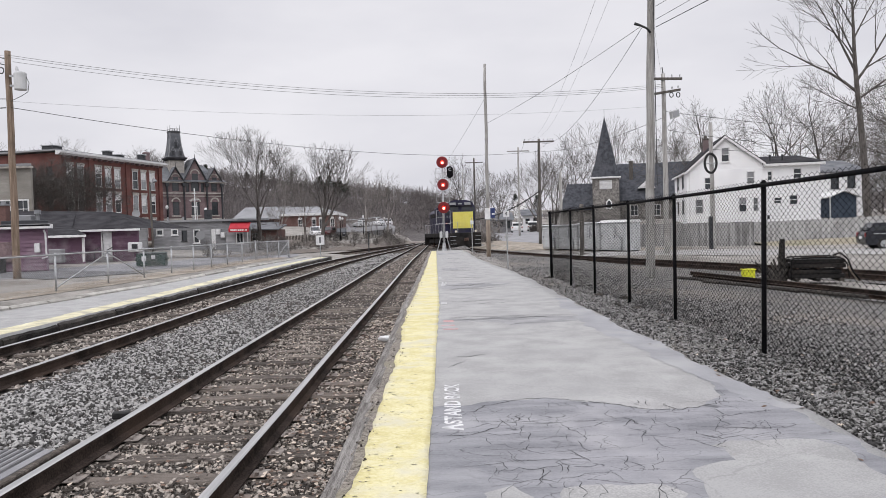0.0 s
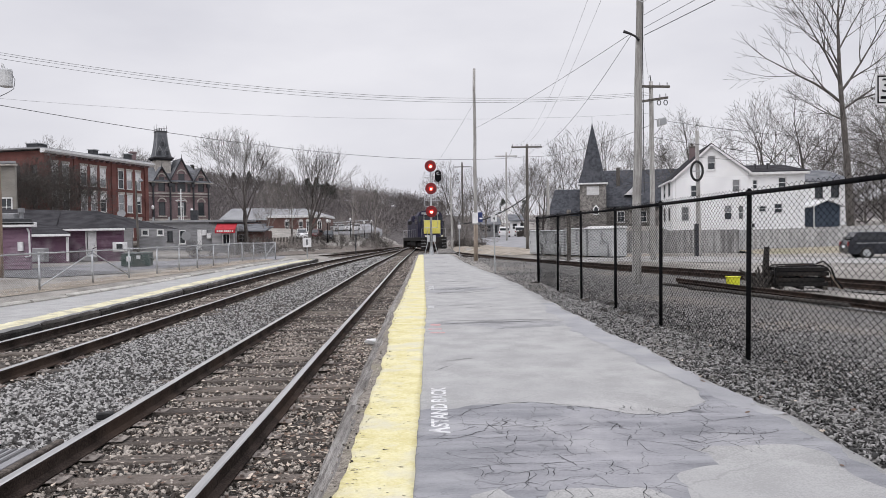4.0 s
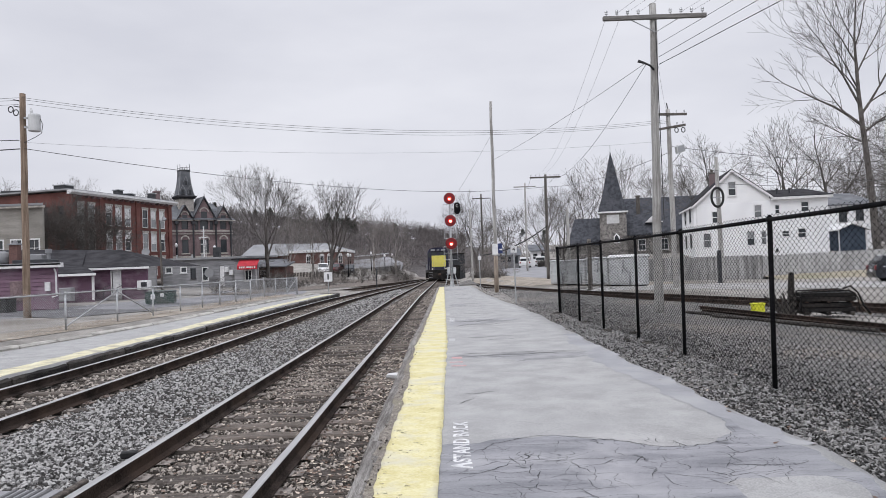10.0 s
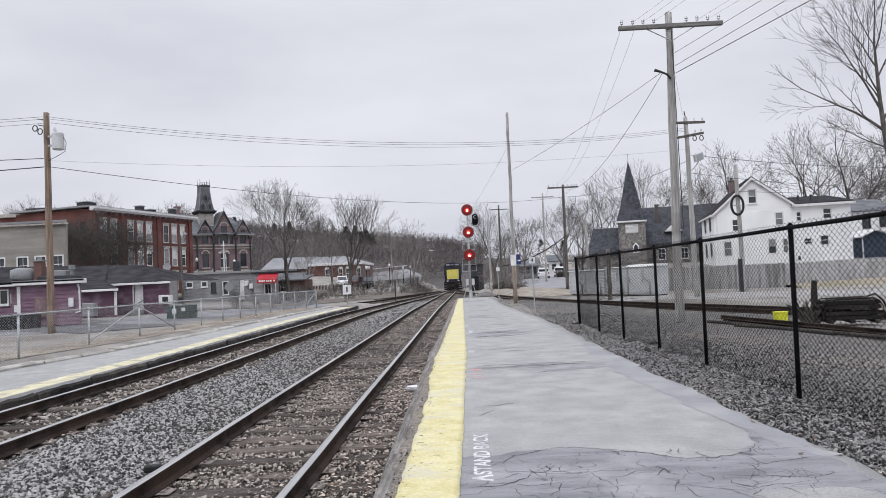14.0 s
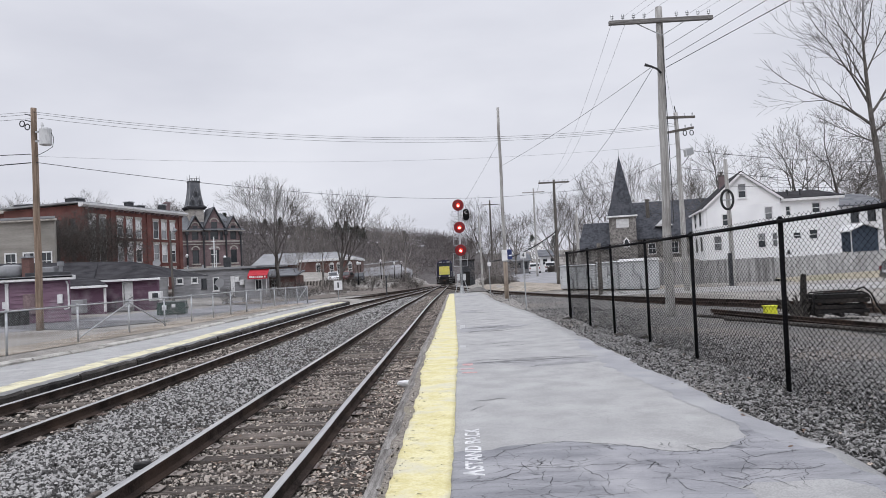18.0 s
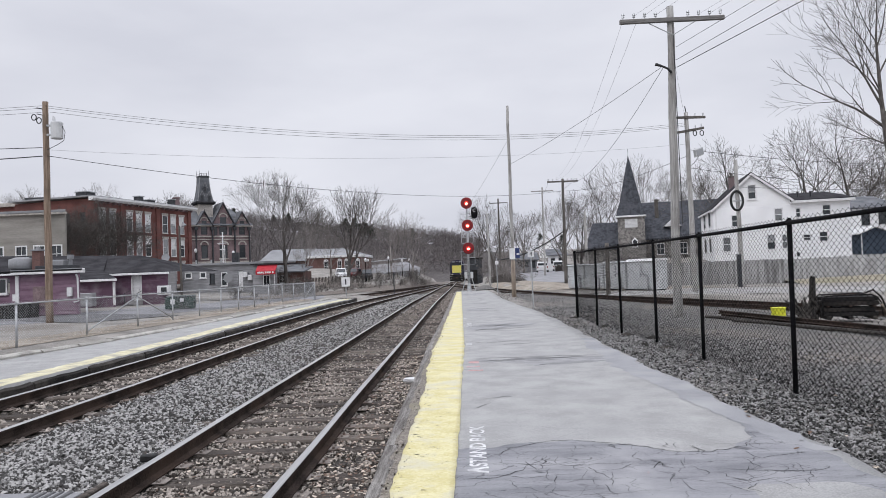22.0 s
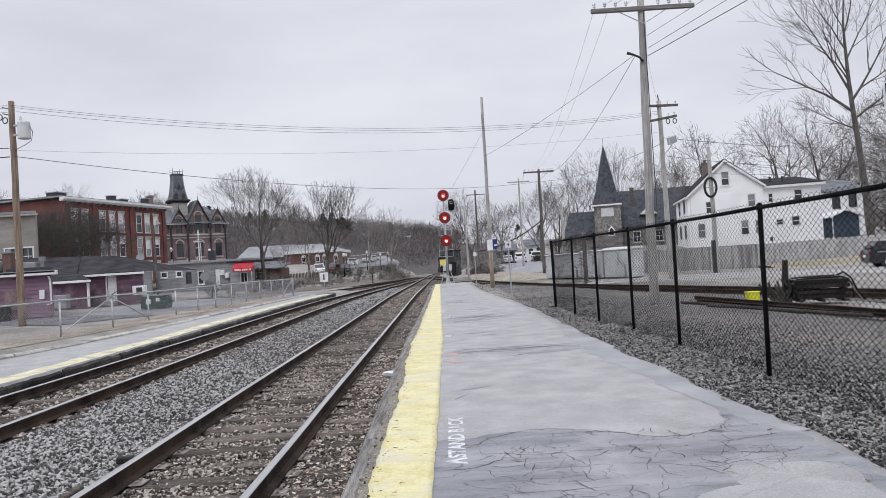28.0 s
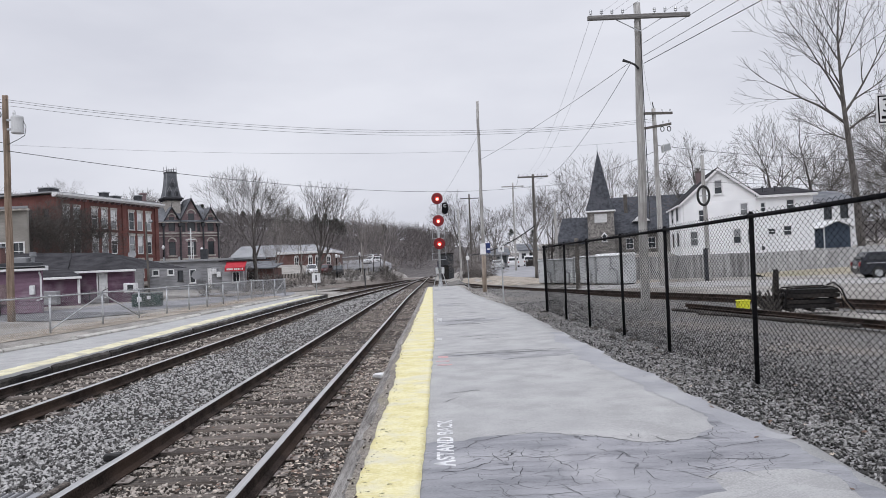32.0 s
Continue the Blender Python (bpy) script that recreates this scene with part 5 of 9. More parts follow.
for x, y, w, h in ((2, 3, 1.6, 0.8), (6, 5, 1.2, 0.6), (10.5, 2.2, 0.9, 0.9), (14, 3.5, 1.3, 0.8), (17, 2.0, 0.8, 1.0)):
    part("roof_unit", MB().box(x, y, 10.95, x + w, y + w, 10.95 + h, 0.03), "dark_paint", rb)
    part("roof_unit_lid", MB().box(x - 0.1, y - 0.1, 10.953 + h, x + w + 0.1, y + w + 0.1, 11.08 + h, 0.02), "galvanised", rb)

# low brick annex behind the beige block
an = thing("brick_annex", "flat-roofed brick annex with a white cornice", "building", Matrix.Translation((-62, 92, 1)))
part("wall", MB().box(0, 0, 0, 10, 12, 10.9), "brick", an)
part("cornice", MB().box(-0.4, -0.5, 10.9, 10.4, 12.4, 11.4, 0.04), "cream_stone", an)
part("roof_unit", MB().box(3, 2, 11.4, 6, 5, 12.3, 0.05), "dark_paint", an)

# victorian town hall
th = thing("town_hall", "ornate Victorian brick town hall with slate roofs and a tower", "building", Matrix.Translation((-46.13, 118, 1.6)) @ Matrix.Rotation(radians(36), 4, 'Z'))
TW = 10.3
bays = ((2.4, 0.45), (5.6, 0.6), (8.85, 0.45))
thh = [(x - w, x + w, 3.5, 5.6) for x, w in bays] + [(x - w, x + w, 7.5, 8.8) for x, w in bays] + [(4.15, 4.55, 7.4, 8.7), (6.65, 7.05, 7.4, 8.7)]
thh += [(x - w, x + w, 0.0, 2.1) for x, w in bays]
part("wall", wall_mesh(-6, TW, -1.5, 8.8, 0, 0.4, thh), "dark_brick", th)
part("side_wall", MB().box(TW - 0.4, 0.4, -1.5, TW, 11, 8.8), "dark_brick", th)
part("side_wall", MB().box(-6, 0.4, -1.5, -5.6, 11, 8.8), "dark_brick", th)


def pointed(x, z, w, h, y0, y1, pts=7):
    """A round-topped arch band of half width w and rise h."""
    mb = MB()
    out = [(x - w * math.cos(math.pi * k / pts), z + h * math.sin(math.pi * k / pts)) for k in range(pts + 1)]
    inn = [(x - (w - 0.2) * math.cos(math.pi * k / pts), z + (h - 0.2) * math.sin(math.pi * k / pts)) for k in range(pts + 1)]
    for k in range(pts):
        mb.prism([out[k], out[k + 1], inn[k + 1], inn[k]], "y", y0, y1)
    mb.weld = True
    return mb


for h in thh:
    w = window(th, *h, 0.02, frame="dark_paint", cross=0, lintel=None, sill=False)
    hw = (h[1] - h[0]) / 2
    if h[2] < 7:
        part("arch", pointed((h[0] + h[1]) / 2, h[3] + 0.06, hw + 0.3, 0.75, -0.14, -0.003), "cream_stone", w, "pale stone arch")
        part("sill", MB().box(h[0] - 0.25, -0.2, h[2] - 0.3, h[1] + 0.25, -0.003, h[2] - 0.08), "cream_stone", w)
for x in (1.0, 3.7, 7.5, TW - 0.25):
    part("downpipe", MB().tube([(x, -0.3, -1.5), (x, -0.3, 8.4)], 0.15, 6).box(x - 0.28, -0.55, 8.2, x + 0.28, -0.02, 8.75, 0.04), "dark_paint", th, "dark iron downpipe with a hopper")
for z, hh in ((2.62, 0.3), (7.0, 0.24), (6.55, 0.14)):
    part("string_course", MB().box(-6, -0.16, z, TW + 0.12, -0.003, z + hh), "cream_stone", th)
part("eave", MB().box(7.65, -0.5, 8.8, TW + 0.45, -0.004, 9.0, 0.04), "cream_stone", th, "pale moulded eave")
part("eave", MB().box(-6, -0.5, 8.8, 3.6, -0.004, 9.0, 0.04), "cream_stone", th, "pale moulded eave")
part("side_eave", MB().box(TW + 0.002, 0, 8.8, TW + 0.45, 11, 9.0, 0.04), "cream_stone", th)
part("roof", MB().add([(-6, -0.55, 9.0), (TW + 0.5, -0.55, 9.0), (TW + 0.5, 11.4, 9.0), (-6, 11.4, 9.0), (-6, 3.9, 12.3), (TW - 2.3, 3.9, 12.3), (TW - 2.3, 7.4, 12.3), (-6, 7.4, 12.3)],
                      [(0, 1, 5, 4), (1, 2, 6, 5), (2, 3, 7, 6), (3, 0, 4, 7), (4, 5, 6, 7)]), "slate", th, "steep grey slate roof")
for gc, gw, z0, gz1, zw, ww in ((5.6, 3.1, 9.6, 12.7, 10.3, 0.5), (2.4, 2.1, 9.3, 11.2, 9.7, 0.4), (8.85, 2.1, 9.3, 11.2, 9.7, 0.4)):
    g = part("gable", MB().prism([(gc - gw / 2, 8.8), (gc + gw / 2, 8.8), (gc + gw / 2, z0), (gc, gz1), (gc - gw / 2, z0)], "y", -0.12, 0.3), "dark_brick", th, "brick gable with an arched window")
    for s in (-1, 1):
        ex = gc + s * (gw / 2 + 0.3)
        part("gable_roof", slope(MB(), [(gc, -0.4, gz1 + 0.3), (ex, -0.4, z0 - 0.2), (ex, 4.2, z0 - 0.2), (gc, 4.2, gz1 + 0.3)], 0.15), "slate", g)
        part("bargeboard", MB().tube([(gc, -0.46, gz1 + 0.2), (ex, -0.46, z0 - 0.25)], 0.09, 5), "dark_paint", g)
    part("gable_window", MB().box(gc - ww, -0.15, 8.85, gc + ww, -0.122, zw + 0.1), "window_glass", g)
    part("gable_arch", pointed(gc, zw + 0.05, ww + 0.32, ww + 0.3, -0.25, -0.125), "cream_stone", g, "pale stone arch")
    part("gable_band", MB().box(gc - gw / 2 - 0.05, -0.2, 8.82, gc - ww - 0.1, -0.125, 9.0).box(gc + ww + 0.1, -0.2, 8.82, gc + gw / 2 + 0.05, -0.125, 9.0), "cream_stone", g)
    part("gable_finial", MB().tube([(gc, -0.42, gz1 + 0.2), (gc, -0.42, gz1 + 0.9)], [0.07, 0.03], 6), "dark_paint", g)
tw = part("tower", MB().box(2.0, 1.55, 8.9, 4.4, 3.95, 13.0), "cream_stone", th, "pale stone tower base")
cx, cy = 3.2, 2.75
part("spire_cornice", MB().box(cx - 1.5, cy - 1.5, 12.7, cx + 1.5, cy + 1.5, 12.9, 0.04).box(cx - 1.65, cy - 1.65, 12.9, cx + 1.65, cy + 1.65, 13.2, 0.05), "shingle", tw, "dark moulded cornice")
rings = [(13.2, 1.42), (13.5, 1.25), (14.2, 1.1), (15.2, 0.95), (16.3, 0.84), (17.4, 0.78)]
vs = [(cx + sx * r, cy + sy * r, z) for z, r in rings for sx, sy in ((-1, -1), (1, -1), (1, 1), (-1, 1))]
part("spire", MB().add(vs, [(k * 4 + q, k * 4 + (q + 1) % 4, k * 4 + 4 + (q + 1) % 4, k * 4 + 4 + q) for k in range(5) for q in range(4)] + [(20, 21, 22, 23)]), "slate", tw, "tall curved slate spire")
for sx, sy in ((-1, -1), (1, -1), (-1, 1), (1, 1)):
    part("hip_roll", MB().tube([(cx + sx * r, cy + sy * r, z) for z, r in rings], 0.07, 6), "pale_roof", tw)
part("spire_gallery", MB().box(cx - 0.88, cy - 0.88, 17.4, cx + 0.88, cy + 0.88, 17.65, 0.03), "dark_paint", tw)
for sx in (-0.8, -0.4, 0.0, 0.4, 0.8):
    for sy in (-0.8, 0.8):
        tall = 1.05 if abs(sx) > 0.7 else 0.55
        part("finial", MB().tube([(cx + sx, cy + sy, 17.6), (cx + sx, cy + sy, 17.6 + tall * 0.7), (cx + sx, cy + sy, 17.6 + tall)], [0.05, 0.035, 0.02], 6), "dark_paint", tw)
for sy in (-0.8, 0.8):
    part("cresting", MB().box(cx - 0.8, cy + sy - 0.02, 17.98, cx + 0.8, cy + sy + 0.02, 18.04), "dark_paint", tw)
for sx, z0, w0 in ((-0.6, 13.4, 0.36), (0.6, 13.4, 0.36), (0.0, 14.9, 0.32)):
    yy = cy - 1.45 + (z0 - 13.5) * 0.2
    dm = part("spire_dormer", MB().prism([(cx + sx - w0, z0), (cx + sx + w0, z0), (cx + sx + w0, z0 + 0.75), (cx + sx, z0 + 1.5), (cx + sx - w0, z0 + 0.75)], "y", yy, cy), "slate", tw, "pointed dormer with a pale bargeboard")
    for s in (-1, 1):
        part("bargeboard", MB().tube([(cx + sx + s * (w0 + 0.08), yy - 0.05, z0 + 0.65), (cx + sx, yy - 0.05, z0 + 1.6)], 0.04, 5), "pale_roof", dm)
    part("louvre", MB().box(cx + sx - 0.2, yy - 0.04, z0 + 0.1, cx + sx + 0.2, yy - 0.005, z0 + 0.8), "dark_paint", dm)
part("chimney", MB().box(-1.7, 2.6, 10, -0.8, 3.5, 14.0, 0.05).box(-1.8, 2.5, 13.7, -0.7, 3.6, 13.95, 0.03), "dark_brick", th)

# long low brick hall with arched windows
lh = thing("brick_hall", "long low brick hall with a white cornice and arched windows", "building", Matrix.Translation((-31.4, 139, 1.3)) @ Matrix.Scale(1.07, 4))
ah = [(x, x + 0.6, 0.9, 2.6) for x in (3.2, 5.7, 7.0, 9.0)]
part("wall", wall_mesh(0, 9.9, -1.5, 3.3, 0, 0.35, ah), "brown_brick", lh)
for h in ah:
    w = window(lh, *h, 0.02, t=0.1, cross=1)
    part("arch", MB().prism([(h[0] - 0.1 + 0.4 * (1 - math.cos(a)), h[3] + 0.12 + 0.35 * math.sin(a)) for a in np.linspace(0, math.pi, 9)], "y", -0.04, 0.0), "trim_white", w)
part("side_wall", MB().box(9.55, 0.35, -1.5, 9.9, 14, 3.3), "brown_brick", lh)
part("cornice", MB().box(-0.2, -0.35, 3.3, 10.2, 14, 3.75, 0.04), "trim_white", lh)
part("roof", MB().add([(-0.2, -0.3, 3.76), (10.2, -0.3, 3.76), (10.2, 14, 3.76), (-0.2, 14, 3.76), (-0.2, 7, 5.2), (5.5, 7, 5.2)], [(0, 1, 5, 4), (1, 2, 5), (2, 3, 4, 5), (3, 0, 4)]), "pale_roof", lh)
part("wing", MB().box(-9.5, 3, -1.5, 0, 14, 3.0), "brown_brick", lh)
part("wing_roof", MB().add([(-9.7, 2.6, 3.01), (0.1, 2.6, 3.01), (0.1, 14, 3.01), (-9.7, 14, 3.01), (-8.5, 8, 5.4), (0.1, 8, 5.4)], [(0, 1, 5, 4), (1, 2, 5), (2, 3, 4, 5), (3, 0, 4)]), "pale_roof", lh, "pale hipped roof")
part("shed_roof", slope(MB(), [(-8, -2, 1.6), (-0.5, -2, 1.6), (-0.5, 2.9, 2.4), (-8, 2.9, 2.4)]), "slate", lh)

# stone church
chh = thing("church", "rough stone church with a slate spire on its tower", "church", Matrix.Translation((20.75, 100, 0.9)) @ Matrix.Rotation(radians(-12), 4, 'Z'))
part("tower", wall_mesh(0, 3.6, -1.5, 7.0, 0, 0.4, [(0.95, 2.65, 5.55, 6.75), (1.9, 2.5, 2.9, 4.0)]), "stone_wall", chh, "rough grey stone tower")
part("tower_side", MB().box(0, 0.4, -1.5, 0.4, 3.6, 7.0).box(3.2, 0.4, -1.5, 3.6, 3.6, 7.0).box(0.4, 3.2, -1.5, 3.2, 3.6, 7.0), "stone_wall", chh)
part("eave", MB().box(-0.25, -0.25, 7.0, 3.85, 3.85, 7.22, 0.03), "trim_white", chh)
part("spire", MB().add([(-0.2, -0.2, 7.22), (3.8, -0.2, 7.22), (3.8, 3.8, 7.22), (-0.2, 3.8, 7.22), (0.35, 0.35, 8.9), (3.25, 0.35, 8.9), (3.25, 3.25, 8.9), (0.35, 3.25, 8.9), (1.8, 1.8, 15.8)],
                       [(0, 1, 5, 4), (1, 2, 6, 5), (2, 3, 7, 6), (3, 0, 4, 7), (4, 5, 8), (5, 6, 8), (6, 7, 8), (7, 4, 8)]), "church_slate", chh, "tall pointed slate spire")
part("spire_rod", MB().tube([(1.8, 1.8, 15.7), (1.8, 1.8, 16.7)], 0.035, 6), "galvanised", chh, "thin metal rod")
lv = part("louvre_window", MB().box(0.95, 0.1, 5.55, 2.65, 0.16, 6.75), "trim_white", chh, "white louvred belfry window")
for k in range(6):
    part("louvre_slat", MB().box(1.0, 0.05, 5.65 + 0.18 * k, 2.6, 0.1, 5.72 + 0.18 * k), "trim_white", lv)
aw2 = part("arched_window", MB().prism([(1.9 - 0.12, 2.8), (2.62, 2.8), (2.62, 3.7), (2.2, 4.2), (1.78, 3.7)], "y", -0.03, 0.0), "trim_white", chh)
part("pane", MB().prism([(1.95, 2.92), (2.45, 2.92), (2.45, 3.65), (2.2, 3.95), (1.95, 3.65)], "y", -0.04, -0.031), "window_glass", aw2)
part("nave_wall", wall_mesh(3.62, 16, -1.5, 4.0, 2.2, 0.4, [(x, x + 0.9, 1.8, 3.2) for x in (5.2, 8.2, 11.2)]), "stone_wall", chh)
for x in (5.2, 8.2, 11.2):
    window(chh, x, x + 0.9, 1.8, 3.2, 2.2)
part("nave_roof", slope(MB(), [(3.4, 1.8, 4.0), (16.4, 1.8, 4.0), (16.4, 7.5, 9.45), (2.6, 7.5, 9.45)], 0.2), "church_slate", chh, "dark slate nave roof")
part("nave_gable", MB().prism([(1.9, 4.0), (13.1, 4.0), (7.5, 9.3)], "x", 15.9, 16.1), "stone_wall", chh)
part("dormer", MB().prism([(6.2, 5.6), (8.6, 5.6), (7.4, 6.7)], "y", 2.6, 3.6), "trim_white", chh, "small white gabled dormer")
part("chimney", MB().box(5.2, 4.9, 5.5, 5.7, 5.4, 9.6, 0.02).box(5.12, 4.82, 9.45, 5.78, 5.48, 9.65, 0.02), "dark_pole", chh, "dark brick chimney")
part("porch_wall", MB().box(-4.2, 1.5, -1.5, -0.1, 6, 3.0), "stone_wall", chh)
part("porch_roof", slope(MB(), [(-4.5, 1.2, 2.9), (0.0, 1.2, 2.9), (0.0, 4, 6.6), (-3.6, 4, 6.6)], 0.2), "church_slate", chh)

# white clapboard house, its gable turned a little towards the tracks
wh = thing("white_house", "two-storey white clapboard house with a gabled front", "house", Matrix.Translation((25.55, 75, 0)) @ Matrix.Rotation(radians(-11), 4, 'Z'))
hh = [(3.3, 3.96, 7.66, 9.0), (5.73, 6.36, 5.3, 6.48), (1.62, 2.2, 4.9, 6.0), (0.69, 1.35, 2.4, 3.78), (4.92, 5.57, 2.47, 3.84), (6.3, 6.7, 2.5, 3.8)]
part("gable_wall", wall_mesh(0, 7.2, 0.2, 6.9, 0, 0.25, hh), "white_board", wh, "white clapboard gable wall")
part("gable_peak", wall_mesh(2.4, 4.8, 6.903, 9.05, 0.0, 0.25, [hh[0]]).prism([(0, 6.903), (2.4, 6.903), (2.4, 9.05)], "y", 0.0, 0.25).prism([(4.8, 6.903), (7.2, 6.903), (7.2, 7.35), (4.8, 9.18)], "y", 0.0, 0.25)
     .prism([(2.4, 9.053), (4.8, 9.053), (3.6, 10.12)], "y", 0.0, 0.25), "white_board", wh)
part("siding", siding_mesh(0, 7.2, 0.3, 6.9, 0, 0.16, hh), "white_board", wh)
part("corner_board", MB().box(-0.02, -0.06, 0.2, 0.12, -0.036, 6.85, 0.004), "trim_white", wh)
for k, h in enumerate(hh):
    w = window(wh, *h, 0.0, bars=1, cross=0, glass_mat="curtain_glass" if k % 2 else "window_glass", t=0.1)
    if k in (0, 1, 4):
        part("blind", MB().box(h[0] + 0.02, 0.03, (h[2] + h[3]) / 2 + 0.05, h[1] - 0.02, 0.042, h[3] - 0.02), "pale_roof", w, "half-drawn grey blind")
part("side_wall", MB().box(-0.2, 0.0, 0.2, 0.0, 10, 6.9), "white_board", wh)
for yy in (1.6, 5.6):
    for zz in (2.3, 5.0):
        w = part("side_window", MB().box(-0.27, yy, zz, -0.203, yy + 1.0, zz + 1.6, 0.01), "trim_white", wh)
        part("pane", MB().box(-0.295, yy + 0.12, zz + 0.12, -0.272, yy + 0.88, zz + 1.48), "window_glass", w)
        part("shutter", MB().box(-0.29, yy + 1.05, zz, -0.205, yy + 1.45, zz + 1.6, 0.01), "dark_paint", w)
part("roof", slope(MB(), [(3.6, -0.3, 10.36), (-0.45, -0.3, 6.72), (-0.45, 10.3, 6.72), (3.6, 10.3, 10.36)], 0.12), "shingle", wh, "dark shingle roof")
part("roof", slope(MB(), [(3.6, -0.3, 10.36), (7.45, -0.3, 7.42), (7.45, 10.3, 7.42), (3.6, 10.3, 10.36)], 0.12), "shingle", wh)
part("eave_board", MB().box(-0.5, -0.28, 6.5, -0.43, 10.25, 6.68, 0.01), "trim_white", wh, "white eave board")
for a, b in (((3.6, 10.26), (-0.45, 6.62)), ((3.6, 10.26), (7.45, 7.32))):
    part("bargeboard", MB().prism([(a[0], a[1]), (b[0], b[1]), (b[0], b[1] - 0.24), (a[0], a[1] - 0.27)], "y", -0.36, -0.302), "trim_white", wh)
wing_holes = [(7.76, 8.11, 5.59, 6.41), (10.23, 10.89, 5.7, 6.6), (8.35, 8.97, 3.22, 3.72), (9.84, 10.52, 3.07, 3.93)]
part("wing_wall", wall_mesh(7.22, 12.7, 0.2, 7.0, 0.25, 0.25, wing_holes), "white_board", wh)
part("wing_siding", siding_mesh(7.22, 12.7, 0.3, 6.95, 0.25, 0.16, wing_holes), "white_board", wh)
for h in wing_holes:
    window(wh, *h, 0.25, bars=1, cross=0, t=0.08)
part("wing_eave", MB().box(7.3, -0.25, 6.95, 13.1, 0.25, 7.22, 0.03), "trim_white", wh)
part("wing_roof", slope(MB(), [(7.35, -0.25, 7.3), (13.1, -0.25, 7.3), (12.2, 6.5, 8.5), (7.35, 6.5, 8.5)], 0.08), "shingle", wh)
for xx in (8.4, 9.6):
    vp = part("roof_vent", MB().tube([(xx, 2, 7.6), (xx, 2, 8.15)], 0.08, 8), "dark_paint", wh)
    part("vent_cap", MB().tube([(xx, 2, 8.12), (xx, 2, 8.28)], 0.12, 8), "dark_paint", vp)
part("wall_meter", MB().box(7.62, 0.1, 1.6, 7.86, 0.21, 2.0, 0.02), "dark_paint", wh)
chm = part("chimney", MB().box(2.15, 4.0, 8.3, 2.7, 4.55, 10.45, 0.02), "dark_brick", wh, "dark brick chimney")
part("chimney_cap", MB().box(2.1, 3.95, 10.4, 2.75, 4.6, 10.55, 0.02).tube([(2.42, 4.27, 10.5), (2.42, 4.27, 10.85)], 0.16, 10), "dark_pole", chm)
part("wing_side", MB().box(12.5, 0.5, 0.2, 12.7, 9, 7.0), "white_board", wh)

# second house with a blue gabled garage
h2 = thing("grey_white_house", "white house behind a dark blue gabled garage", "house", Matrix.Translation((0, 80, 0)))
h2h = [(45.19, 45.97, 5.0, 6.35), (47.12, 47.89, 5.1, 6.5)]
part("wall", wall_mesh(43.6, 49.2, 0, 6.9, 4, 0.25, h2h), "white_board", h2)
for h in h2h:
    window(h2, *h, 4, frame="dark_paint")
part("roof", slope(MB(), [(43.1, 3.5, 6.9), (49.7, 3.5, 6.9), (49.2, 9, 8.6), (43.6, 9, 8.6)]), "slate", h2)
part("garage_wall", MB().prism([(42.8, 0.5), (45.9, 0.5), (45.9, 3.85), (44.3, 4.45), (42.8, 3.85)], "y", 0, 3.9), "garage_blue", h2, "dark blue garage")
for a, b in (((44.3, 4.62), (42.5, 3.86)), ((44.3, 4.62), (46.2, 3.86))):
    part("garage_roof", slope(MB(), [(a[0], -0.4, a[1]), (b[0], -0.4, b[1]), (b[0], 3.9, b[1]), (a[0], 3.9, a[1])]), "trim_white", h2, "white-edged garage roof")

for x in (42.8, 45.78):
    part("corner_board", MB().box(x, -0.05, 0.5, x + 0.12, -0.004, 3.85), "trim_white", h2)

# houses up the street
uh = thing("street_house", "small white house with a dark roof up the street", "house", Matrix.Translation((24.0, 245, 5.6)))
part("wall", wall_mesh(0, 4, -1, 4.6, 0, 0.2, [(1.0, 1.8, 2.9, 4.0)]), "white_board", uh)
window(uh, 1.0, 1.8, 2.9, 4.0, 0)
part("gable", MB().prism([(0, 4.6), (4, 4.6), (2, 6.0)], "y", 0, 0.2), "white_board", uh)
part("roof", slope(MB(), [(2, -0.2, 6.2), (-0.3, -0.2, 4.5), (-0.3, 8, 4.5), (2, 8, 6.2)]), "slate", uh)
part("roof", slope(MB(), [(2, -0.2, 6.2), (4.3, -0.2, 4.5), (4.3, 8, 4.5), (2, 8, 6.2)]), "slate", uh)
ug = thing("street_garage", "low grey building with a dark roof behind the street", "building", Matrix.Translation((8.8, 135, 1.5)))
ugh = [(0.5, 1.1, 0.3, 1.1), (1.7, 2.3, 0.3, 1.1), (3.0, 3.6, 0.0, 1.2)]
part("wall", wall_mesh(0, 4.1, -1.5, 1.45, 0, 0.2, ugh), "grey_board", ug)
for h in ugh:
    window(ug, *h, 0, frame="dark_paint", bars=0, cross=0)
part("side_wall", MB().box(3.9, 0.2, -1.5, 4.1, 6, 1.45), "grey_board", ug)
part("roof", slope(MB(), [(-0.3, -0.4, 1.45), (4.4, -0.4, 1.45), (4.4, 4, 2.9), (-0.3, 4, 2.9)]), "slate", ug)
ub = thing("street_garage", "small white building with a grey roof beyond the parked cars", "building", Matrix.Translation((15.3, 139, 1.7)))
part("wall", wall_mesh(0, 3.6, -1.5, 2.0, 0, 0.2, [(0.5, 1.3, 0.4, 1.4), (2.0, 3.0, 0.0, 1.5)]), "white_board", ub)
for h in ((0.5, 1.3, 0.4, 1.4), (2.0, 3.0, 0.0, 1.5)):
    window(ub, *h, 0, frame="trim_white", cross=0)
part("roof", slope(MB(), [(-0.3, -0.4, 2.0), (3.9, -0.4, 2.0), (3.9, 4, 3.3), (-0.3, 4, 3.3)]), "slate", ub)

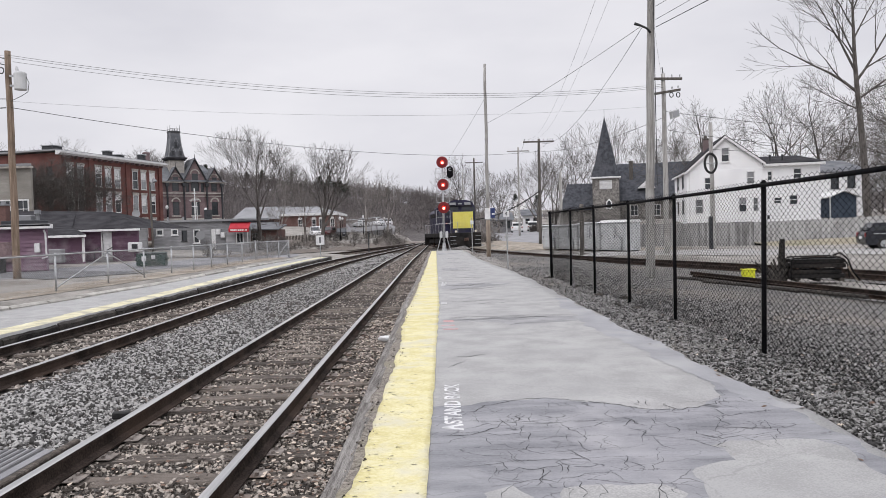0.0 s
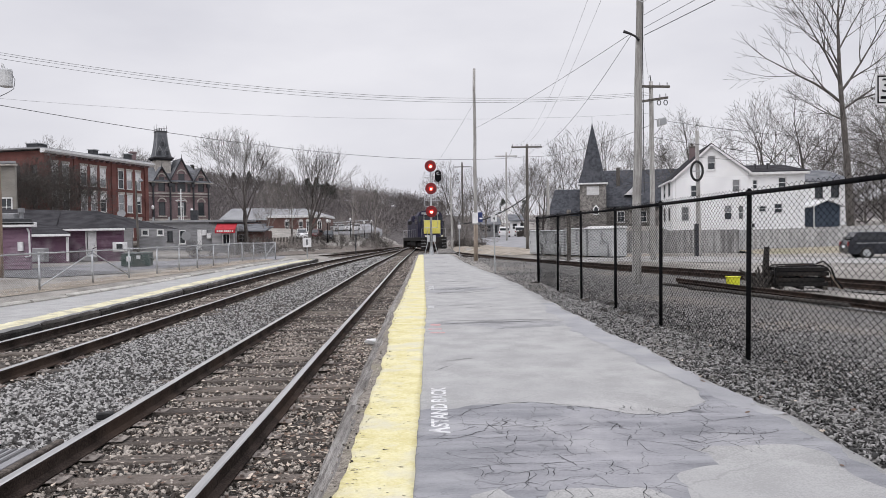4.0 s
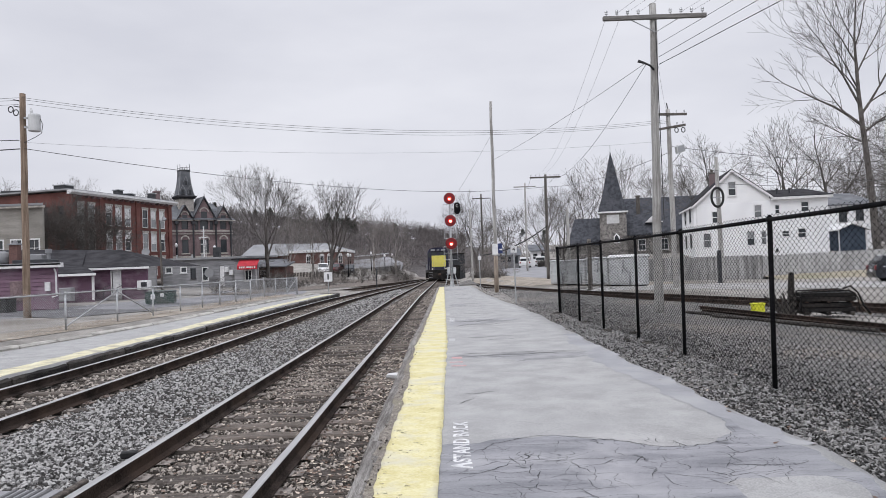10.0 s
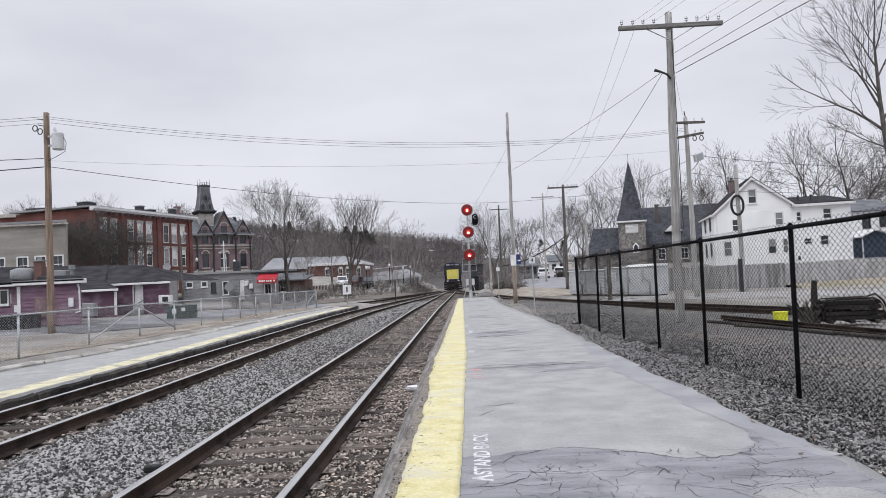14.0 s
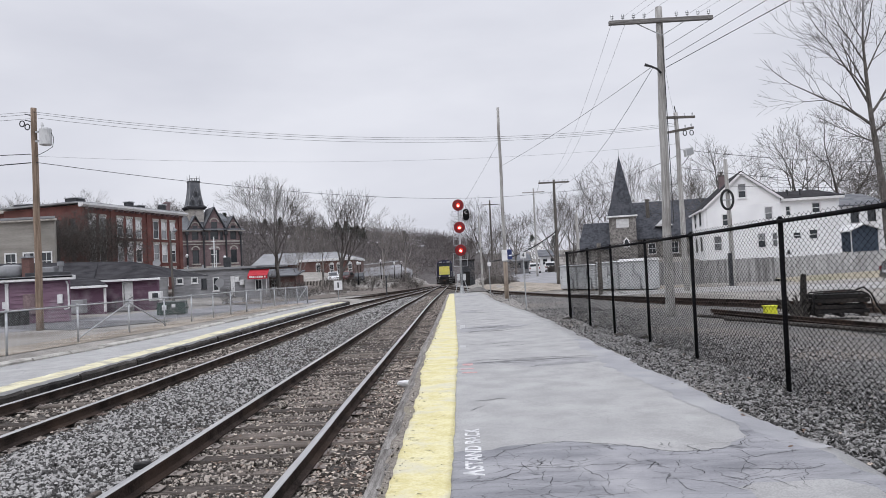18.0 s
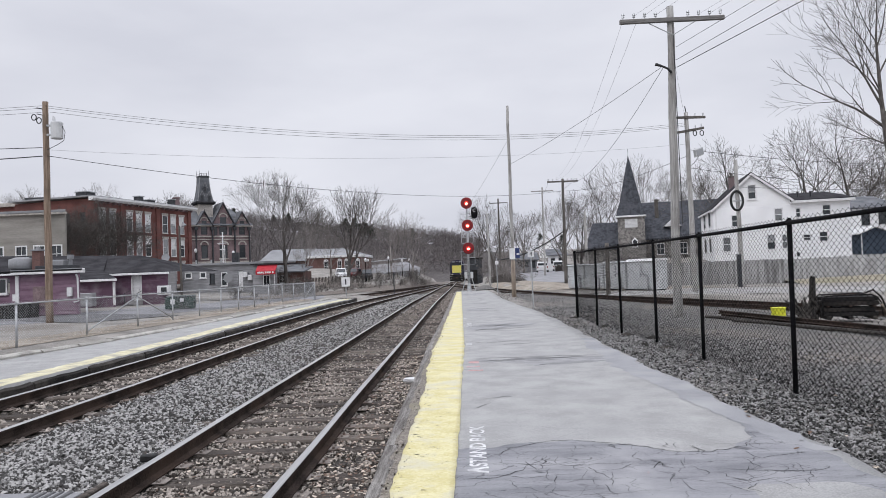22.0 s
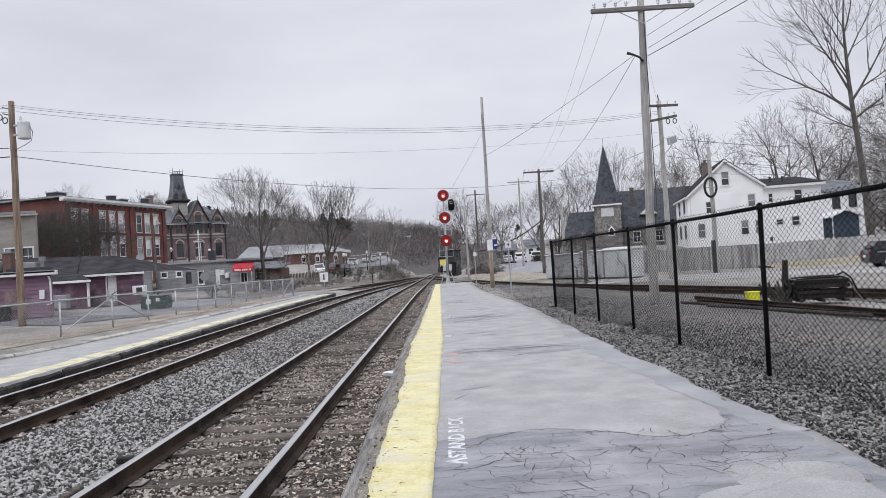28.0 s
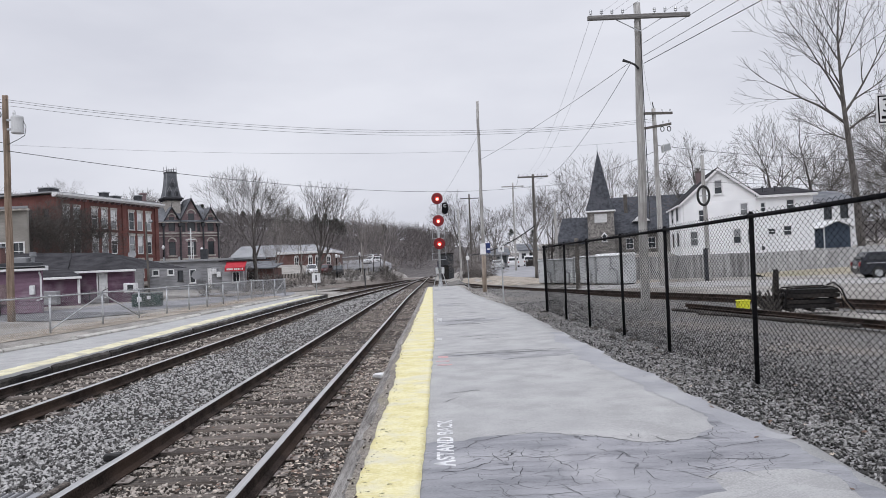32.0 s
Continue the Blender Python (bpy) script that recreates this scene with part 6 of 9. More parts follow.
# dark equipment hut beside the line behind the signal
dh = thing("equipment_hut", "tall dark equipment hut beside the line", "hut", Matrix.Translation((0.1, 112, -0.75)))
part("body", MB().box(0, 0, 0, 2.0, 3, 3.9, 0.05), "dark_paint", dh)
part("roof", MB().box(-0.15, -0.15, 3.9, 2.15, 3.15, 4.05, 0.03), "loco_black", dh)
part("door", MB().box(0.3, -0.05, 0.1, 1.2, -0.004, 2.2, 0.01), "loco_black", dh)


# ---- bare trees ----
def tubes(p0, p1, r0, r1, n):
    """Many tapered n-sided twigs at once, as arrays of corners and quads."""
    p0, p1, r0, r1 = (np.asarray(a, float) for a in (p0, p1, r0, r1))
    d = p1 - p0
    d /= np.linalg.norm(d, axis=1)[:, None] + 1e-9
    ref = np.where(np.abs(d[:, 2:3]) < 0.9, np.array([[0, 0, 1.0]]), np.array([[1.0, 0, 0]]))
    u = np.cross(d, ref)
    u /= np.linalg.norm(u, axis=1)[:, None]
    w = np.cross(d, u)
    ang = 2 * np.pi * np.arange(n) / n
    ring = u[:, None] * np.cos(ang)[None, :, None] + w[:, None] * np.sin(ang)[None, :, None]
    v = np.concatenate([p0[:, None] + ring * r0[:, None, None], p1[:, None] + ring * r1[:, None, None]], axis=1)
    k = np.arange(n)
    q = np.stack([k, (k + 1) % n, n + (k + 1) % n, n + k], axis=1)
    f = (np.arange(len(p0)) * 2 * n)[:, None, None] + q[None]
    return v.reshape(-1, 3), f.reshape(-1, 4)


def grow(seed, height, spread=0.55, fork=0.33, levels=5, twig=0.012, trunk=None, upright=0.35, kids=(3, 5), lean=(0, 0), ratio=(0.5, 0.82), first=0.36, thick=(0.5, 0.75), plan=None):
    """The limbs of one bare tree: (start, end, radii, level) lists."""
    rr = random.Random(seed)
    out = []
    r_trunk = trunk or height * 0.017

    def limb(p, d, length, r, level):
        steps = 4 if level < 2 else 3 if level < 4 else 2
        nodes = [p]
        stray = 0.055 + 0.012 * level
        for k in range(steps):
            d = (d + Vector((rr.gauss(0, stray), rr.gauss(0, stray), rr.gauss(0, stray * 0.6) + 0.09 * upright))).normalized()
            q = p + d * (length / steps)
            ra, rb = r * (1 - 0.5 * k / steps), r * (1 - 0.5 * (k + 1) / steps)
            out.append((p, q, max(ra, twig), max(rb, twig), level))
            p = q
            nodes.append((p, d, rb))
        if level >= levels:
            return
        n = rr.randint(*kids) + (1 if level == 0 else 0)
        turn = rr.uniform(0, 6.28)
        for k in range(n):
            at = nodes[1:][min(steps - 1, int(steps * (fork + (1 - fork) * (k + rr.random()) / n)))]
            turn += 2.4 + rr.gauss(0, 0.35)
            e1 = at[1].orthogonal().normalized()
            e2 = at[1].cross(e1)
            side = e1 * math.cos(turn) + e2 * math.sin(turn)
            nd = (at[1] * (1.15 - spread) + side * spread * rr.uniform(0.75, 1.15) + Vector((0, 0, upright * 0.4))).normalized()
            limb(at[0], nd, length * rr.uniform(*ratio), at[2] * rr.uniform(*thick), level + 1)
        limb(p, (d + Vector((rr.gauss(0, 0.1), rr.gauss(0, 0.1), 0.1))).normalized(), length * 0.72, r * 0.5, level + 1)

    if plan:
        p, d, n = Vector((0, 0, -0.3)), Vector((lean[0], lean[1], 1)).normalized(), 9
        stem = [p]
        for k in range(n):
            d = (d + Vector((rr.gauss(0, 0.04), rr.gauss(0, 0.04), 0.05))).normalized()
            q = p + d * (height * 0.8 / n)
            out.append((p, q, r_trunk * (1 - 0.85 * (k / n) ** 1.3), r_trunk * (1 - 0.85 * ((k + 1) / n) ** 1.3), 0))
            p = q
            stem.append(p)
        limb(p, d, height * 0.2, r_trunk * 0.2, 3)
        for hs, az, el, ln, rad in plan:
            u = hs / (height * 0.8) * n
            a, b = stem[min(n - 1, int(u))], stem[min(n, int(u) + 1)]
            at = a.lerp(b, u - int(u))
            limb(at, Vector((math.cos(radians(az)) * math.cos(radians(el)), math.sin(radians(az)) * math.cos(radians(el)), math.sin(radians(el)))), ln, rad, 2)
        return out
    limb(Vector((0, 0, -0.3)), Vector((lean[0], lean[1], 1)).normalized(), height * first, r_trunk, 0)
    top = max(s[1].z for s in out)
    k = height / top
    return [(a * k, b * k, ra, rb, lv) for a, b, ra, rb, lv in out]


def tree(label, x, y, z, seed, height, material="bark", rot=0.0, category="tree", name="bare_tree", **kw):
    t = thing(name, label, category, Matrix.Translation((x, y, z)) @ Matrix.Rotation(rot, 4, 'Z'))
    segs = grow(seed, height, **kw)
    for nm, keep, n in (("trunk", lambda lv: lv <= 1, 8), ("crown", lambda lv: lv > 1, 3)):
        s = [q for q in segs if keep(q[4])]
        if s:
            v, f = tubes([q[0] for q in s], [q[1] for q in s], [q[2] for q in s], [q[3] for q in s], n)
            part(nm, raw_mesh(nm, v, f, material, nm == "trunk"), None, t)
    return t


tree("tall bare tree with wide ascending limbs", 38.9, 66, 0.6, 11, 29, "bark", 0.0, trunk=0.36, levels=5, twig=0.012, spread=0.45, kids=(3, 4), ratio=(0.45, 0.8), fork=0.2, thick=(0.45, 0.7), lean=(-0.03, 0), upright=0.22,
     plan=[(11.0, 185, 22, 2.6, 0.10), (12.6, 178, 36, 4.6, 0.17), (13.6, 15, 52, 5.2, 0.16), (14.4, 160, 60, 4.9, 0.15), (12.0, 350, 35, 4.6, 0.14), (16.0, 200, 52, 3.6, 0.10), (17.5, 20, 58, 4.7, 0.10), (18.5, 140, 60, 4.0, 0.09), (20, 270, 55, 3.7, 0.08), (20.5, 190, 62, 3.4, 0.07), (15.5, 90, 50, 4.3, 0.1)])
for k, (x, y, h) in enumerate([(37.5, 99, 17), (44.5, 96, 18), (51, 97, 20), (49.5, 74, 18), (56, 82, 20)]):
    tree("bare grey tree behind the white house", x, y, 1.4, 40 + k, h * 1.02, "bark", k * 1.3, levels=5, twig=0.014, spread=0.55, upright=0.15, kids=(2, 3), ratio=(0.6, 0.88), fork=0.3, thick=(0.62, 0.86), trunk=0.4, first=0.28)
for k, (x, y, h) in enumerate([(53.5, 95, 13), (57.5, 101, 16), (61.5, 97, 17), (66, 103, 18), (56, 92, 7), (60.5, 90, 8), (52.5, 91, 6)]):
    tree("brownish tangled tree overgrown with creepers", x, y, 1.2, 240 + k, h, "pale_bark", k * 1.9, levels=5, twig=0.017, spread=0.62, upright=0.1, kids=(2, 4), ratio=(0.55, 0.85), fork=0.15, thick=(0.55, 0.8), trunk=0.24, first=0.22)
for k, (x, y, h) in enumerate([(23.6, 130, 17), (27, 122, 18), (32, 126, 16), (36.5, 121, 15), (41, 128, 16)]):
    tree("bare tree behind the church", x, y, 1.8, 60 + k, h, "pale_bark" if k % 2 else "bark", k * 2.1, levels=5, twig=0.015, spread=0.52, upright=0.2, kids=(2, 3), ratio=(0.6, 0.88), fork=0.3, thick=(0.6, 0.85), trunk=0.32, first=0.3)
for k, (x, y, h) in enumerate([(4.2, 118, 13.4), (9.9, 130, 13.2), (14.7, 112, 12.6), (19.8, 127, 14.5), (7.4, 150, 11.5), (24.5, 160, 14), (1.6, 160, 11)]):
    tree("bare tree beside the street", x, y, 0.4, 80 + k, h, "pale_bark" if k % 3 else "bark", k * 1.7, levels=5, twig=0.014, spread=0.5, upright=0.2, kids=(2, 3), ratio=(0.55, 0.88), fork=0.3, thick=(0.6, 0.85), trunk=0.26)
tree("bare spreading tree with a pale forked trunk", -19.6, 77, 0.1, 101, 13.1, "bark", 0.3, trunk=0.27, levels=6, twig=0.008, spread=0.5, kids=(2, 3), ratio=(0.6, 0.92), fork=0.25, first=0.3, thick=(0.62, 0.88))
tree("bare tree with a full fan-shaped crown", -15.2, 90, 0.2, 104, 12.9, "bark", 1.3, trunk=0.3, levels=5, twig=0.012, spread=0.45, kids=(2, 3), ratio=(0.6, 0.92), fork=0.25, first=0.26, thick=(0.62, 0.88))
tree("bare tree beside the brick hall", -17.8, 92, 0.4, 105, 9.0, "grey_twigs", 2.3, levels=5, twig=0.009, kids=(2, 3))
tree("bare tree beside the brick hall", -22.3, 98, 0.6, 106, 8.0, "grey_twigs", 0.9, levels=5, twig=0.009, kids=(2, 3))
tree("slim bare tree beside the ramp", -9.4, 122, 0.6, 107, 11.5, "grey_twigs", 0.2, levels=5, twig=0.01, kids=(2, 3))
tree("slim bare tree beside the ramp", -13.5, 126, 0.9, 108, 12, "grey_twigs", 1.2, levels=5, twig=0.01, kids=(2, 3))
for k, (x, y, h) in enumerate([(-40.2, 77, 10.4), (-42.4, 76, 10.3), (-38.9, 78, 9.4), (-44.2, 80, 10.4), (-41.2, 73, 8.6)]):
    tree("dense twiggy tree before the red brick building", x, y, 0.4, 120 + k, h, "bark", k * 1.1, levels=6, twig=0.011, spread=0.62, upright=0.25, kids=(2, 3), ratio=(0.6, 0.9), thick=(0.55, 0.8), first=0.26)
for k, (x, y, h) in enumerate([(-78, 128, 19), (-70, 135, 20), (-61, 140, 18), (-55, 138, 17), (-33, 150, 15)]):
    tree("bare tree showing above the roofs", x, y, 1.5, 140 + k, h, "pale_bark", k, levels=6, twig=0.014, spread=0.5, kids=(2, 3), ratio=(0.6, 0.9), thick=(0.5, 0.75))
for k, (x, y, h) in enumerate([(4.6, 84, 1.4), (4.9, 80, 1.1), (3.9, 90, 1.6), (-15.2, 68, 1.7), (-13.2, 76, 1.9), (-17.2, 72, 1.8), (-11.5, 92, 2.2), (-8.3, 112, 2.6), (-9.5, 120, 2.8)]):
    tree("tangled leafless shrub beside the track", x, y, -0.35, 160 + k, h, "bark" if k % 2 else "pale_bark", k * 0.9, category="shrub", name="bare_shrub", levels=3, twig=0.016, spread=0.75, fork=0.1, kids=(4, 6), trunk=0.05)


# ---- wooded hill ----
def ridge(x):
    return float(np.interp(x, [-320, -200, -138, -112, -90, -62, -37, -22, -6, 10, 40, 90, 160, 300], [33.5, 32.5, 30, 26.5, 23.5, 19.5, 16.5, 14.5, 12.5, 9, 6.5, 6.5, 10, 17]))


def hill_z(x, y):
    t = smooth_step(175, 370, y)
    return -2.0 + (ridge(x) + 3.0) * t * (1 + 0.06 * noise.noise(Vector((x * 0.02, y * 0.02, 0)))) - 3 * smooth_step(370, 520, y)


hx = np.arange(-340, 321, 12.0)
hy = np.arange(172, 540, 12.0)
hv = [(x, y, hill_z(x, y)) for y in hy for x in hx]
hn = len(hx)
hf = [(j * hn + i, j * hn + i + 1, j * hn + hn + i + 1, j * hn + hn + i) for j in range(len(hy) - 1) for i in range(hn - 1)]
tagged(part("hillside", raw_mesh("hillside", hv, hf, "hill_floor", True), None), "brown leaf-covered hillside behind the town", "hill", kind="structure")


def forest(name, label, spots, seeds, material, n=3, levels=4, twig=0.07, tall=11, kids=(2, 3)):
    kinds = []
    for s in seeds:
        g = grow(s, 1.0 * tall, levels=levels, twig=twig, spread=0.72, upright=0.12, kids=kids, trunk=0.15, fork=0.05, first=0.3, ratio=(0.6, 0.95))
        kinds.append(tubes([q[0] for q in g], [q[1] for q in g], [q[2] for q in g], [q[3] for q in g], n))
    vs, fs, o = [], [], 0
    for k, (x, y, z, sc, a) in enumerate(spots):
        v, f = kinds[k % len(kinds)]
        c, s = math.cos(a), math.sin(a)
        w = v @ np.array([[c, s, 0], [-s, c, 0], [0, 0, 1]]) * sc + np.array([x, y, z])
        vs.append(w)
        fs.append(f + o)
        o += len(v)
    ob = part(name, raw_mesh(name, np.concatenate(vs), np.concatenate(fs), material), None)
    return tagged(ob, label, "woodland", kind="stuff")


rr = random.Random(5)
spots = []
while len(spots) < 1150:
    y = 205 + 175 * rr.random() ** 0.8
    x = rr.uniform(-0.47, 0.03) * y - 3 if rr.random() < 0.92 else rr.uniform(0.03, 0.45) * y
    if abs(x - 1.5) < 7 and y < 245:
        continue
    spots.append((x, y, hill_z(x, y) - 0.3, rr.uniform(0.6, 0.95), rr.uniform(0, 6.28)))
forest("woodland", "dense leafless grey-brown woodland on the hill", spots, (301, 302, 303, 304, 305, 306), "far_twigs", levels=2, twig=0.07, kids=(3, 4))
spots = []
while len(spots) < 80:
    y = rr.uniform(135, 178)
    x = rr.choice((rr.uniform(-30, -9), rr.uniform(-90, -55)))
    spots.append((x, y, 0.2, rr.uniform(0.3, 0.6), rr.uniform(0, 6.28)))
forest("thicket", "bare grey-brown thicket at the foot of the hill", spots, (311, 312, 313), "grey_twigs", levels=3, twig=0.03, kids=(2, 4))


def pine(x, y, z, h, seed):
    t = thing("pine_tree", "dark green pine standing out of the bare woodland", "tree", Matrix.Translation((x, y, z)))
    part("trunk", MB().tube([(0, 0, -0.5), (0, 0, h)], [0.25, 0.05], 6), "bark", t)
    r2 = random.Random(seed)
    vs, fs = [], []
    for k in range(700):
        u = r2.random()
        zz = h * (0.35 + 0.65 * u)
        rad = (0.28 * h * (1 - u ** 1.6) + 0.3) * (0.75 + 0.4 * noise.noise(Vector((zz * 0.9, seed, 0))))
        a, q = r2.uniform(0, 6.28), r2.uniform(0.3, 1.0) * rad
        c = Vector((q * math.cos(a), q * math.sin(a), zz))
        e = [Vector((r2.gauss(0, 0.4), r2.gauss(0, 0.4), r2.gauss(0, 0.16))) for _ in range(3)]
        o = len(vs)
        vs += [tuple(c + d) for d in e]
        fs.append((o, o + 1, o + 2))
    part("crown", raw_mesh("crown", vs, fs, "pine"), None, t)


for k in range(16):
    y = rr.uniform(300, 372)
    x = rr.choice((rr.uniform(-0.36, -0.24), rr.uniform(-0.17, -0.12), rr.uniform(-0.4, 0.2))) * y
    pine(x, y, hill_z(x, y) - 0.3, rr.uniform(7.5, 10.5), 500 + k)


# ---- overhead wires ----
def wire(name, label, a, b, sag, r=0.012, n=24):
    a, b = Vector(a), Vector(b)
    pts = [a.lerp(b, k / n) - Vector((0, 0, 4 * sag * (k / n) * (1 - k / n))) for k in range(n + 1)]
    ob = part(name, MB().tube(pts, r, 5, False), "dark_wire", None)
    return tagged(ob, label, "overhead wire", "overhead wires")


for k, (za, zb) in enumerate(((8.82, 9.42), (8.72, 9.32), (8.55, 9.24))):
    wire("overhead_wire", "thin dark power line crossing high over the tracks", (-17.05 + 0.1 * k, 28.7, za), (12.2, 39.7, zb - 0.35), 0.95, 0.007)
    wire("overhead_wire", "thin dark power line leaving the brown pole", (-17.2, 28.7, za), (-42, 20, za + 0.3), 0.8, 0.007)
wire("overhead_wire", "thin dark telephone line crossing over the tracks", (-17.0, 28.7, 7.0), (12.2, 39.7, 7.9), 0.55, 0.004)
wire("overhead_cable", "black telephone cable crossing over the tracks", (-17.0, 28.7, 6.75), (9.35, 69.4, 8.7), 1.0, 0.013)
wire("overhead_cable", "black telephone cable leaving the brown pole", (-17.2, 28.7, 6.75), (-42, 18, 6.9), 0.8, 0.022)
wire("overhead_cable", "black telephone cable leaving the brown pole", (-17.2, 28.7, 7.1), (-42, 18, 7.6), 0.6, 0.016)
for za, xb, yb, zb, rr2 in ((7.47, 7.01, 16.51, 7.5, 0.006), (7.11, 7.12, 15.75, 7.2, 0.007), (6.9, 7.4, 15.26, 7.0, 0.010)):
    run = Vector((xb - 6.03, yb - 20.2, zb - za)) * 7.0
    wire("overhead_wire", "black service line running from the yard pole over the platform", (6.03, 20.2, za), (6.03 + run.x, 20.2 + run.y, za + 0.25), 0.0, rr2)
for sx, zz, rr2 in ((-1.35, 8.42, 0.003), (-1.0, 8.42, 0.003), (-0.6, 8.42, 0.003), (0.95, 8.42, 0.003), (1.3, 8.42, 0.003)):
    wire("overhead_wire", "dark line running from the crossarm over the platform", (5.95 + sx * 0.8, 20.2, zz - 0.05), (5.95 + sx * 0.8 + 8.4, -19.5, zz + 0.2), 0.5, rr2)
wire("overhead_wire", "thin line between the yard pole and the notice pole", (5.65, 20.2, 6.95), (2.33, 37.4, 6.85), 0.12, 0.007)
wire("overhead_wire", "thin line from the yard pole towards the street", (5.65, 20.2, 6.9), (9.35, 69.4, 9.6), 1.2, 0.008)
wire("overhead_wire", "thin line from the yard pole towards the street", (5.0, 20.2, 8.3), (9.0, 69.4, 9.95), 1.1, 0.004)
wire("overhead_wire", "thin line from the yard pole towards the street", (4.6, 20.2, 8.3), (8.5, 69.4, 9.95), 1.1, 0.004)
wire("overhead_wire", "thin line from the yard pole to the lamp pole", (5.9, 20.3, 8.2), (12.2, 39.8, 9.5), 0.4, 0.004)
wire("overhead_wire", "thin line running along the street", (9.35, 69.4, 8.7), (12.3, 39.8, 7.3), 0.5, 0.014)
wire("overhead_wire", "thin line running along the street", (12.3, 39.8, 7.6), (45, 52, 8.2), 0.9, 0.014)
wire("overhead_wire", "thin line running along the street", (12.3, 39.8, 6.6), (45, 60, 7.8), 0.9, 0.014)
wire("overhead_wire", "thin line running along the street", (16.5, 44.3, 5.9), (50, 58, 7.2), 0.6, 0.012)
wire("overhead_wire", "thin line running along the street", (8.0, 69.3, 9.9), (10.1, 96, 11.6), 0.6, 0.012)
wire("overhead_wire", "thin line running along the street", (10.5, 69.3, 9.9), (11.3, 96, 11.6), 0.6, 0.012)
wire("overhead_cable", "thick black cable bundle sagging behind the platform end", (9.3, 69.3, 4.9), (3.4, 74, 2.4), 0.5, 0.06)
wire("overhead_cable", "thick black cable bundle sagging behind the platform end", (3.4, 74, 2.4), (2.45, 84, 4.2), 0.5, 0.05)
wire("overhead_wire", "stay wire from the slender pole to the ground", (2.32, 37.4, 8.2), (0.2, 49.4, 5.9), 0.1, 0.006)


# ---- streets and yards ----
def ribbon(name, path, width, lift, material, label, category, step=2.0):
    pts = spline(path, step)
    vs, fs, n = [], [], 7
    for i in range(len(pts)):
        p, d, r = frame_at(pts, i)
        for k in range(n):
            u = (k / (n - 1) - 0.5) * width
            x, y = p.x + r.x * u, p.y + r.y * u
            vs.append((x, y, ground_z(x, y) + lift))
    for i in range(len(pts) - 1):
        for k in range(n - 1):
            a = i * n + k
            fs.append((a, a + 1, a + n + 1, a + n))
    return tagged(part(name, raw_mesh(name, vs, fs, material), None), label, category, kind="structure")


ribbon("road", [(60, 46), (38, 49), (24, 56), (15.5, 68), (11.2, 84), (10.8, 105), (13, 135), (17, 170)], 8.5, 0.035, "road", "pale grey asphalt street curving uphill", "road")
ribbon("street_verge", [(14, 46.8), (9.0, 56), (6.2, 70), (5.2, 84), (5.6, 100)], 6.2, 0.03, "tan_earth", "strip of dry tan grass and dirt beside the street", "verge")
bank_v = [(x, y, ground_z(x, y) - 0.02 + (0.22 + 0.03 * (x - 22)) * smooth_step(47.6, 51.2, y) + 0.05 * noise.noise(Vector((x * 0.6, y * 0.9, 2)))) for y in np.arange(47.4, 51.7, 0.35) for x in np.arange(22.0, 47.0, 0.8)]
bank_n = len(np.arange(22.0, 47.0, 0.8))
bank_f = [(j * bank_n + i, j * bank_n + i + 1, j * bank_n + bank_n + i + 1, j * bank_n + bank_n + i) for j in range(len(bank_v) // bank_n - 1) for i in range(bank_n - 1)]
tagged(part("bank", raw_mesh("bank", bank_v, bank_f, "dry_grass", True), None), "dry yellow-green grass bank below the yard wall", "verge", kind="structure")
ribbon("car_park", [(-40, 24), (-26, 29), (-19, 33), (-15.6, 42), (-15.5, 56), (-19, 70)], 8.0, 0.012, "old_asphalt", "patchy grey asphalt car park behind the fence", "car park")
ribbon("gravel_lot", [(9.5, 46.5), (14, 41), (20, 37), (30, 33), (42, 30)], 8.0, 0.022, "pale_gravel", "pale grey gravel lot between the branch line and the street", "lot")
kb = thing("kerb_opposite", "pale crumbling concrete kerb behind the opposite platform", "kerb", kind="structure")
kp = spline([(-10.95, -2), (-10.95, 10), (-10.85, 16), (-10.45, 18.8), (-9.98, 23.6), (-9.75, 29), (-9.5, 38), (-9.2, 47)], 1.5)
rk = random.Random(17)
for i in range(len(kp) - 1):
    p, d, r = frame_at(kp, i)
    L = (kp[i + 1] - p).length
    b = part("kerb_stone", MB().prism([(-0.16, -0.3), (-0.15, 0.03), (-0.09, 0.075), (0.1, 0.07), (0.15, 0.02), (0.16, -0.3)], "x", 0.012, L - 0.012), "old_concrete", kb)
    b.matrix_local = Matrix.Translation((p.x, p.y, max(left_top(p.y), ground_z(p.x, p.y) + 0.02) + rk.uniform(-0.02, 0.02))) @ Matrix.Rotation(math.atan2(d.y, d.x) + rk.gauss(0, 0.012), 4, 'Z') @ Matrix.Rotation(rk.gauss(0, 0.03), 4, 'X')
ribbon("dry_verge", [(kerb_x(y) - 1.7, y) for y in (6, 14, 18, 22, 26, 30, 38, 46)], 1.9, 0.014, "tan_earth", "strip of dry tan grass and grit behind the kerb", "verge", 0.8)
ribbon("tar_patch", [(-20.8, 34.0), (-17.4, 31.9), (-13.9, 29.4)], 4.4, 0.026, "tar", "dark patch of newer asphalt in the car park", "asphalt patch", 0.8)

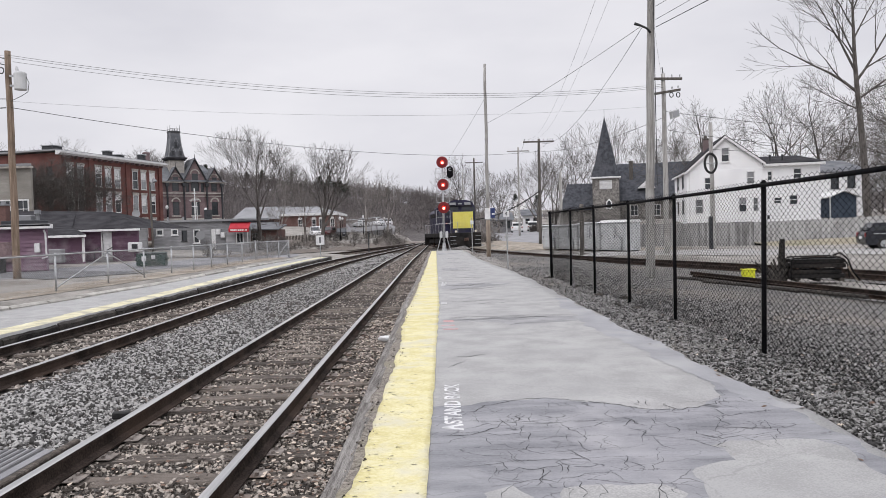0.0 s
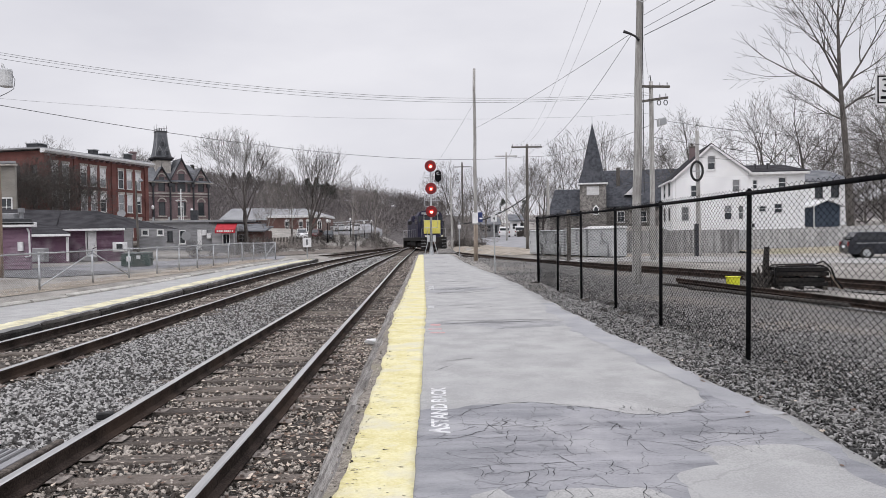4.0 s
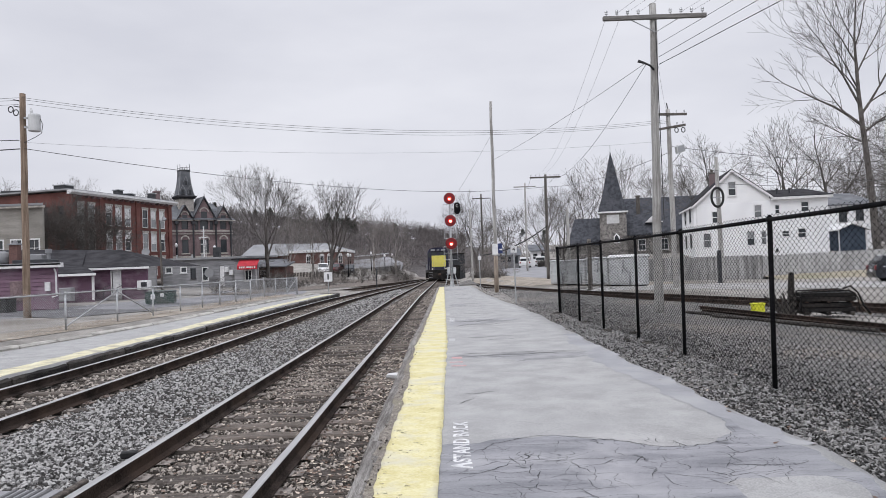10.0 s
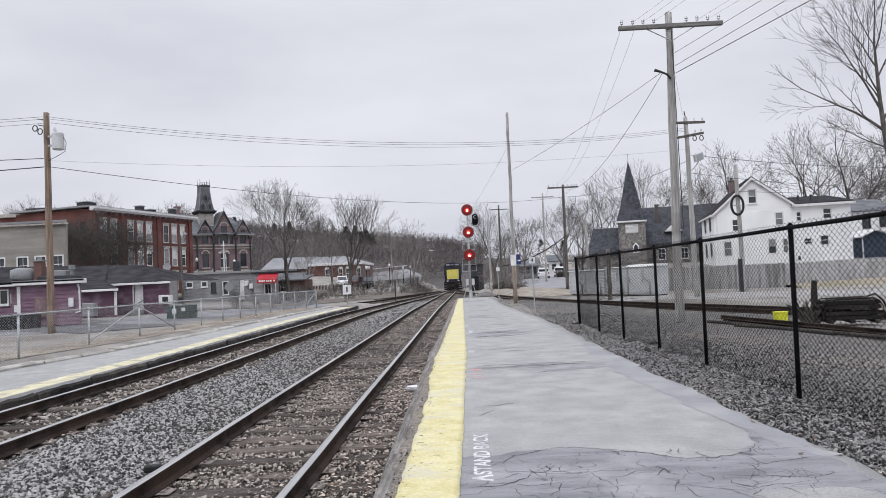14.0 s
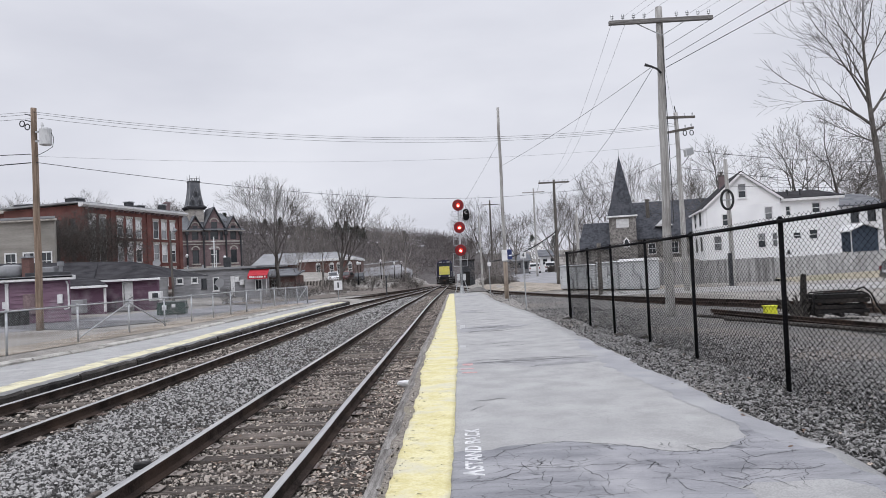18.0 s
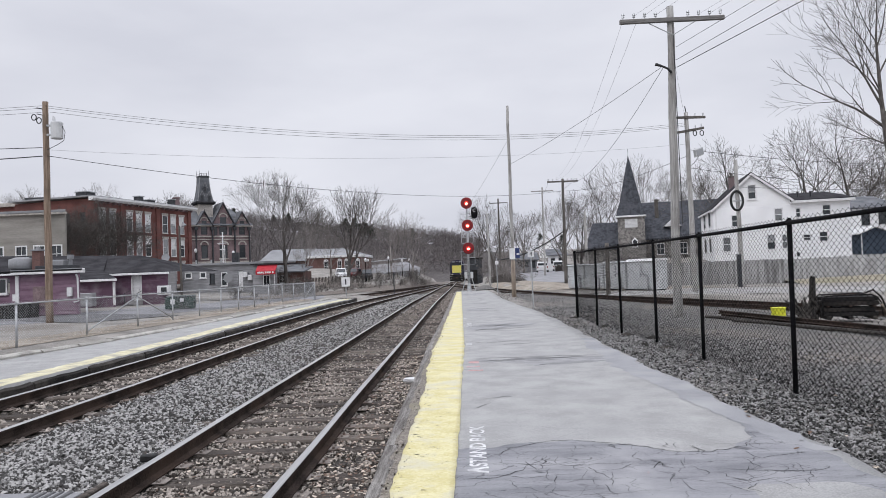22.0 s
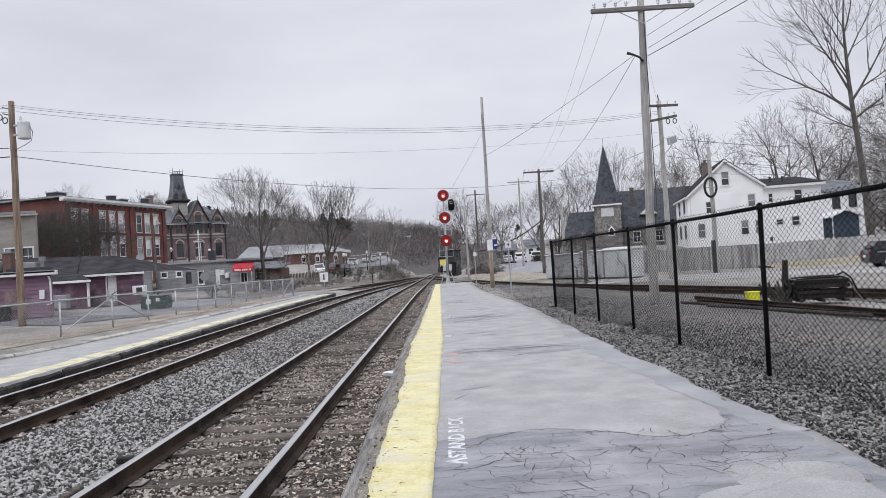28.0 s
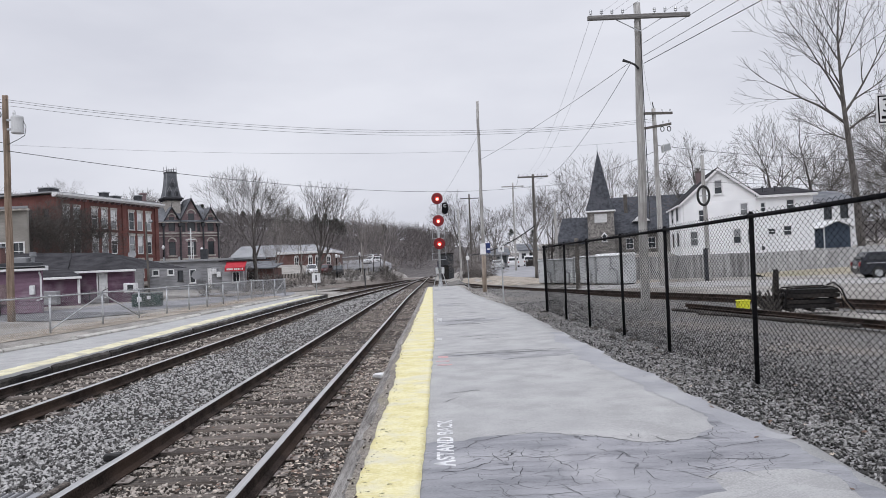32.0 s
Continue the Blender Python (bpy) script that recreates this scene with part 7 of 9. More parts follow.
# ramp road with a parapet on the town side
rampv = [(-27, 128, 1.4), (-21.3, 142, 1.5), (-15.5, 150, 2.0), (-10.4, 154, 2.4)]
rp_pts = [Vector(p) for p in rampv]
vs = []
for p in rp_pts:
    vs += [(p.x - 4, p.y + 12, p.z + 1.5), (p.x, p.y, p.z), (p.x, p.y, p.z - 1.6)]
rfs = []
for i in range(len(rp_pts) - 1):
    a = i * 3
    rfs += [(a, a + 1, a + 4, a + 3), (a + 1, a + 2, a + 5, a + 4)]
tagged(part("ramp_road", raw_mesh("ramp_road", vs, rfs, "road"), None), "pale road ramp climbing behind the tracks", "road", kind="structure")
gr = thing("guard_rail", "low dark guard rail along the ramp road", "railing")
for i in range(len(rp_pts) - 1):
    a, b = rp_pts[i], rp_pts[i + 1]
    part("rail", MB().tube([a + Vector((-3.9, 11.9, 2.3)), b + Vector((-3.9, 11.9, 2.3))], 0.12, 6), "galvanised", gr)
    for k in range(4):
        q = a.lerp(b, k / 4)
        part("post", MB().tube([q + Vector((-3.9, 11.9, 1.2)), q + Vector((-3.9, 11.9, 2.35))], 0.06, 6), "fence_board", gr)
wf = thing("picket_fence", "dark wooden fence at the foot of the ramp", "fence")
for k in range(90):
    u = k / 89
    x, y = -23 + 13.2 * u, 104 + 30 * u
    part("board", MB().box(x - 0.05, y, -0.1 + 0.4 * u, x + 0.05, y + 0.05, 1.15 + 0.6 * u), "creosote_and_shade", wf)


def street_lamp(x, y, z, h):
    t = thing("street_lamp", "black lamp post with a white globe", "street lamp", Matrix.Translation((x, y, z)), "globe street lamps")
    part("post", MB().tube([(0, 0, -0.3), (0, 0, 0.4), (0, 0, 0.45), (0, 0, h - 0.3)], [0.12, 0.11, 0.06, 0.05], 8), "black_coat", t)
    part("globe", MB().tube([(0, 0, h - 0.3), (0, 0, h - 0.18), (0, 0, h), (0, 0, h + 0.18), (0, 0, h + 0.3)], [0.07, 0.17, 0.21, 0.17, 0.04], 10), "white_paint", t, "white globe", True)


for x, y, z, h in ((-19.6, 140, 1.0, 3.1), (-15.6, 140, 1.2, 3.2), (-12.95, 140, 1.0, 2.8), (-11.55, 140, 1.0, 2.9), (-15.2, 106, 0.6, 2.9)):
    street_lamp(x, y, z, h)

# ---- small white sign by the far platform end ----
ws = thing("marker_sign", "white rectangular marker sign on a short post", "sign", Matrix.Translation((-8.8, 51.2, -0.35)))
part("post", MB().tube([(0, 0, -0.2), (0, 0, 1.3)], 0.035, 8), "galvanised", ws)
pl = part("plate", MB().box(-0.3, -0.05, 0.95, 0.3, -0.03, 1.62, 0.006), "white_paint", ws, "white plate with one dark bar")
part("plate_bar", MB().box(-0.05, -0.056, 1.1, 0.05, -0.051, 1.5), "dark_paint", pl)
part("foot", MB().box(-0.6, -0.25, -0.1, 0.6, 0.2, 0.12, 0.03), "dark_pole", ws)
dp = thing("dwarf_post", "thin dark signal post beside the siding", "post", Matrix.Translation((-6.9, 66, -0.6)))
part("post", MB().tube([(0, 0, -0.2), (0, 0, 1.6), (0, 0, 2.0)], [0.05, 0.05, 0.08], 8), "dark_paint", dp)

# ---- speed sign near the fence ----
ss = thing("speed_sign", "white rectangular sign with a black border on a post", "sign", Matrix.Translation((9.8, 15.6, -0.1)))
part("post", MB().tube([(0.25, 0.05, -0.3), (0.25, 0.05, 5.0)], 0.035, 8), "galvanised", ss)
sq = part("plate", MB().box(-0.12, -0.02, 4.2, 0.5, 0.0, 4.86, 0.03), "white_paint", ss, "white plate with black border and numeral")
part("plate_border", wall_mesh(-0.09, 0.47, 4.23, 4.83, -0.026, 0.005, [(-0.06, 0.44, 4.26, 4.8)]), "black_coat", sq)
text("3", 0.42, pose(0.09, -0.0275, 4.6, 90), "black_coat", sq, "numeral", 0.003)
part("word_bar", MB().box(-0.02, -0.026, 4.32, 0.4, -0.021, 4.385), "black_coat", sq)

# ---- relay cases along the branch line ----
u0, u1 = Vector((7.3, 53.5)), Vector((11.4, 44.4))
ax = (u1 - u0).normalized()
ang = math.atan2(ax.y, ax.x)
for k, (a, L, h, tint) in enumerate(((0.0, 2.1, 1.85, 0), (2.2, 2.2, 1.85, 0), (4.6, 2.3, 1.95, 0), (7.1, 2.6, 1.95, 1))):
    o = u0 + ax * a
    c = thing("relay_case", "pale grey steel railway relay case on short legs" if not tint else "larger pale grey relay house with a curved white roof", "equipment case",
              Matrix.Translation((o.x, o.y, -0.35)) @ Matrix.Rotation(ang, 4, 'Z'), "relay cases")
    part("body", MB().box(0, 0, 0.18, L, 1.1, h, 0.03), "metal_case", c)
    part("roof", MB().prism([(-0.1, h), (1.2, h), (1.0, h + (0.16 if tint else 0.06)), (0.1, h + (0.16 if tint else 0.06))], "x", -0.06, L + 0.06), "trim_white" if tint else "metal_case", c)
    for q in range(2):
        dd = part("door", MB().box(0.06 + q * L / 2, -0.03, 0.28, L / 2 - 0.06 + q * L / 2, -0.002, h - 0.1, 0.01), "metal_case", c)
        part("handle", MB().box(0.16 + q * L / 2, -0.06, h * 0.5, 0.2 + q * L / 2, -0.03, h * 0.5 + 0.2), "dark_paint", dd)
        for g in range(9):
            part("louvre", MB().prism([(-0.06, 0.42 + g * 0.15), (-0.031, 0.5 + g * 0.15), (-0.031, 0.42 + g * 0.15)], "x", 0.18 + q * L / 2, L / 2 - 0.18 + q * L / 2), "metal_case", dd)
    part("conduit", MB().tube([(L * 0.62, -0.08, h - 0.2), (L * 0.62, -0.1, h - 0.65), (L * 0.72, -0.1, h - 0.85), (L * 0.86, -0.1, h - 0.95), (L * 0.86, -0.1, 0.0)], 0.05, 8), "grey_board", c, smooth=True)
    for lx in (0.1, L - 0.2):
        part("leg", MB().box(lx, 0.1, -0.15, lx + 0.1, 1.0, 0.18), "dark_paint", c)

# ---- board fence and block wall behind the street ----
bf = thing("board_fence", "weathered grey vertical board fence", "fence")
A, B = Vector((12.6, 57.5)), Vector((22.0, 51.2))
n = 70
for k in range(n):
    p = A.lerp(B, k / n)
    zz = ground_z(p.x, p.y)
    h = 1.75 + random.uniform(-0.03, 0.03)
    b = part("board", MB().box(0, 0, 0, 0.158, 0.02, h, 0.003), "fence_board", bf)
    b.matrix_local = Matrix.Translation((p.x, p.y, zz - 0.05)) @ Matrix.Rotation(math.atan2((B - A).y, (B - A).x), 4, 'Z')
wl2 = thing("yard_wall", "weathered grey close-boarded yard wall above a grass bank", "fence")
for k in range(120):
    x = 22.1 + 0.2 * k
    y, top = 51.6 + 0.025 * (x - 22.1), 1.36 + 0.021 * (x - 22.1)
    part("board", MB().box(x + 0.003, y, -0.4, x + 0.197, y + 0.04, top + random.uniform(-0.015, 0.015), 0.004), "wall_board", wl2)
part("top_rail", MB().add([(22.1, 51.57, 1.12), (46.1, 52.17, 1.62), (46.1, 52.17, 1.72), (22.1, 51.57, 1.22), (22.1, 51.595, 1.12), (46.1, 52.195, 1.62), (46.1, 52.195, 1.72), (22.1, 51.595, 1.22)],
                          [(0, 1, 2, 3), (4, 5, 6, 7), (3, 2, 6, 7), (0, 1, 5, 4)]), "wall_board", wl2)


# ---- cars ----
def car(name, label, m, paint, L=4.6, W=1.85, Hh=1.65, suv=True):
    t = thing(name, label, "car", m)
    # local: nose to -y
    body = [(-L / 2, 0.35), (-L / 2 + 0.05, 0.75), (-L / 2 + 0.25, 0.9), (-L / 2 + 1.15, 1.0), (L / 2 - 0.1, 1.02), (L / 2, 0.8), (L / 2, 0.38), (L / 2 - 0.15, 0.28), (-L / 2 + 0.15, 0.28)]
    part("body", MB().prism(body, "x", -W / 2, W / 2), paint, t)
    back = L / 2 - 0.12 if suv else L / 2 - 0.9
    cabp = [(-L / 2 + 1.15, 1.003), (-L / 2 + 1.95, Hh - 0.06), (-L / 2 + 2.2, Hh), (back - 0.35, Hh), (back, 1.003)]
    cabn = MB()
    k = len(cabp)
    vs = [(-(W / 2 - 0.06 - 0.1 * (z - 1) / (Hh - 1)), y, z) for y, z in cabp] + [((W / 2 - 0.06 - 0.1 * (z - 1) / (Hh - 1)), y, z) for y, z in cabp]
    cb = part("cabin", cabn.add(vs, [(i, (i + 1) % k, k + (i + 1) % k, k + i) for i in range(k)] + [tuple(range(k)), tuple(range(k, 2 * k))]), paint, t)
    part("windshield", MB().add([(-W / 2 + 0.16, -L / 2 + 1.19, 1.06), (W / 2 - 0.16, -L / 2 + 1.19, 1.06), (W / 2 - 0.24, -L / 2 + 1.87, Hh - 0.12), (-W / 2 + 0.24, -L / 2 + 1.87, Hh - 0.12),
                                 (-W / 2 + 0.16, -L / 2 + 1.17, 1.07), (W / 2 - 0.16, -L / 2 + 1.17, 1.07), (W / 2 - 0.24, -L / 2 + 1.85, Hh - 0.11), (-W / 2 + 0.24, -L / 2 + 1.85, Hh - 0.11)],
                                [(4, 5, 6, 7), (0, 1, 5, 4), (1, 2, 6, 5), (2, 3, 7, 6), (3, 0, 4, 7)]), "window_glass", cb)
    part("rear_window", MB().box(-W / 2 + 0.2, back - 0.14, 1.1, W / 2 - 0.2, back + 0.01, Hh - 0.25), "window_glass", cb)
    for s in (-1, 1):
        for a, b in ((-L / 2 + 1.75, -L / 2 + 2.65), (-L / 2 + 2.75, back - 0.35)):
            xx = s * (W / 2 - 0.1)
            part("side_window", MB().box(xx - 0.03, a, 1.08, xx + 0.03, b, Hh - 0.18), "window_glass", cb)
        part("headlight", MB().box(s * 0.62 - 0.2, -L / 2 - 0.015, 0.68, s * 0.62 + 0.2, -L / 2 + 0.08, 0.83, 0.02), "pale_glass", t)
        part("tail_light", MB().box(s * 0.75 - 0.1, L / 2 - 0.06, 0.7, s * 0.75 + 0.1, L / 2 + 0.015, 0.95, 0.02), "signal_red", t)
        for yy in (-L / 2 + 0.85, L / 2 - 0.9):
            wh_ = part("wheel", MB().tube([(s * (W / 2 - 0.2), yy, 0.34), (s * (W / 2 + 0.01), yy, 0.34)], 0.34, 18), "rubber", t)
            part("rim", MB().tube([(s * (W / 2 + 0.005), yy, 0.34), (s * (W / 2 + 0.025), yy, 0.34)], 0.2, 12), "galvanised", wh_)
    part("number_plate", MB().box(-0.26, L / 2 + 0.002, 0.6, 0.26, L / 2 + 0.02, 0.74), "white_paint", t)
    return t


def on_ground(x, y, rz):
    return Matrix.Translation((x, y, ground_z(x, y) + 0.04)) @ Matrix.Rotation(radians(rz), 4, 'Z')


PARKED = car("parked_suv", "dark grey SUV with roof rails parked behind the yard", Matrix.Translation((24.8, 39.0, ground_z(24.8, 39.0) - 0.06)) @ Matrix.Rotation(radians(75), 4, 'Z'), "car_dark", 4.1, 1.7, 1.46)
for sx in (-0.56, 0.56):
    part("roof_rail", MB().tube([(sx, -0.1, 1.44), (sx, 0.1, 1.505), (sx, 1.4, 1.505), (sx, 1.55, 1.44)], 0.02, 6), "galvanised", PARKED, "bright roof rail")
part("side_trim", MB().box(-0.866, -1.4, 0.86, -0.85, 1.7, 0.895), "galvanised", PARKED)
car("parked_suv", "white SUV seen from behind, parked up the street", on_ground(11.9, 117, 175), "car_white", 4.6, 1.85, 1.7)
car("parked_van", "white pickup parked by a hedge up the street", on_ground(16.2, 131, 172), "car_white", 5.2, 1.9, 1.8)
hg = thing("hedge", "dark clipped leafless hedge up the street", "hedge", Matrix.Translation((14.6, 121, ground_z(14.6, 121))))
hr = random.Random(8)
v, fq = tubes(*zip(*[((x, y, 0.0), (x + hr.gauss(0, 0.25), y + hr.gauss(0, 0.25), hr.uniform(0.7, 1.3)), 0.03, 0.015) for x, y in [(hr.uniform(0, 4.2), hr.uniform(0, 1.2)) for _ in range(900)]]), 3)
part("stems", raw_mesh("stems", v, fq, "bark"), None, hg)
for x, y, rz, p, l in ((-21.4, 120, 12, "car_white", "white van parked by the brick hall"), (-20.0, 125, -6, "car_maroon", "maroon car parked by the brick hall"), (-17.9, 126, 4, "car_dark", "dark car parked by the brick hall")):
    car("parked_car", l, Matrix.Translation((x, y, ground_z(x, y))) @ Matrix.Rotation(radians(rz), 4, 'Z'), p, 4.5, 1.8, 1.75)
RAMP_A = car("passing_car", "white car driving on the ramp road", Matrix.Translation((-22, 148, 2.7)), "car_white", 4.5, 1.8, 1.6)
RAMP_B = car("passing_car", "silver car driving on the ramp road", Matrix.Translation((-14, 156, 3.3)), "metal_case", 4.5, 1.8, 1.5, False)
STREET_CAR = car("passing_car", "silver car coming down the street", on_ground(9, 132, 0), "metal_case", 4.5, 1.8, 1.5, False)

# ---- car park clutter ----
DS = Matrix.Scale(0.74, 4)
dmp = thing("dumpster", "dark green steel dumpster with white stickers behind the fence", "dumpster", Matrix.Translation((-16.0, 37.4, -0.1)) @ Matrix.Rotation(radians(12), 4, 'Z') @ DS)
part("body", MB().prism([(0, 0.12), (0, 0.95), (1.05, 1.05), (1.2, 0.5), (1.05, 0.12)], "x", 0, 1.9), "green_steel", dmp)
part("lid", MB().box(-0.04, -0.04, 0.95, 0.93, 1.0, 1.0, 0.015), "dark_paint", dmp)
part("lid", MB().box(0.97, -0.04, 0.95, 1.94, 1.0, 1.0, 0.015), "dark_paint", dmp)
for a, b, c, d in ((0.35, 0.65, 0.45, 0.8), (1.0, 1.25, 0.6, 0.85)):
    part("sticker", MB().box(a, -0.012, c, b, -0.003, d), "white_paint", dmp, "white sticker")
part("lift_bar", MB().box(-0.12, 0.2, 0.5, 0.0, 0.9, 0.62, 0.01), "green_steel", dmp)
part("lift_bar", MB().box(1.9, 0.2, 0.5, 2.02, 0.9, 0.62, 0.01), "green_steel", dmp)
hd = thing("plastic_hamper", "black plastic crate behind the fence", "crate", Matrix.Translation((-22.7, 33.6, -0.06)) @ Matrix.Scale(0.78, 4))
part("body", MB().box(0, 0, 0, 2.3, 1.0, 0.85, 0.05), "rubber", hd)
part("lid", MB().box(-0.05, -0.05, 0.85, 2.35, 1.05, 0.93, 0.02), "rubber", hd)
lpost = thing("light_pole", "thin dark light pole beside the grey shop", "street lamp", Matrix.Translation((-22.6, 56, -0.1)))
part("post", MB().tube([(0, 0, -0.2), (-0.1, 0, 5.9)], [0.1, 0.07], 8), "dark_pole", lpost)
part("arm", MB().tube([(-0.1, 0, 5.6), (0.25, -0.1, 6.0)], 0.03, 6), "galvanised", lpost)
part("lamp_head", MB().tube([(0.25, -0.1, 6.15), (0.3, -0.1, 5.95), (0.35, -0.1, 5.85)], [0.06, 0.16, 0.2], 10), "pale_roof", lpost)
dishp = thing("satellite_dish", "pale satellite dish on the shack roof", "dish", Matrix.Translation((-28.1, 66, 3.0)))
part("mast", MB().tube([(0, 0, -0.6), (0, 0, 0.5)], 0.04, 6), "galvanised", dishp)
part("dish", MB().tube([(0, 0, 0.6), (0.05, -0.08, 0.62), (0.1, -0.25, 0.66)], [0.05, 0.2, 0.36], 14), "pale_roof", dishp)

# ---- yard clutter behind the black fence ----
yb = thing("yellow_bin", "bright yellow plastic bin on the ground", "bin", Matrix.Translation((8.1, 19.3, -0.12)) @ Matrix.Scale(0.78, 4))
part("body", MB().box(-0.19, -0.15, 0, 0.19, 0.15, 0.36, 0.03), "hi_vis", yb)
part("rim", MB().box(-0.21, -0.17, 0.34, 0.21, 0.17, 0.38, 0.01), "hi_vis", yb)
for k in range(2):
    rl = thing("spare_rail", "rusty spare rail lying on the gravel", "rail", Matrix.Translation((0, 0, 0)))
    o = Vector((0.16 * k, 0.3 * k, -0.03 - 0.1 * k))
    pts = [Vector((7.15, 21.0, 0.12)) + o, Vector((7.7, 17.7, 0.12)) + o, Vector((8.8, 11.5, 0.12)) + o]
    me = MB()
    vs, fs = [], []
    kk = len(RAIL_PROF)
    for i in range(3):
        p, d, r = frame_at(pts, i)
        vs += [(p.x + r.x * u, p.y + r.y * u, p.z - 0.05 + w * 0.62) for u, w in RAIL_PROF]
    for i in range(2):
        for q in range(kk):
            fs.append((i * kk + q, i * kk + (q + 1) % kk, i * kk + kk + (q + 1) % kk, i * kk + kk + q))
    fs += [tuple(range(kk)), tuple(range(2 * kk, 3 * kk))]
    part("rail", me.add(vs, fs), "rail_side", rl)
for k in range(2):
    hs = thing("old_tie", "dark old timber lying in the yard", "timber", Matrix.Translation((6.75 + 0.35 * k, 17.2 - 1.5 * k, 0.02)) @ Matrix.Rotation(radians(-79 + 5 * k), 4, 'Z'))
    part("beam", MB().tube([(-2.4, 0, -0.04), (-0.9, 0.08, -0.03), (0.7, -0.04, -0.02), (2.4, 0.07, -0.04)], 0.04, 8), "creosote_and_shade", hs)
cr = thing("timber_rack", "dark low rack stacked with black old track timbers", "rack", Matrix.Translation((9.0, 18.75, -0.15)) @ Matrix.Rotation(radians(-14), 4, 'Z') @ Matrix.Scale(0.86, 4))
gs2 = random.Random(44)
for x in (0.14, 0.72, 1.36):
    part("bearer", MB().box(x - 0.06, -0.06, 0.0, x + 0.06, 0.96, 0.1, 0.01), "creosote_and_shade", cr)
    part("crosspiece", MB().box(x - 0.04, -0.05, 0.361, x + 0.04, 0.95, 0.409, 0.008), "rail_side", cr, "rusty steel crosspiece")
for k in range(5):
    for z0 in (0.1, 0.23, 0.41, 0.545):
        a, b = gs2.uniform(-0.02, 0.1), 1.5 + gs2.uniform(-0.14, 0.04)
        y0, th_ = 0.18 * k + gs2.uniform(-0.012, 0.012), 0.125 + gs2.uniform(-0.012, 0.0)
        part("timber", MB().box(a, y0, z0, b, y0 + 0.165, z0 + th_, 0.012), "loco_black", cr)
for y in (-0.03, 0.93):
    part("top_rail", MB().tube([(-0.02, y, 0.1), (-0.01, y, 0.62), (0.07, y, 0.70), (1.25, y, 0.73), (1.42, y, 0.66), (1.52, y, 0.5), (1.56, y, 0.1)], 0.022, 8), "loco_black", cr, "bent dark steel rail", True)
for k in range(7):
    x, a = gs2.uniform(0.05, 1.2), gs2.gauss(0, 0.25)
    part("loose_rod", MB().tube([(x, 0.1 + 0.11 * k, 0.69), (x + 0.35, 0.1 + 0.11 * k + a * 0.3, 0.71 + 0.02 * gs2.random())], 0.018, 6), "rail_side", cr)
part("hose", MB().tube([(1.1, -0.1, 0.78), (1.3, -0.13, 0.86), (1.5, -0.13, 0.66), (1.62, -0.16, 0.3), (1.8, -0.2, 0.04)], 0.03, 6), "loco_black", cr, "black bent hose", True)
part("board", MB().prism([(1.5, 0.42), (1.55, 0.45), (1.86, 0.03), (1.8, 0.0)], "y", -0.1, 0.03), "tan_wood", cr, "pale leaning board")
stp = thing("wooden_stump_post", "weathered dark wooden post stump with scrap sticks", "post", Matrix.Translation((9.07, 19.5, -0.15)))
part("post", MB().tube([(0, 0, -0.2), (0.02, 0, 0.6), (0.05, 0, 1.1)], [0.09, 0.085, 0.07], 10), "creosote_and_shade", stp)
for k in range(34):
    a, b = random.uniform(-0.45, 0.4), random.uniform(-0.8, 0.9)
    part("stick", MB().tube([(a, -0.3, 0.0), (a + b * 0.5, -0.2 + random.random() * 0.3, random.uniform(0.25, 0.6))], 0.03, 5), "creosote_and_shade", stp)

# ---- painted marks on the platform ----
for px, py, note in ((0.035, 6.08, ""), (-0.03, 19.2, " further along")):
    for word, dy in (("STAND", -0.324), ("BACK", 0.391)):
        mk = text(word, 0.185, Matrix.Translation((px, py + dy, 0.0022)) @ Matrix.Rotation(radians(90), 4, 'Z') @ Matrix.Diagonal((1.2, 1.0, 1.0, 1.0)), "white_line", None, "painted_word", 0.0005, 0.004)
        tagged(mk, "worn white word painted on the platform asphalt" + note, "marking")
for x, y, w, h, mt in ((0.03, 11.4, 0.16, 0.22, "red_line"), (0.02, 10.9, 0.2, 0.12, "red_line"), (0.05, 10.5, 0.22, 0.1, "red_line"), (-0.04, 14.2, 0.12, 0.5, "faint_paint"), (-0.16, 21.6, 0.1, 0.6, "faint_paint")):
    tagged(part("painted_mark", MB().box(x - w / 2, y - h / 2, 0.001, x + w / 2, y + h / 2, 0.0045), mt, None), "worn paint mark on the platform asphalt", "marking")
tri = MB().prism([(-0.055, 5.285), (-0.055, 5.315), (0.10, 5.385), (0.10, 5.345), (0.03, 5.315), (0.03, 5.285), (0.10, 5.255), (0.10, 5.215)], "z", 0.001, 0.0045)
tagged(part("painted_mark", tri, "white_line", None), "worn white triangle painted on the platform", "marking")

# low brown brush on the town side of the tracks
gb = random.Random(31)
for k in range(26):
    u = gb.random()
    x, y = -18.5 + 9.5 * u + gb.uniform(-1.6, 0.8), 60 + 56 * u + gb.uniform(-3, 3)
    tree("low brown leafless brush beside the siding", x, y, ground_z(x, y), 700 + k % 5, gb.uniform(0.8, 1.9), "grey_twigs" if k % 3 else "bark", gb.uniform(0, 6), category="shrub", name="bare_shrub", levels=3, twig=0.009, spread=0.8, fork=0.05, kids=(3, 5), trunk=0.03)
ribbon("weedy_bank", [(-19, 58), (-14.5, 68), (-11.5, 82), (-9.3, 100), (-8.4, 120)], 6.5, 0.05, "brush_floor", "weedy brown bank beside the siding", "verge")
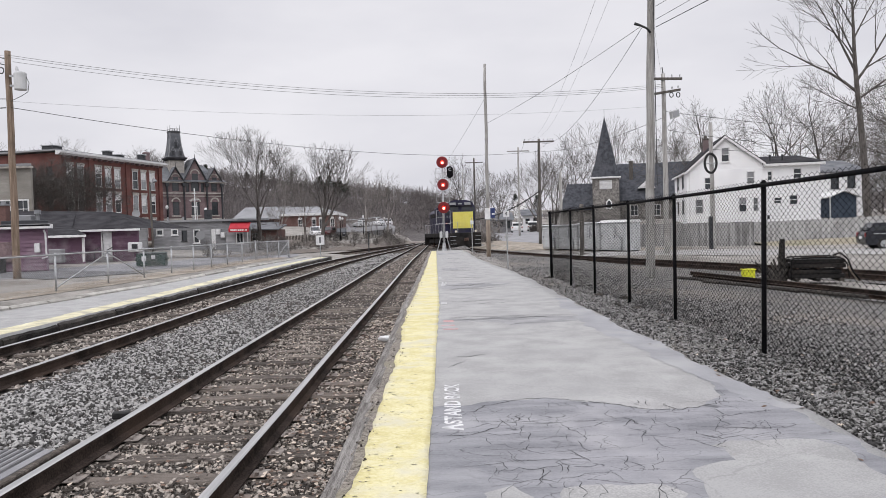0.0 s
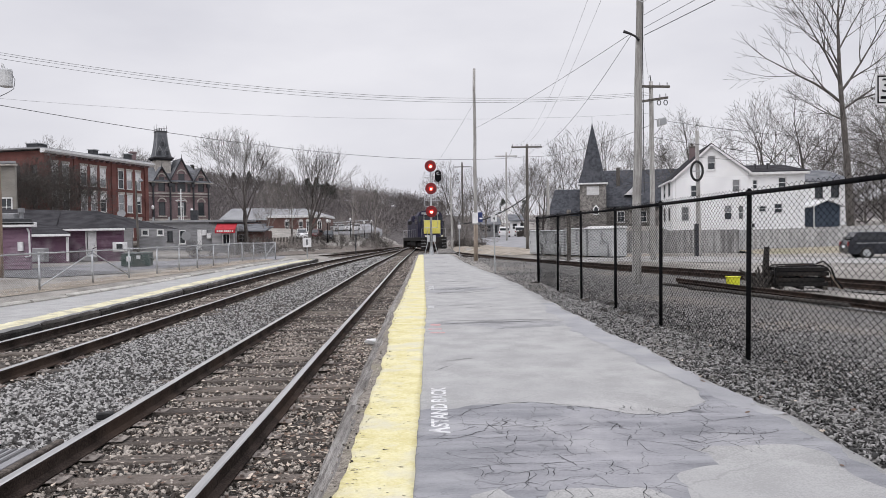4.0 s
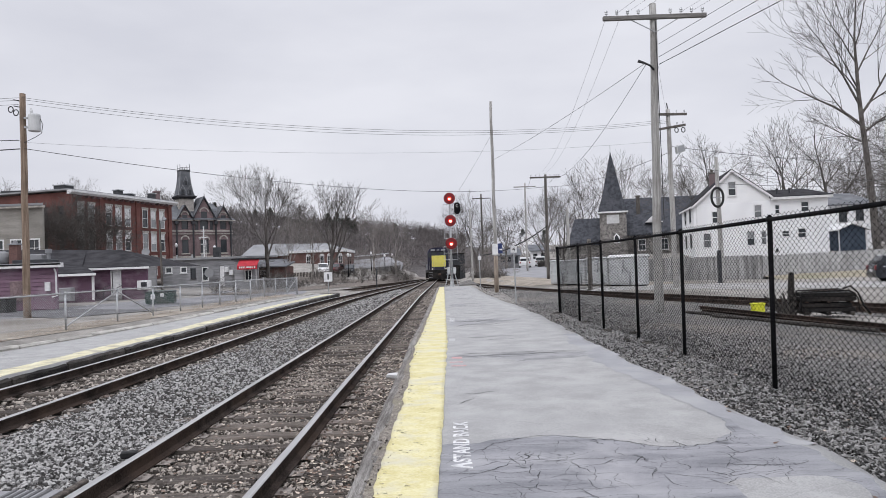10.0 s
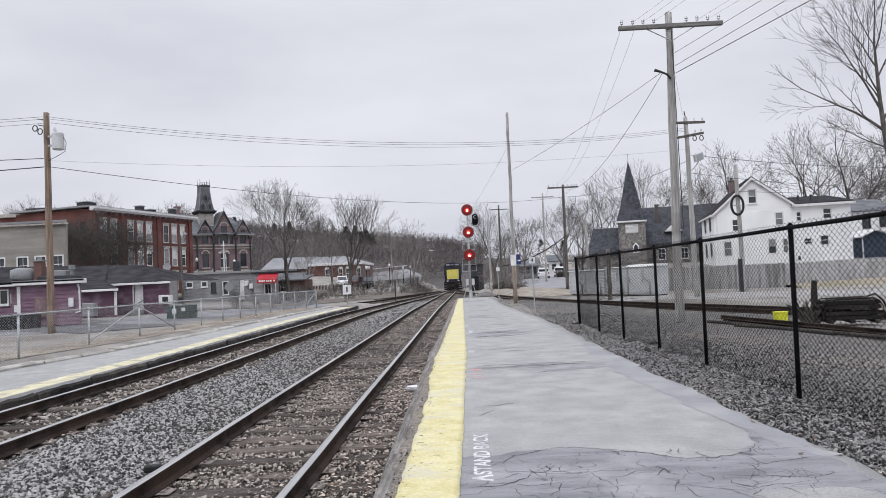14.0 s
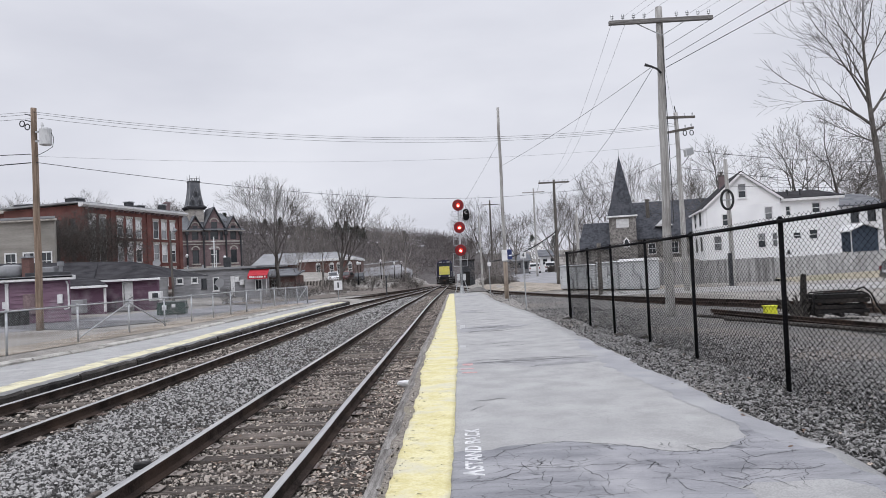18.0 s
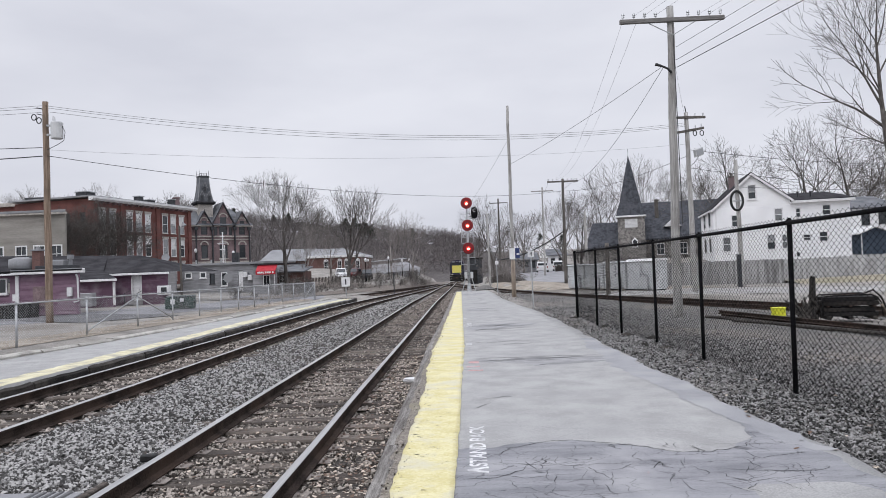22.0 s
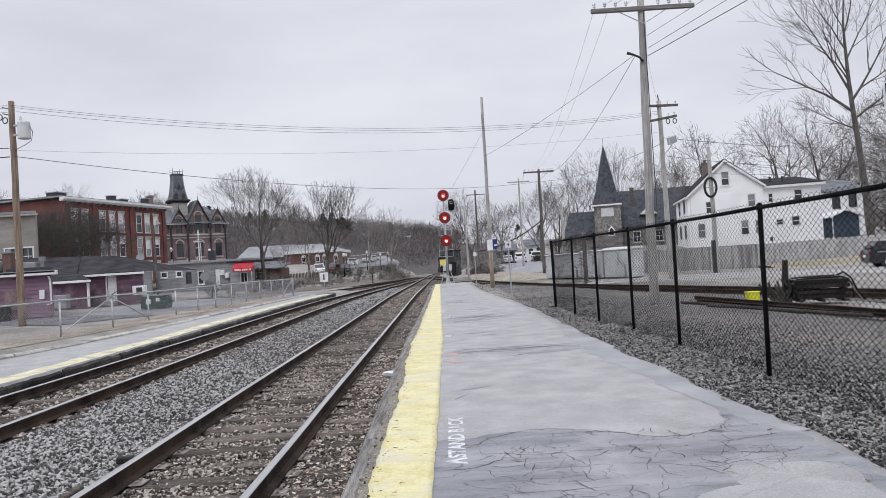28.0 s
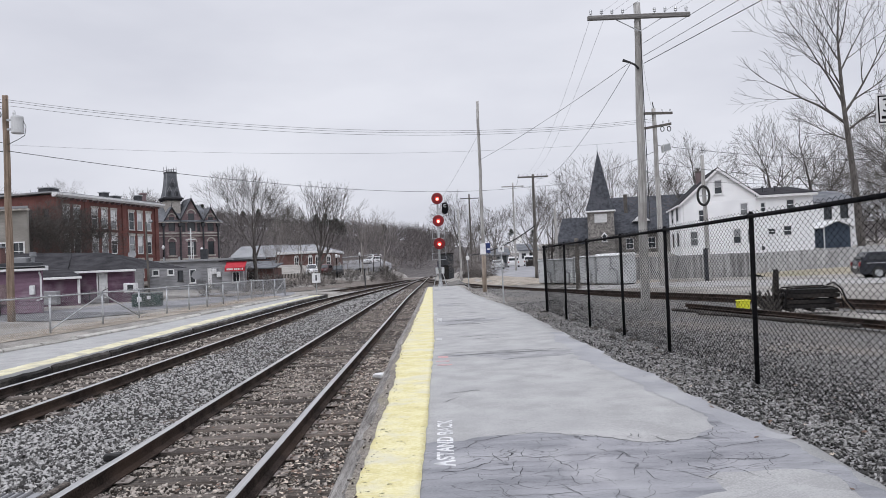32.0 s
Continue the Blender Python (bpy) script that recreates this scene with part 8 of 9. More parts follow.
ribbon("branch_ballast", [(17.5, 8), (15.2, 15), (12.7, 22.6), (9.8, 31.1), (7.45, 37.6), (5.35, 45), (3.5, 56), (2.0, 68), (0.95, 78)], 4.0, 0.05, "gravel_bed", "dark stony bed of the branch track", "ballast", 0.8)

# white mast and globe lamps before the town hall
wm = thing("sign_mast", "white timber mast with short cross pieces behind the shop", "mast", Matrix.Translation((-34.4, 100, 1.2)))
part("post", MB().box(-0.08, -0.06, 0, 0.08, 0.06, 6.9, 0.02), "white_paint", wm)
part("post", MB().box(0.22, -0.05, 0, 0.32, 0.05, 5.0, 0.02), "white_paint", wm)
for z, w in ((6.2, 0.3), (5.3, 0.7), (4.4, 0.4)):
    part("cross_piece", MB().box(-w, -0.16, z - 0.05, w, -0.105, z + 0.05, 0.01), "white_paint", wm)
for x, z in ((-38.28, 5.6), (-32.93, 5.1), (-43.6, 5.6)):
    street_lamp(x, 100, 1.2, z - 1.2)
# vine-grown brush pile by the woods
gp2 = random.Random(62)
for k in range(7):
    x, y = 2.9 + 0.5 * k + gp2.uniform(-0.3, 0.3), 93 - 1.1 * k + gp2.uniform(-1, 1)
    tree("heap of grey vines and cut brush beside the branch track", x, y, ground_z(x, y) - 0.1, 760 + k, gp2.uniform(1.0, 1.9), "grey_twigs" if k % 2 else "pale_bark", gp2.uniform(0, 6), category="brush pile", name="brush_heap", levels=3, twig=0.018, spread=0.9, fork=0.0, upright=0.1, kids=(4, 6), trunk=0.05)

for k, (x, y, h) in enumerate([(3.9, 96, 5.2), (4.2, 92, 4.4), (4.8, 97, 6.0), (5.0, 90, 3.6), (4.1, 101, 5.6), (5.8, 95, 4.8)]):
    tree("pale arching sapling hung with dead vines", x, y, ground_z(x, y) - 0.1, 780 + k, h, "grey_twigs" if k % 2 else "pale_bark", k * 1.3, category="sapling", name="bare_sapling", levels=4, twig=0.02, spread=0.7, fork=0.1, upright=-0.35, kids=(2, 3), trunk=0.09, lean=(0.02 + 0.06 * k, 0))

# brush between the shops and the brick hall
for k in range(30):
    x, y = gp2.uniform(-33, -15), gp2.uniform(84, 112)
    tree("low brown leafless brush behind the shops", x, y, ground_z(x, y), 700 + k % 5, gp2.uniform(1.2, 3.0), "bark" if k % 3 else "grey_twigs", gp2.uniform(0, 6), category="shrub", name="bare_shrub", levels=3, twig=0.011, spread=0.7, fork=0.05, kids=(3, 5), trunk=0.03)
ribbon("brown_verge", [(-36, 84), (-28, 92), (-21, 102), (-16, 114)], 16, 0.06, "brush_floor", "brown leaf-strewn ground behind the shops", "verge")
ls = thing("low_shed", "low brick shed with a flat grey roof behind the salon", "shed", Matrix.Translation((-26.4, 95, -0.3)))
part("wall", wall_mesh(0, 4.4, -0.5, 2.4, 0, 0.3, [(1.2, 2.0, 1.0, 1.9)]), "brown_brick", ls)
window(ls, 1.2, 2.0, 1.0, 1.9, 0.02)
part("side_wall", MB().box(4.1, 0.3, -0.5, 4.4, 5, 2.4), "brown_brick", ls)
part("roof", slope(MB(), [(-0.3, -0.4, 2.45), (4.7, -0.4, 2.45), (4.7, 5, 3.1), (-0.3, 5, 3.1)], 0.15), "slate", ls)
ribbon("track_side_verge", [(-8.5, 96), (-8.2, 112), (-8.6, 128), (-8.0, 150), (-5.5, 180)], 7.0, 0.03, "brush_floor", "brown weedy ground beside the far tracks", "verge")
for k in range(16):
    x, y = gp2.uniform(-11.5, -7.2), gp2.uniform(100, 150)
    tree("low brown leafless brush beside the far tracks", x, y, ground_z(x, y), 700 + k % 5, gp2.uniform(1.0, 2.4), "grey_twigs" if k % 2 else "bark", gp2.uniform(0, 6), category="shrub", name="bare_shrub", levels=3, twig=0.012, spread=0.7, fork=0.05, kids=(3, 5), trunk=0.03)


# ---- ballast, gravel, leaves ----
def sheet(name, xs, ys, zf, material, label, category):
    vs = [(x, y, zf(x, y)) for y in ys for x in xs]
    n = len(xs)
    fs = [(j * n + i, j * n + i + 1, j * n + n + i + 1, j * n + n + i) for j in range(len(ys) - 1) for i in range(n - 1)]
    return tagged(part(name, raw_mesh(name, vs, fs, material, True), None), label, category, kind="structure")


def bed_z(x, y):
    d = drop(y)
    hump = 0.07 * math.exp(-((x + 4.25) / 0.75) ** 2) * (1 - smooth_step(50, 80, y))
    return -0.402 - d + hump + 0.02 * noise.noise(Vector((x * 1.7, y * 1.7, 0)))


# the sheet's dark colour imitates shade between the loose stones on it
sheet("ballast", axis_steps([(-7.75, -0.84, 0.23)]), axis_steps([(-4, 30, 0.4), (30, 70, 1.0), (70, 134, 2.0)]), lambda x, y: bed_z(x * 1.0 + 0.5 * smooth_step(60, 130, y), y), "shaded_ballast_bed", "crushed-stone ballast between the rails, darkened as the shade in its gaps", "ballast")
sheet("gravel", axis_steps([(1.0, 9.4, 0.4)]), axis_steps([(-3, 46, 0.6)]), lambda x, y: ground_z(x, y) + (0.012 if x > 2.4 else -0.06) + 0.02 * noise.noise(Vector((x * 1.3, y * 1.3, 4))), "gravel_bed", "grey gravel beside the platform and fence", "gravel")


def stones(name, label, spots, lo, hi, material, seed, flat=0.75, long=1.0):
    """Angular stones: one jittered block each."""
    g = np.random.default_rng(seed)
    p = np.asarray(spots)
    n = len(p)
    c = np.array([(x, y, z) for z in (-1, 1) for y in (-1, 1) for x in (-1, 1)], float)
    v = c[None] * (0.5 + g.uniform(-0.33, 0.25, (n, 8, 3)))
    s = (lo + (hi - lo) * g.random(n) ** 1.6)[:, None] * np.stack([g.uniform(0.8, 1.35, n) * long, g.uniform(0.65, 1.0, n), g.uniform(0.55, 0.9, n) * flat / 0.75], 1)
    v *= s[:, None]
    q = g.normal(size=(n, 4)) * np.array([1.0, 0.3, 0.3, 1.0])
    q /= np.linalg.norm(q, axis=1)[:, None]
    w, x, y, z = q.T
    R = np.stack([1 - 2 * (y * y + z * z), 2 * (x * y - z * w), 2 * (x * z + y * w), 2 * (x * y + z * w), 1 - 2 * (x * x + z * z), 2 * (y * z - x * w),
                  2 * (x * z - y * w), 2 * (y * z + x * w), 1 - 2 * (x * x + y * y)], 1).reshape(n, 3, 3)
    v = np.einsum('nij,nkj->nki', R, v) + p[:, None]
    f = np.array([(4, 5, 7, 6), (0, 1, 5, 4), (1, 3, 7, 5), (3, 2, 6, 7), (2, 0, 4, 6)])
    f = (np.arange(n) * 8)[:, None, None] + f[None]
    ob = part(name, raw_mesh(name, v.reshape(-1, 3), f.reshape(-1, 4), material), None)
    return tagged(ob, label, "stones", kind="stuff")


def scatter(zones, zf, seed, skip=None):
    g = random.Random(seed)
    out = []
    for x0, x1, y0, y1, dens in zones:
        for _ in range(int((x1 - x0) * (y1 - y0) * dens)):
            x, y = g.uniform(x0, x1), g.uniform(y0, y1)
            if skip and skip(x, y, g):
                continue
            out.append((x, y, zf(x, y) + g.uniform(-0.010, 0.014)))
    return out


def over_tie(x, y, g):
    on_tie = abs(((y + 12.0 + 0.265) % 0.53) - 0.265) < 0.115
    for c, half in ((-2.3 - 0.005 * y, 0.7), (-6.25, 0.75)):
        if abs(x - c) < 1.3:
            if on_tie and g.random() < 0.6:
                return True
            if abs(abs(x - c) - half) < 0.08:
                return True
    return False


stones("ballast_stones", "loose grey crushed stones between the two tracks", scatter([(-5.35, -3.05, 3.5, 9, 1750), (-5.35, -3.05, 9, 15, 800), (-5.35, -3.05, 15, 30, 330)], bed_z, 1), 0.016, 0.042, "grey_stone", 1)
stones("ballast_stones", "loose grey crushed stones between the two tracks", scatter([(-5.4, -3.0, 30, 62, 70)], bed_z, 2), 0.04, 0.085, "grey_stone", 2)
stones("ballast_stones", "brown-grey ballast stones and grit around the near rails", scatter([(-3.1, -0.85, 3.5, 9, 1250), (-3.1, -0.85, 9, 15, 700), (-3.1, -0.85, 15, 30, 280)], bed_z, 3, over_tie), 0.013, 0.038, "track_stone", 3)
stones("ballast_stones", "brown-grey ballast stones and grit around the near rails", scatter([(-3.2, -0.9, 30, 64, 80)], bed_z, 4, over_tie), 0.035, 0.07, "track_stone", 4)
stones("ballast_stones", "dark ballast stones around the far rails", scatter([(-7.7, -5.3, 6.5, 20, 340), (-7.7, -5.3, 20, 48, 130)], bed_z, 5, over_tie), 0.025, 0.06, "track_stone", 5)


def gravel_skip(x, y, g):
    return x < edge_right(y) - 0.02 + 0.1 * g.random()


def gravel_z(x, y):
    return ground_z(x, y) + 0.02


def thin_out(x, y, g):
    return gravel_skip(x, y, g) or g.random() < 0.92 * smooth_step(3.9, 6.4, x + 0.6 * noise.noise(Vector((x * 0.8, y * 0.5, 7))))


stones("gravel_stones", "coarse grey and dark gravel chips beside the platform", scatter([(1.6, 4.6, 2.6, 8, 1900), (1.6, 4.6, 8, 14, 800), (1.6, 4.6, 14, 26, 300), (1.0, 4.6, 26, 44, 60), (4.6, 7.5, 5, 14, 420), (4.6, 9.0, 14, 24, 150)], gravel_z, 6, thin_out), 0.010, 0.027, "stone", 6, 0.42, 1.7)
stones("gravel_stones", "loose grit where the edge paint has worn off", scatter([(-0.66, -0.52, 3.2, 9, 300), (-0.72, -0.6, 9, 20, 120)], lambda x, y: 0.004, 16), 0.006, 0.018, "track_stone", 16)


def leaves(name, label, spots, lo, hi, seed):
    g = np.random.default_rng(seed)
    p = np.asarray(spots)
    n = len(p)
    base = np.array([(-0.5, -0.3, 0.0), (0.0, -0.42, 0.12), (0.55, 0.0, 0.25), (0.0, 0.42, 0.15), (-0.5, 0.3, 0.05)])
    v = base[None] * (lo + (hi - lo) * g.random(n))[:, None, None] * (1 + g.uniform(-0.25, 0.25, (n, 5, 3)))
    a = g.uniform(0, 6.28, n)
    c, s = np.cos(a), np.sin(a)
    x, y = v[..., 0] * c[:, None] - v[..., 1] * s[:, None], v[..., 0] * s[:, None] + v[..., 1] * c[:, None]
    v = np.stack([x, y, v[..., 2]], -1) + p[:, None]
    f = (np.arange(n) * 5)[:, None] + np.arange(5)[None]
    return tagged(part(name, raw_mesh(name, v.reshape(-1, 3), f, "leaf_litter"), None), label, "leaves", kind="stuff")


lv_spots = scatter([(-1.48, -0.86, 3.5, 16, 260), (-1.48, -0.9, 16, 40, 30), (-2.9, -1.6, 3.5, 16, 60), (-3.1, -3.0, 3.5, 20, 50), (-5.6, -5.3, 7, 30, 12)], lambda x, y: bed_z(x, y) + 0.035, 7)
leaves("leaf_litter", "dry brown and bleached leaves among the ballast", lv_spots, 0.014, 0.045, 7)
leaves("leaf_litter", "dead leaves caught along the fence and platform", scatter([(2.4, 4.4, 3, 24, 6), (-12.5, -11.1, 9, 30, 70), (-11.6, -10.2, 30, 46, 60)], lambda x, y: ground_z(x, y) + 0.03, 8), 0.02, 0.05, 8)

# asphalt crossing between the tracks
cp = thing("track_crossing", "asphalt walkway panel laid between the two tracks", "crossing", kind="structure")
part("panel", MB().prism([(-5.25, -0.42), (-5.25, -0.25), (-5.15, -0.22), (-3.3, -0.205), (-3.16, -0.215), (-3.16, -0.42)], "y", 2.6, 5.75), "old_asphalt", cp)
part("edge_strip", MB().box(-3.155, 2.6, -0.36, -3.09, 6.05, -0.215, 0.01), "tie_wood", cp)
for k in range(5):
    part("rib", MB().prism([(-3.27 - 0.07 * k, -0.215), (-3.26 - 0.07 * k, -0.196), (-3.235 - 0.07 * k, -0.196), (-3.225 - 0.07 * k, -0.215)], "y", 2.6, 5.74), "tar", cp, "dark raised rib")

# litter on the track bed
bg2 = thing("plastic_bag", "crumpled white plastic bag beside the platform timber", "litter", Matrix.Translation((-1.0, 11.75, -0.34)) @ Matrix.Scale(0.7, 4))
vs, fs = [], []
for i in range(7):
    for j in range(10):
        th_, ph = math.pi * i / 6, 2 * math.pi * j / 10
        r = 1 + 0.35 * noise.noise(Vector((i * 1.3, j * 0.9, 2)))
        vs.append((0.2 * r * math.sin(th_) * math.cos(ph), 0.11 * r * math.sin(th_) * math.sin(ph), 0.06 + 0.07 * r * math.cos(th_)))
for i in range(6):
    for j in range(10):
        fs.append((i * 10 + j, i * 10 + (j + 1) % 10, i * 10 + 10 + (j + 1) % 10, i * 10 + 10 + j))
part("bag", MB().add(vs, fs), "white_paint", bg2)
bk = thing("rubber_block", "small black rubber block lying on the ballast", "debris", Matrix.Translation((-3.3, 7.28, -0.335)) @ Matrix.Rotation(0.3, 4, 'Z') @ Matrix.Scale(0.6, 4))
part("block", MB().box(-0.15, -0.08, -0.04, 0.12, 0.08, 0.07, 0.02), "rubber", bk)
for k, (x, y) in enumerate(((2.95, 20.6), (3.15, 17.3), (3.2, 15.1), (3.55, 14.3), (3.35, 12.6), (3.1, 13.1))):
    w = thing("dirt_clod", "dark clump of wet leaves at the fence foot", "debris", Matrix.Translation((x, y, -0.03)) @ Matrix.Rotation(k, 4, 'Z') @ Matrix.Scale(0.5, 4))
    vs = []
    for i in range(5):
        for j in range(9):
            th_, ph = 0.5 * math.pi * i / 4, 2 * math.pi * j / 9
            r = 1 + 0.5 * noise.noise(Vector((i * 1.3 + k, j * 0.9, 5)))
            vs.append((0.3 * r * math.sin(th_) * math.cos(ph), 0.16 * r * math.sin(th_) * math.sin(ph), 0.12 * r * math.cos(th_)))
    part("clump", MB().add(vs, [(i * 9 + j, i * 9 + (j + 1) % 9, i * 9 + 9 + (j + 1) % 9, i * 9 + 9 + j) for i in range(4) for j in range(9)]), "creosote_and_shade", w)


# ---- patches and cracks in the platform ----
def patch(name, outline, lift, material, label, seed):
    """A flat patch with a ragged rim, between two wavy edges."""
    g = random.Random(seed)
    pts = []
    n = len(outline)
    for i in range(n):
        a, b = Vector(outline[i]), Vector(outline[(i + 1) % n])
        m = max(2, int((b - a).length / 0.07))
        for k in range(m):
            q = a.lerp(b, k / m)
            wob = 0.05 * noise.noise(Vector((q.x * 3 + seed, q.y * 3, 0))) + 0.018 * noise.noise(Vector((q.x * 14, q.y * 14, seed)))
            d = (b - a).normalized()
            pts.append((q.x - d.y * wob * 2, q.y + d.x * wob * 2, 0))
    bm = bmesh.new()
    f = bm.faces.new([bm.verts.new((x, y, lift)) for x, y, z in pts])
    if f.normal.z < 0:
        f.normal_flip()
    bmesh.ops.triangulate(bm, faces=bm.faces)
    me = bpy.data.meshes.new(name)
    bm.to_mesh(me)
    bm.free()
    me.materials.append(M[material])
    return tagged(part(name, me, None), label, "asphalt patch", kind="structure")


patch("asphalt_patch", [(-0.25, 2.6), (-0.25, 5.9), (0.1, 5.95), (0.4, 6.08), (0.75, 6.12), (1.15, 5.97), (1.6, 5.65), (2.0, 5.72), (2.28, 6.0), (2.33, 6.5), (2.42, 7.0), (2.6, 6.4), (2.64, 5.2), (2.6, 4.0), (2.6, 2.6)], 0.0012, "sealed_asphalt", "blue-grey sealed patch of crazed asphalt", 3)
patch("asphalt_patch", [(1.32, 2.6), (1.34, 3.7), (1.44, 4.2), (1.72, 4.52), (2.03, 4.62), (2.24, 4.45), (2.4, 4.3), (2.5, 2.6)], 0.0024, "asphalt", "pale worn asphalt patch near the camera end", 5)
patch("asphalt_patch", [(0.12, 2.6), (0.1, 3.5), (0.16, 4.0), (0.34, 4.08), (0.42, 3.9), (0.4, 2.6)], 0.0024, "asphalt", "small pale island of worn asphalt", 15)
patch("asphalt_patch", [(0.54, 2.6), (0.52, 3.6), (0.62, 4.0), (0.9, 4.12), (1.18, 4.02), (1.22, 3.6), (1.2, 2.6)], 0.0024, "asphalt", "pale island of worn asphalt between cracks", 25)
rim = [(edge_right(y) - 0.015, y) for y in np.arange(5.6, 15.0, 0.6)]
patch("asphalt_patch", rim + [(x - 0.12 - 0.3 * math.sin(math.pi * (y - 5.2) / 10.5), y) for x, y in rim[::-1]], 0.0018, "sealed_band", "smooth blue-grey sealed strip along the platform's outer edge", 9)
for k, (y, h, x0, x1) in enumerate(((11.1, 1.1, -0.1, 2.3), (18.3, 1.7, -0.1, 1.6), (26.2, 1.6, -0.1, 1.1), (35.5, 1.6, -0.1, 1.0), (43, 2.5, -0.4, 0.9))):
    patch("asphalt_patch", [(x0, y - h / 2), ((x0 + x1) / 2, y - h * 0.3), (x1, y + h * 0.1), (x1 + 0.1, y + h * 0.5), ((x0 + x1) / 2, y + h * 0.6), (x0, y + h / 2)], 0.0012, "dark_seal", "darker strip of cracked and sealed asphalt", 20 + k)


def crack(pts, w, seed):
    g = random.Random(seed)
    p = spline(pts, 0.06)
    vs, fs = [], []
    for i in range(len(p)):
        q, d, r = frame_at(p, i)
        k = w * g.uniform(0.35, 1.2) * math.sin(math.pi * (0.05 + 0.9 * i / max(1, len(p) - 1)))
        j = 0.012 * g.gauss(0, 1)
        vs += [(q.x + r.x * (j - k), q.y + r.y * (j - k), 0.0034), (q.x + r.x * (j + k), q.y + r.y * (j + k), 0.0034)]
    for i in range(len(p) - 1):
        fs.append((i * 2, i * 2 + 1, i * 2 + 3, i * 2 + 2))
    return vs, fs


cv, cf = [], []
gk = random.Random(77)
lines = [[(-0.1, 5.35), (0.15, 5.7), (0.4, 5.99), (0.75, 6.12), (1.15, 5.97), (1.6, 5.65), (2.0, 5.72), (2.25, 5.95), (2.33, 6.25)], [(-0.12, 5.05), (0.2, 5.15), (0.5, 5.5)], [(0.0, 7.6), (0.1, 7.75), (0.22, 7.95)]]
# long cracks run across the sealed patch, short ones join them
rows_y = [3.3 + 0.19 * k for k in range(14)]
for k, y in enumerate(rows_y):
    x = gk.uniform(-0.12, 0.3)
    while x < 2.3:
        ln = gk.uniform(0.5, 1.5)
        pts, yy = [], y + gk.uniform(-0.1, 0.1)
        for q in range(7):
            yy += gk.gauss(0, 0.035)
            pts.append((min(x + ln * q / 6, 2.45), min(yy, 5.95)))
        if not any(px > 1.35 and py < 4.55 for px, py in pts):
            lines.append(pts)
        x += ln + gk.uniform(-0.1, 0.5)
    for q in range(9):
        x, yy = gk.uniform(0.2, 2.3), y
        pts = [(x, yy)]
        for _ in range(3):
            x, yy = x + gk.uniform(-0.06, 0.06), yy + gk.uniform(0.06, 0.12)
            pts.append((x, min(yy, 5.95)))
        if not any(px > 1.35 and py < 4.55 for px, py in pts):
            lines.append(pts)
fine = len(lines)
for y0, y1, x1, n in ((10.35, 12.0, 2.3, 6), (14.0, 14.7, 2.1, 2), (17.2, 19.5, 1.7, 6), (25.2, 27.0, 1.3, 4), (35.4, 36.2, 1.1, 2), (8.1, 8.5, 0.5, 1), (21.5, 22.0, 1.5, 1), (30.5, 31.2, 1.2, 2)):
    for q in range(n):
        a, b = gk.uniform(-0.12, 0.15 + 0.3 * x1 * (q % 2)), gk.uniform(0.55, 1.0) * x1
        y = gk.uniform(y0, y1)
        lines.append([(a + (b - a) * s / 5, y + gk.gauss(0, 0.05 * (y / 11)) + 0.1 * s / 5) for s in range(6)])
tv, tf = [], []
for k, pts in enumerate(lines):
    v, f = crack(pts, 0.006 if k < 3 else gk.uniform(0.0016, 0.0044) if k < fine else 0.008 + 0.0019 * pts[0][1], k)
    keep_v, keep_f = (cv, cf) if k < fine else (tv, tf)
    o = len(keep_v)
    keep_v += v
    keep_f += [tuple(i + o for i in q) for q in f]
tagged(part("sealed_cracks", raw_mesh("sealed_cracks", tv, tf, "tar_line"), None), "grey tar-sealed cracks crossing the platform", "cracks", kind="stuff")
tagged(part("asphalt_cracks", raw_mesh("asphalt_cracks", cv, cf, "crack"), None), "dark branching cracks in the platform asphalt", "cracks", kind="stuff")

# chips out of the yellow paint
gv2 = random.Random(12)
pv, pf = [], []
for k in range(260):
    y = 3.2 + 22 * gv2.random() ** 1.7
    near_edge = gv2.random() < 0.55
    x = -0.53 - 0.1 * smooth_step(6, 14, y) + abs(gv2.gauss(0, 0.04)) if near_edge else gv2.uniform(-0.5, -0.17)
    lx, ly = gv2.uniform(0.006, 0.03), gv2.uniform(0.002, 0.006)
    o, n = len(pv), 9
    for i in range(n):
        q = 2 * math.pi * i / n
        pv.append((x + lx * math.cos(q) * gv2.uniform(0.3, 1.3), y + 0.3 * lx * math.sin(q * 2 + k) + ly * math.sin(q) * gv2.uniform(0.5, 1.2), 0.0148))
    pf.append(tuple(range(o, o + n)))
tagged(part("paint_chips", raw_mesh("paint_chips", pv, pf, "flaked"), None), "dark chips where the yellow paint has flaked off", "paint chips", kind="stuff")


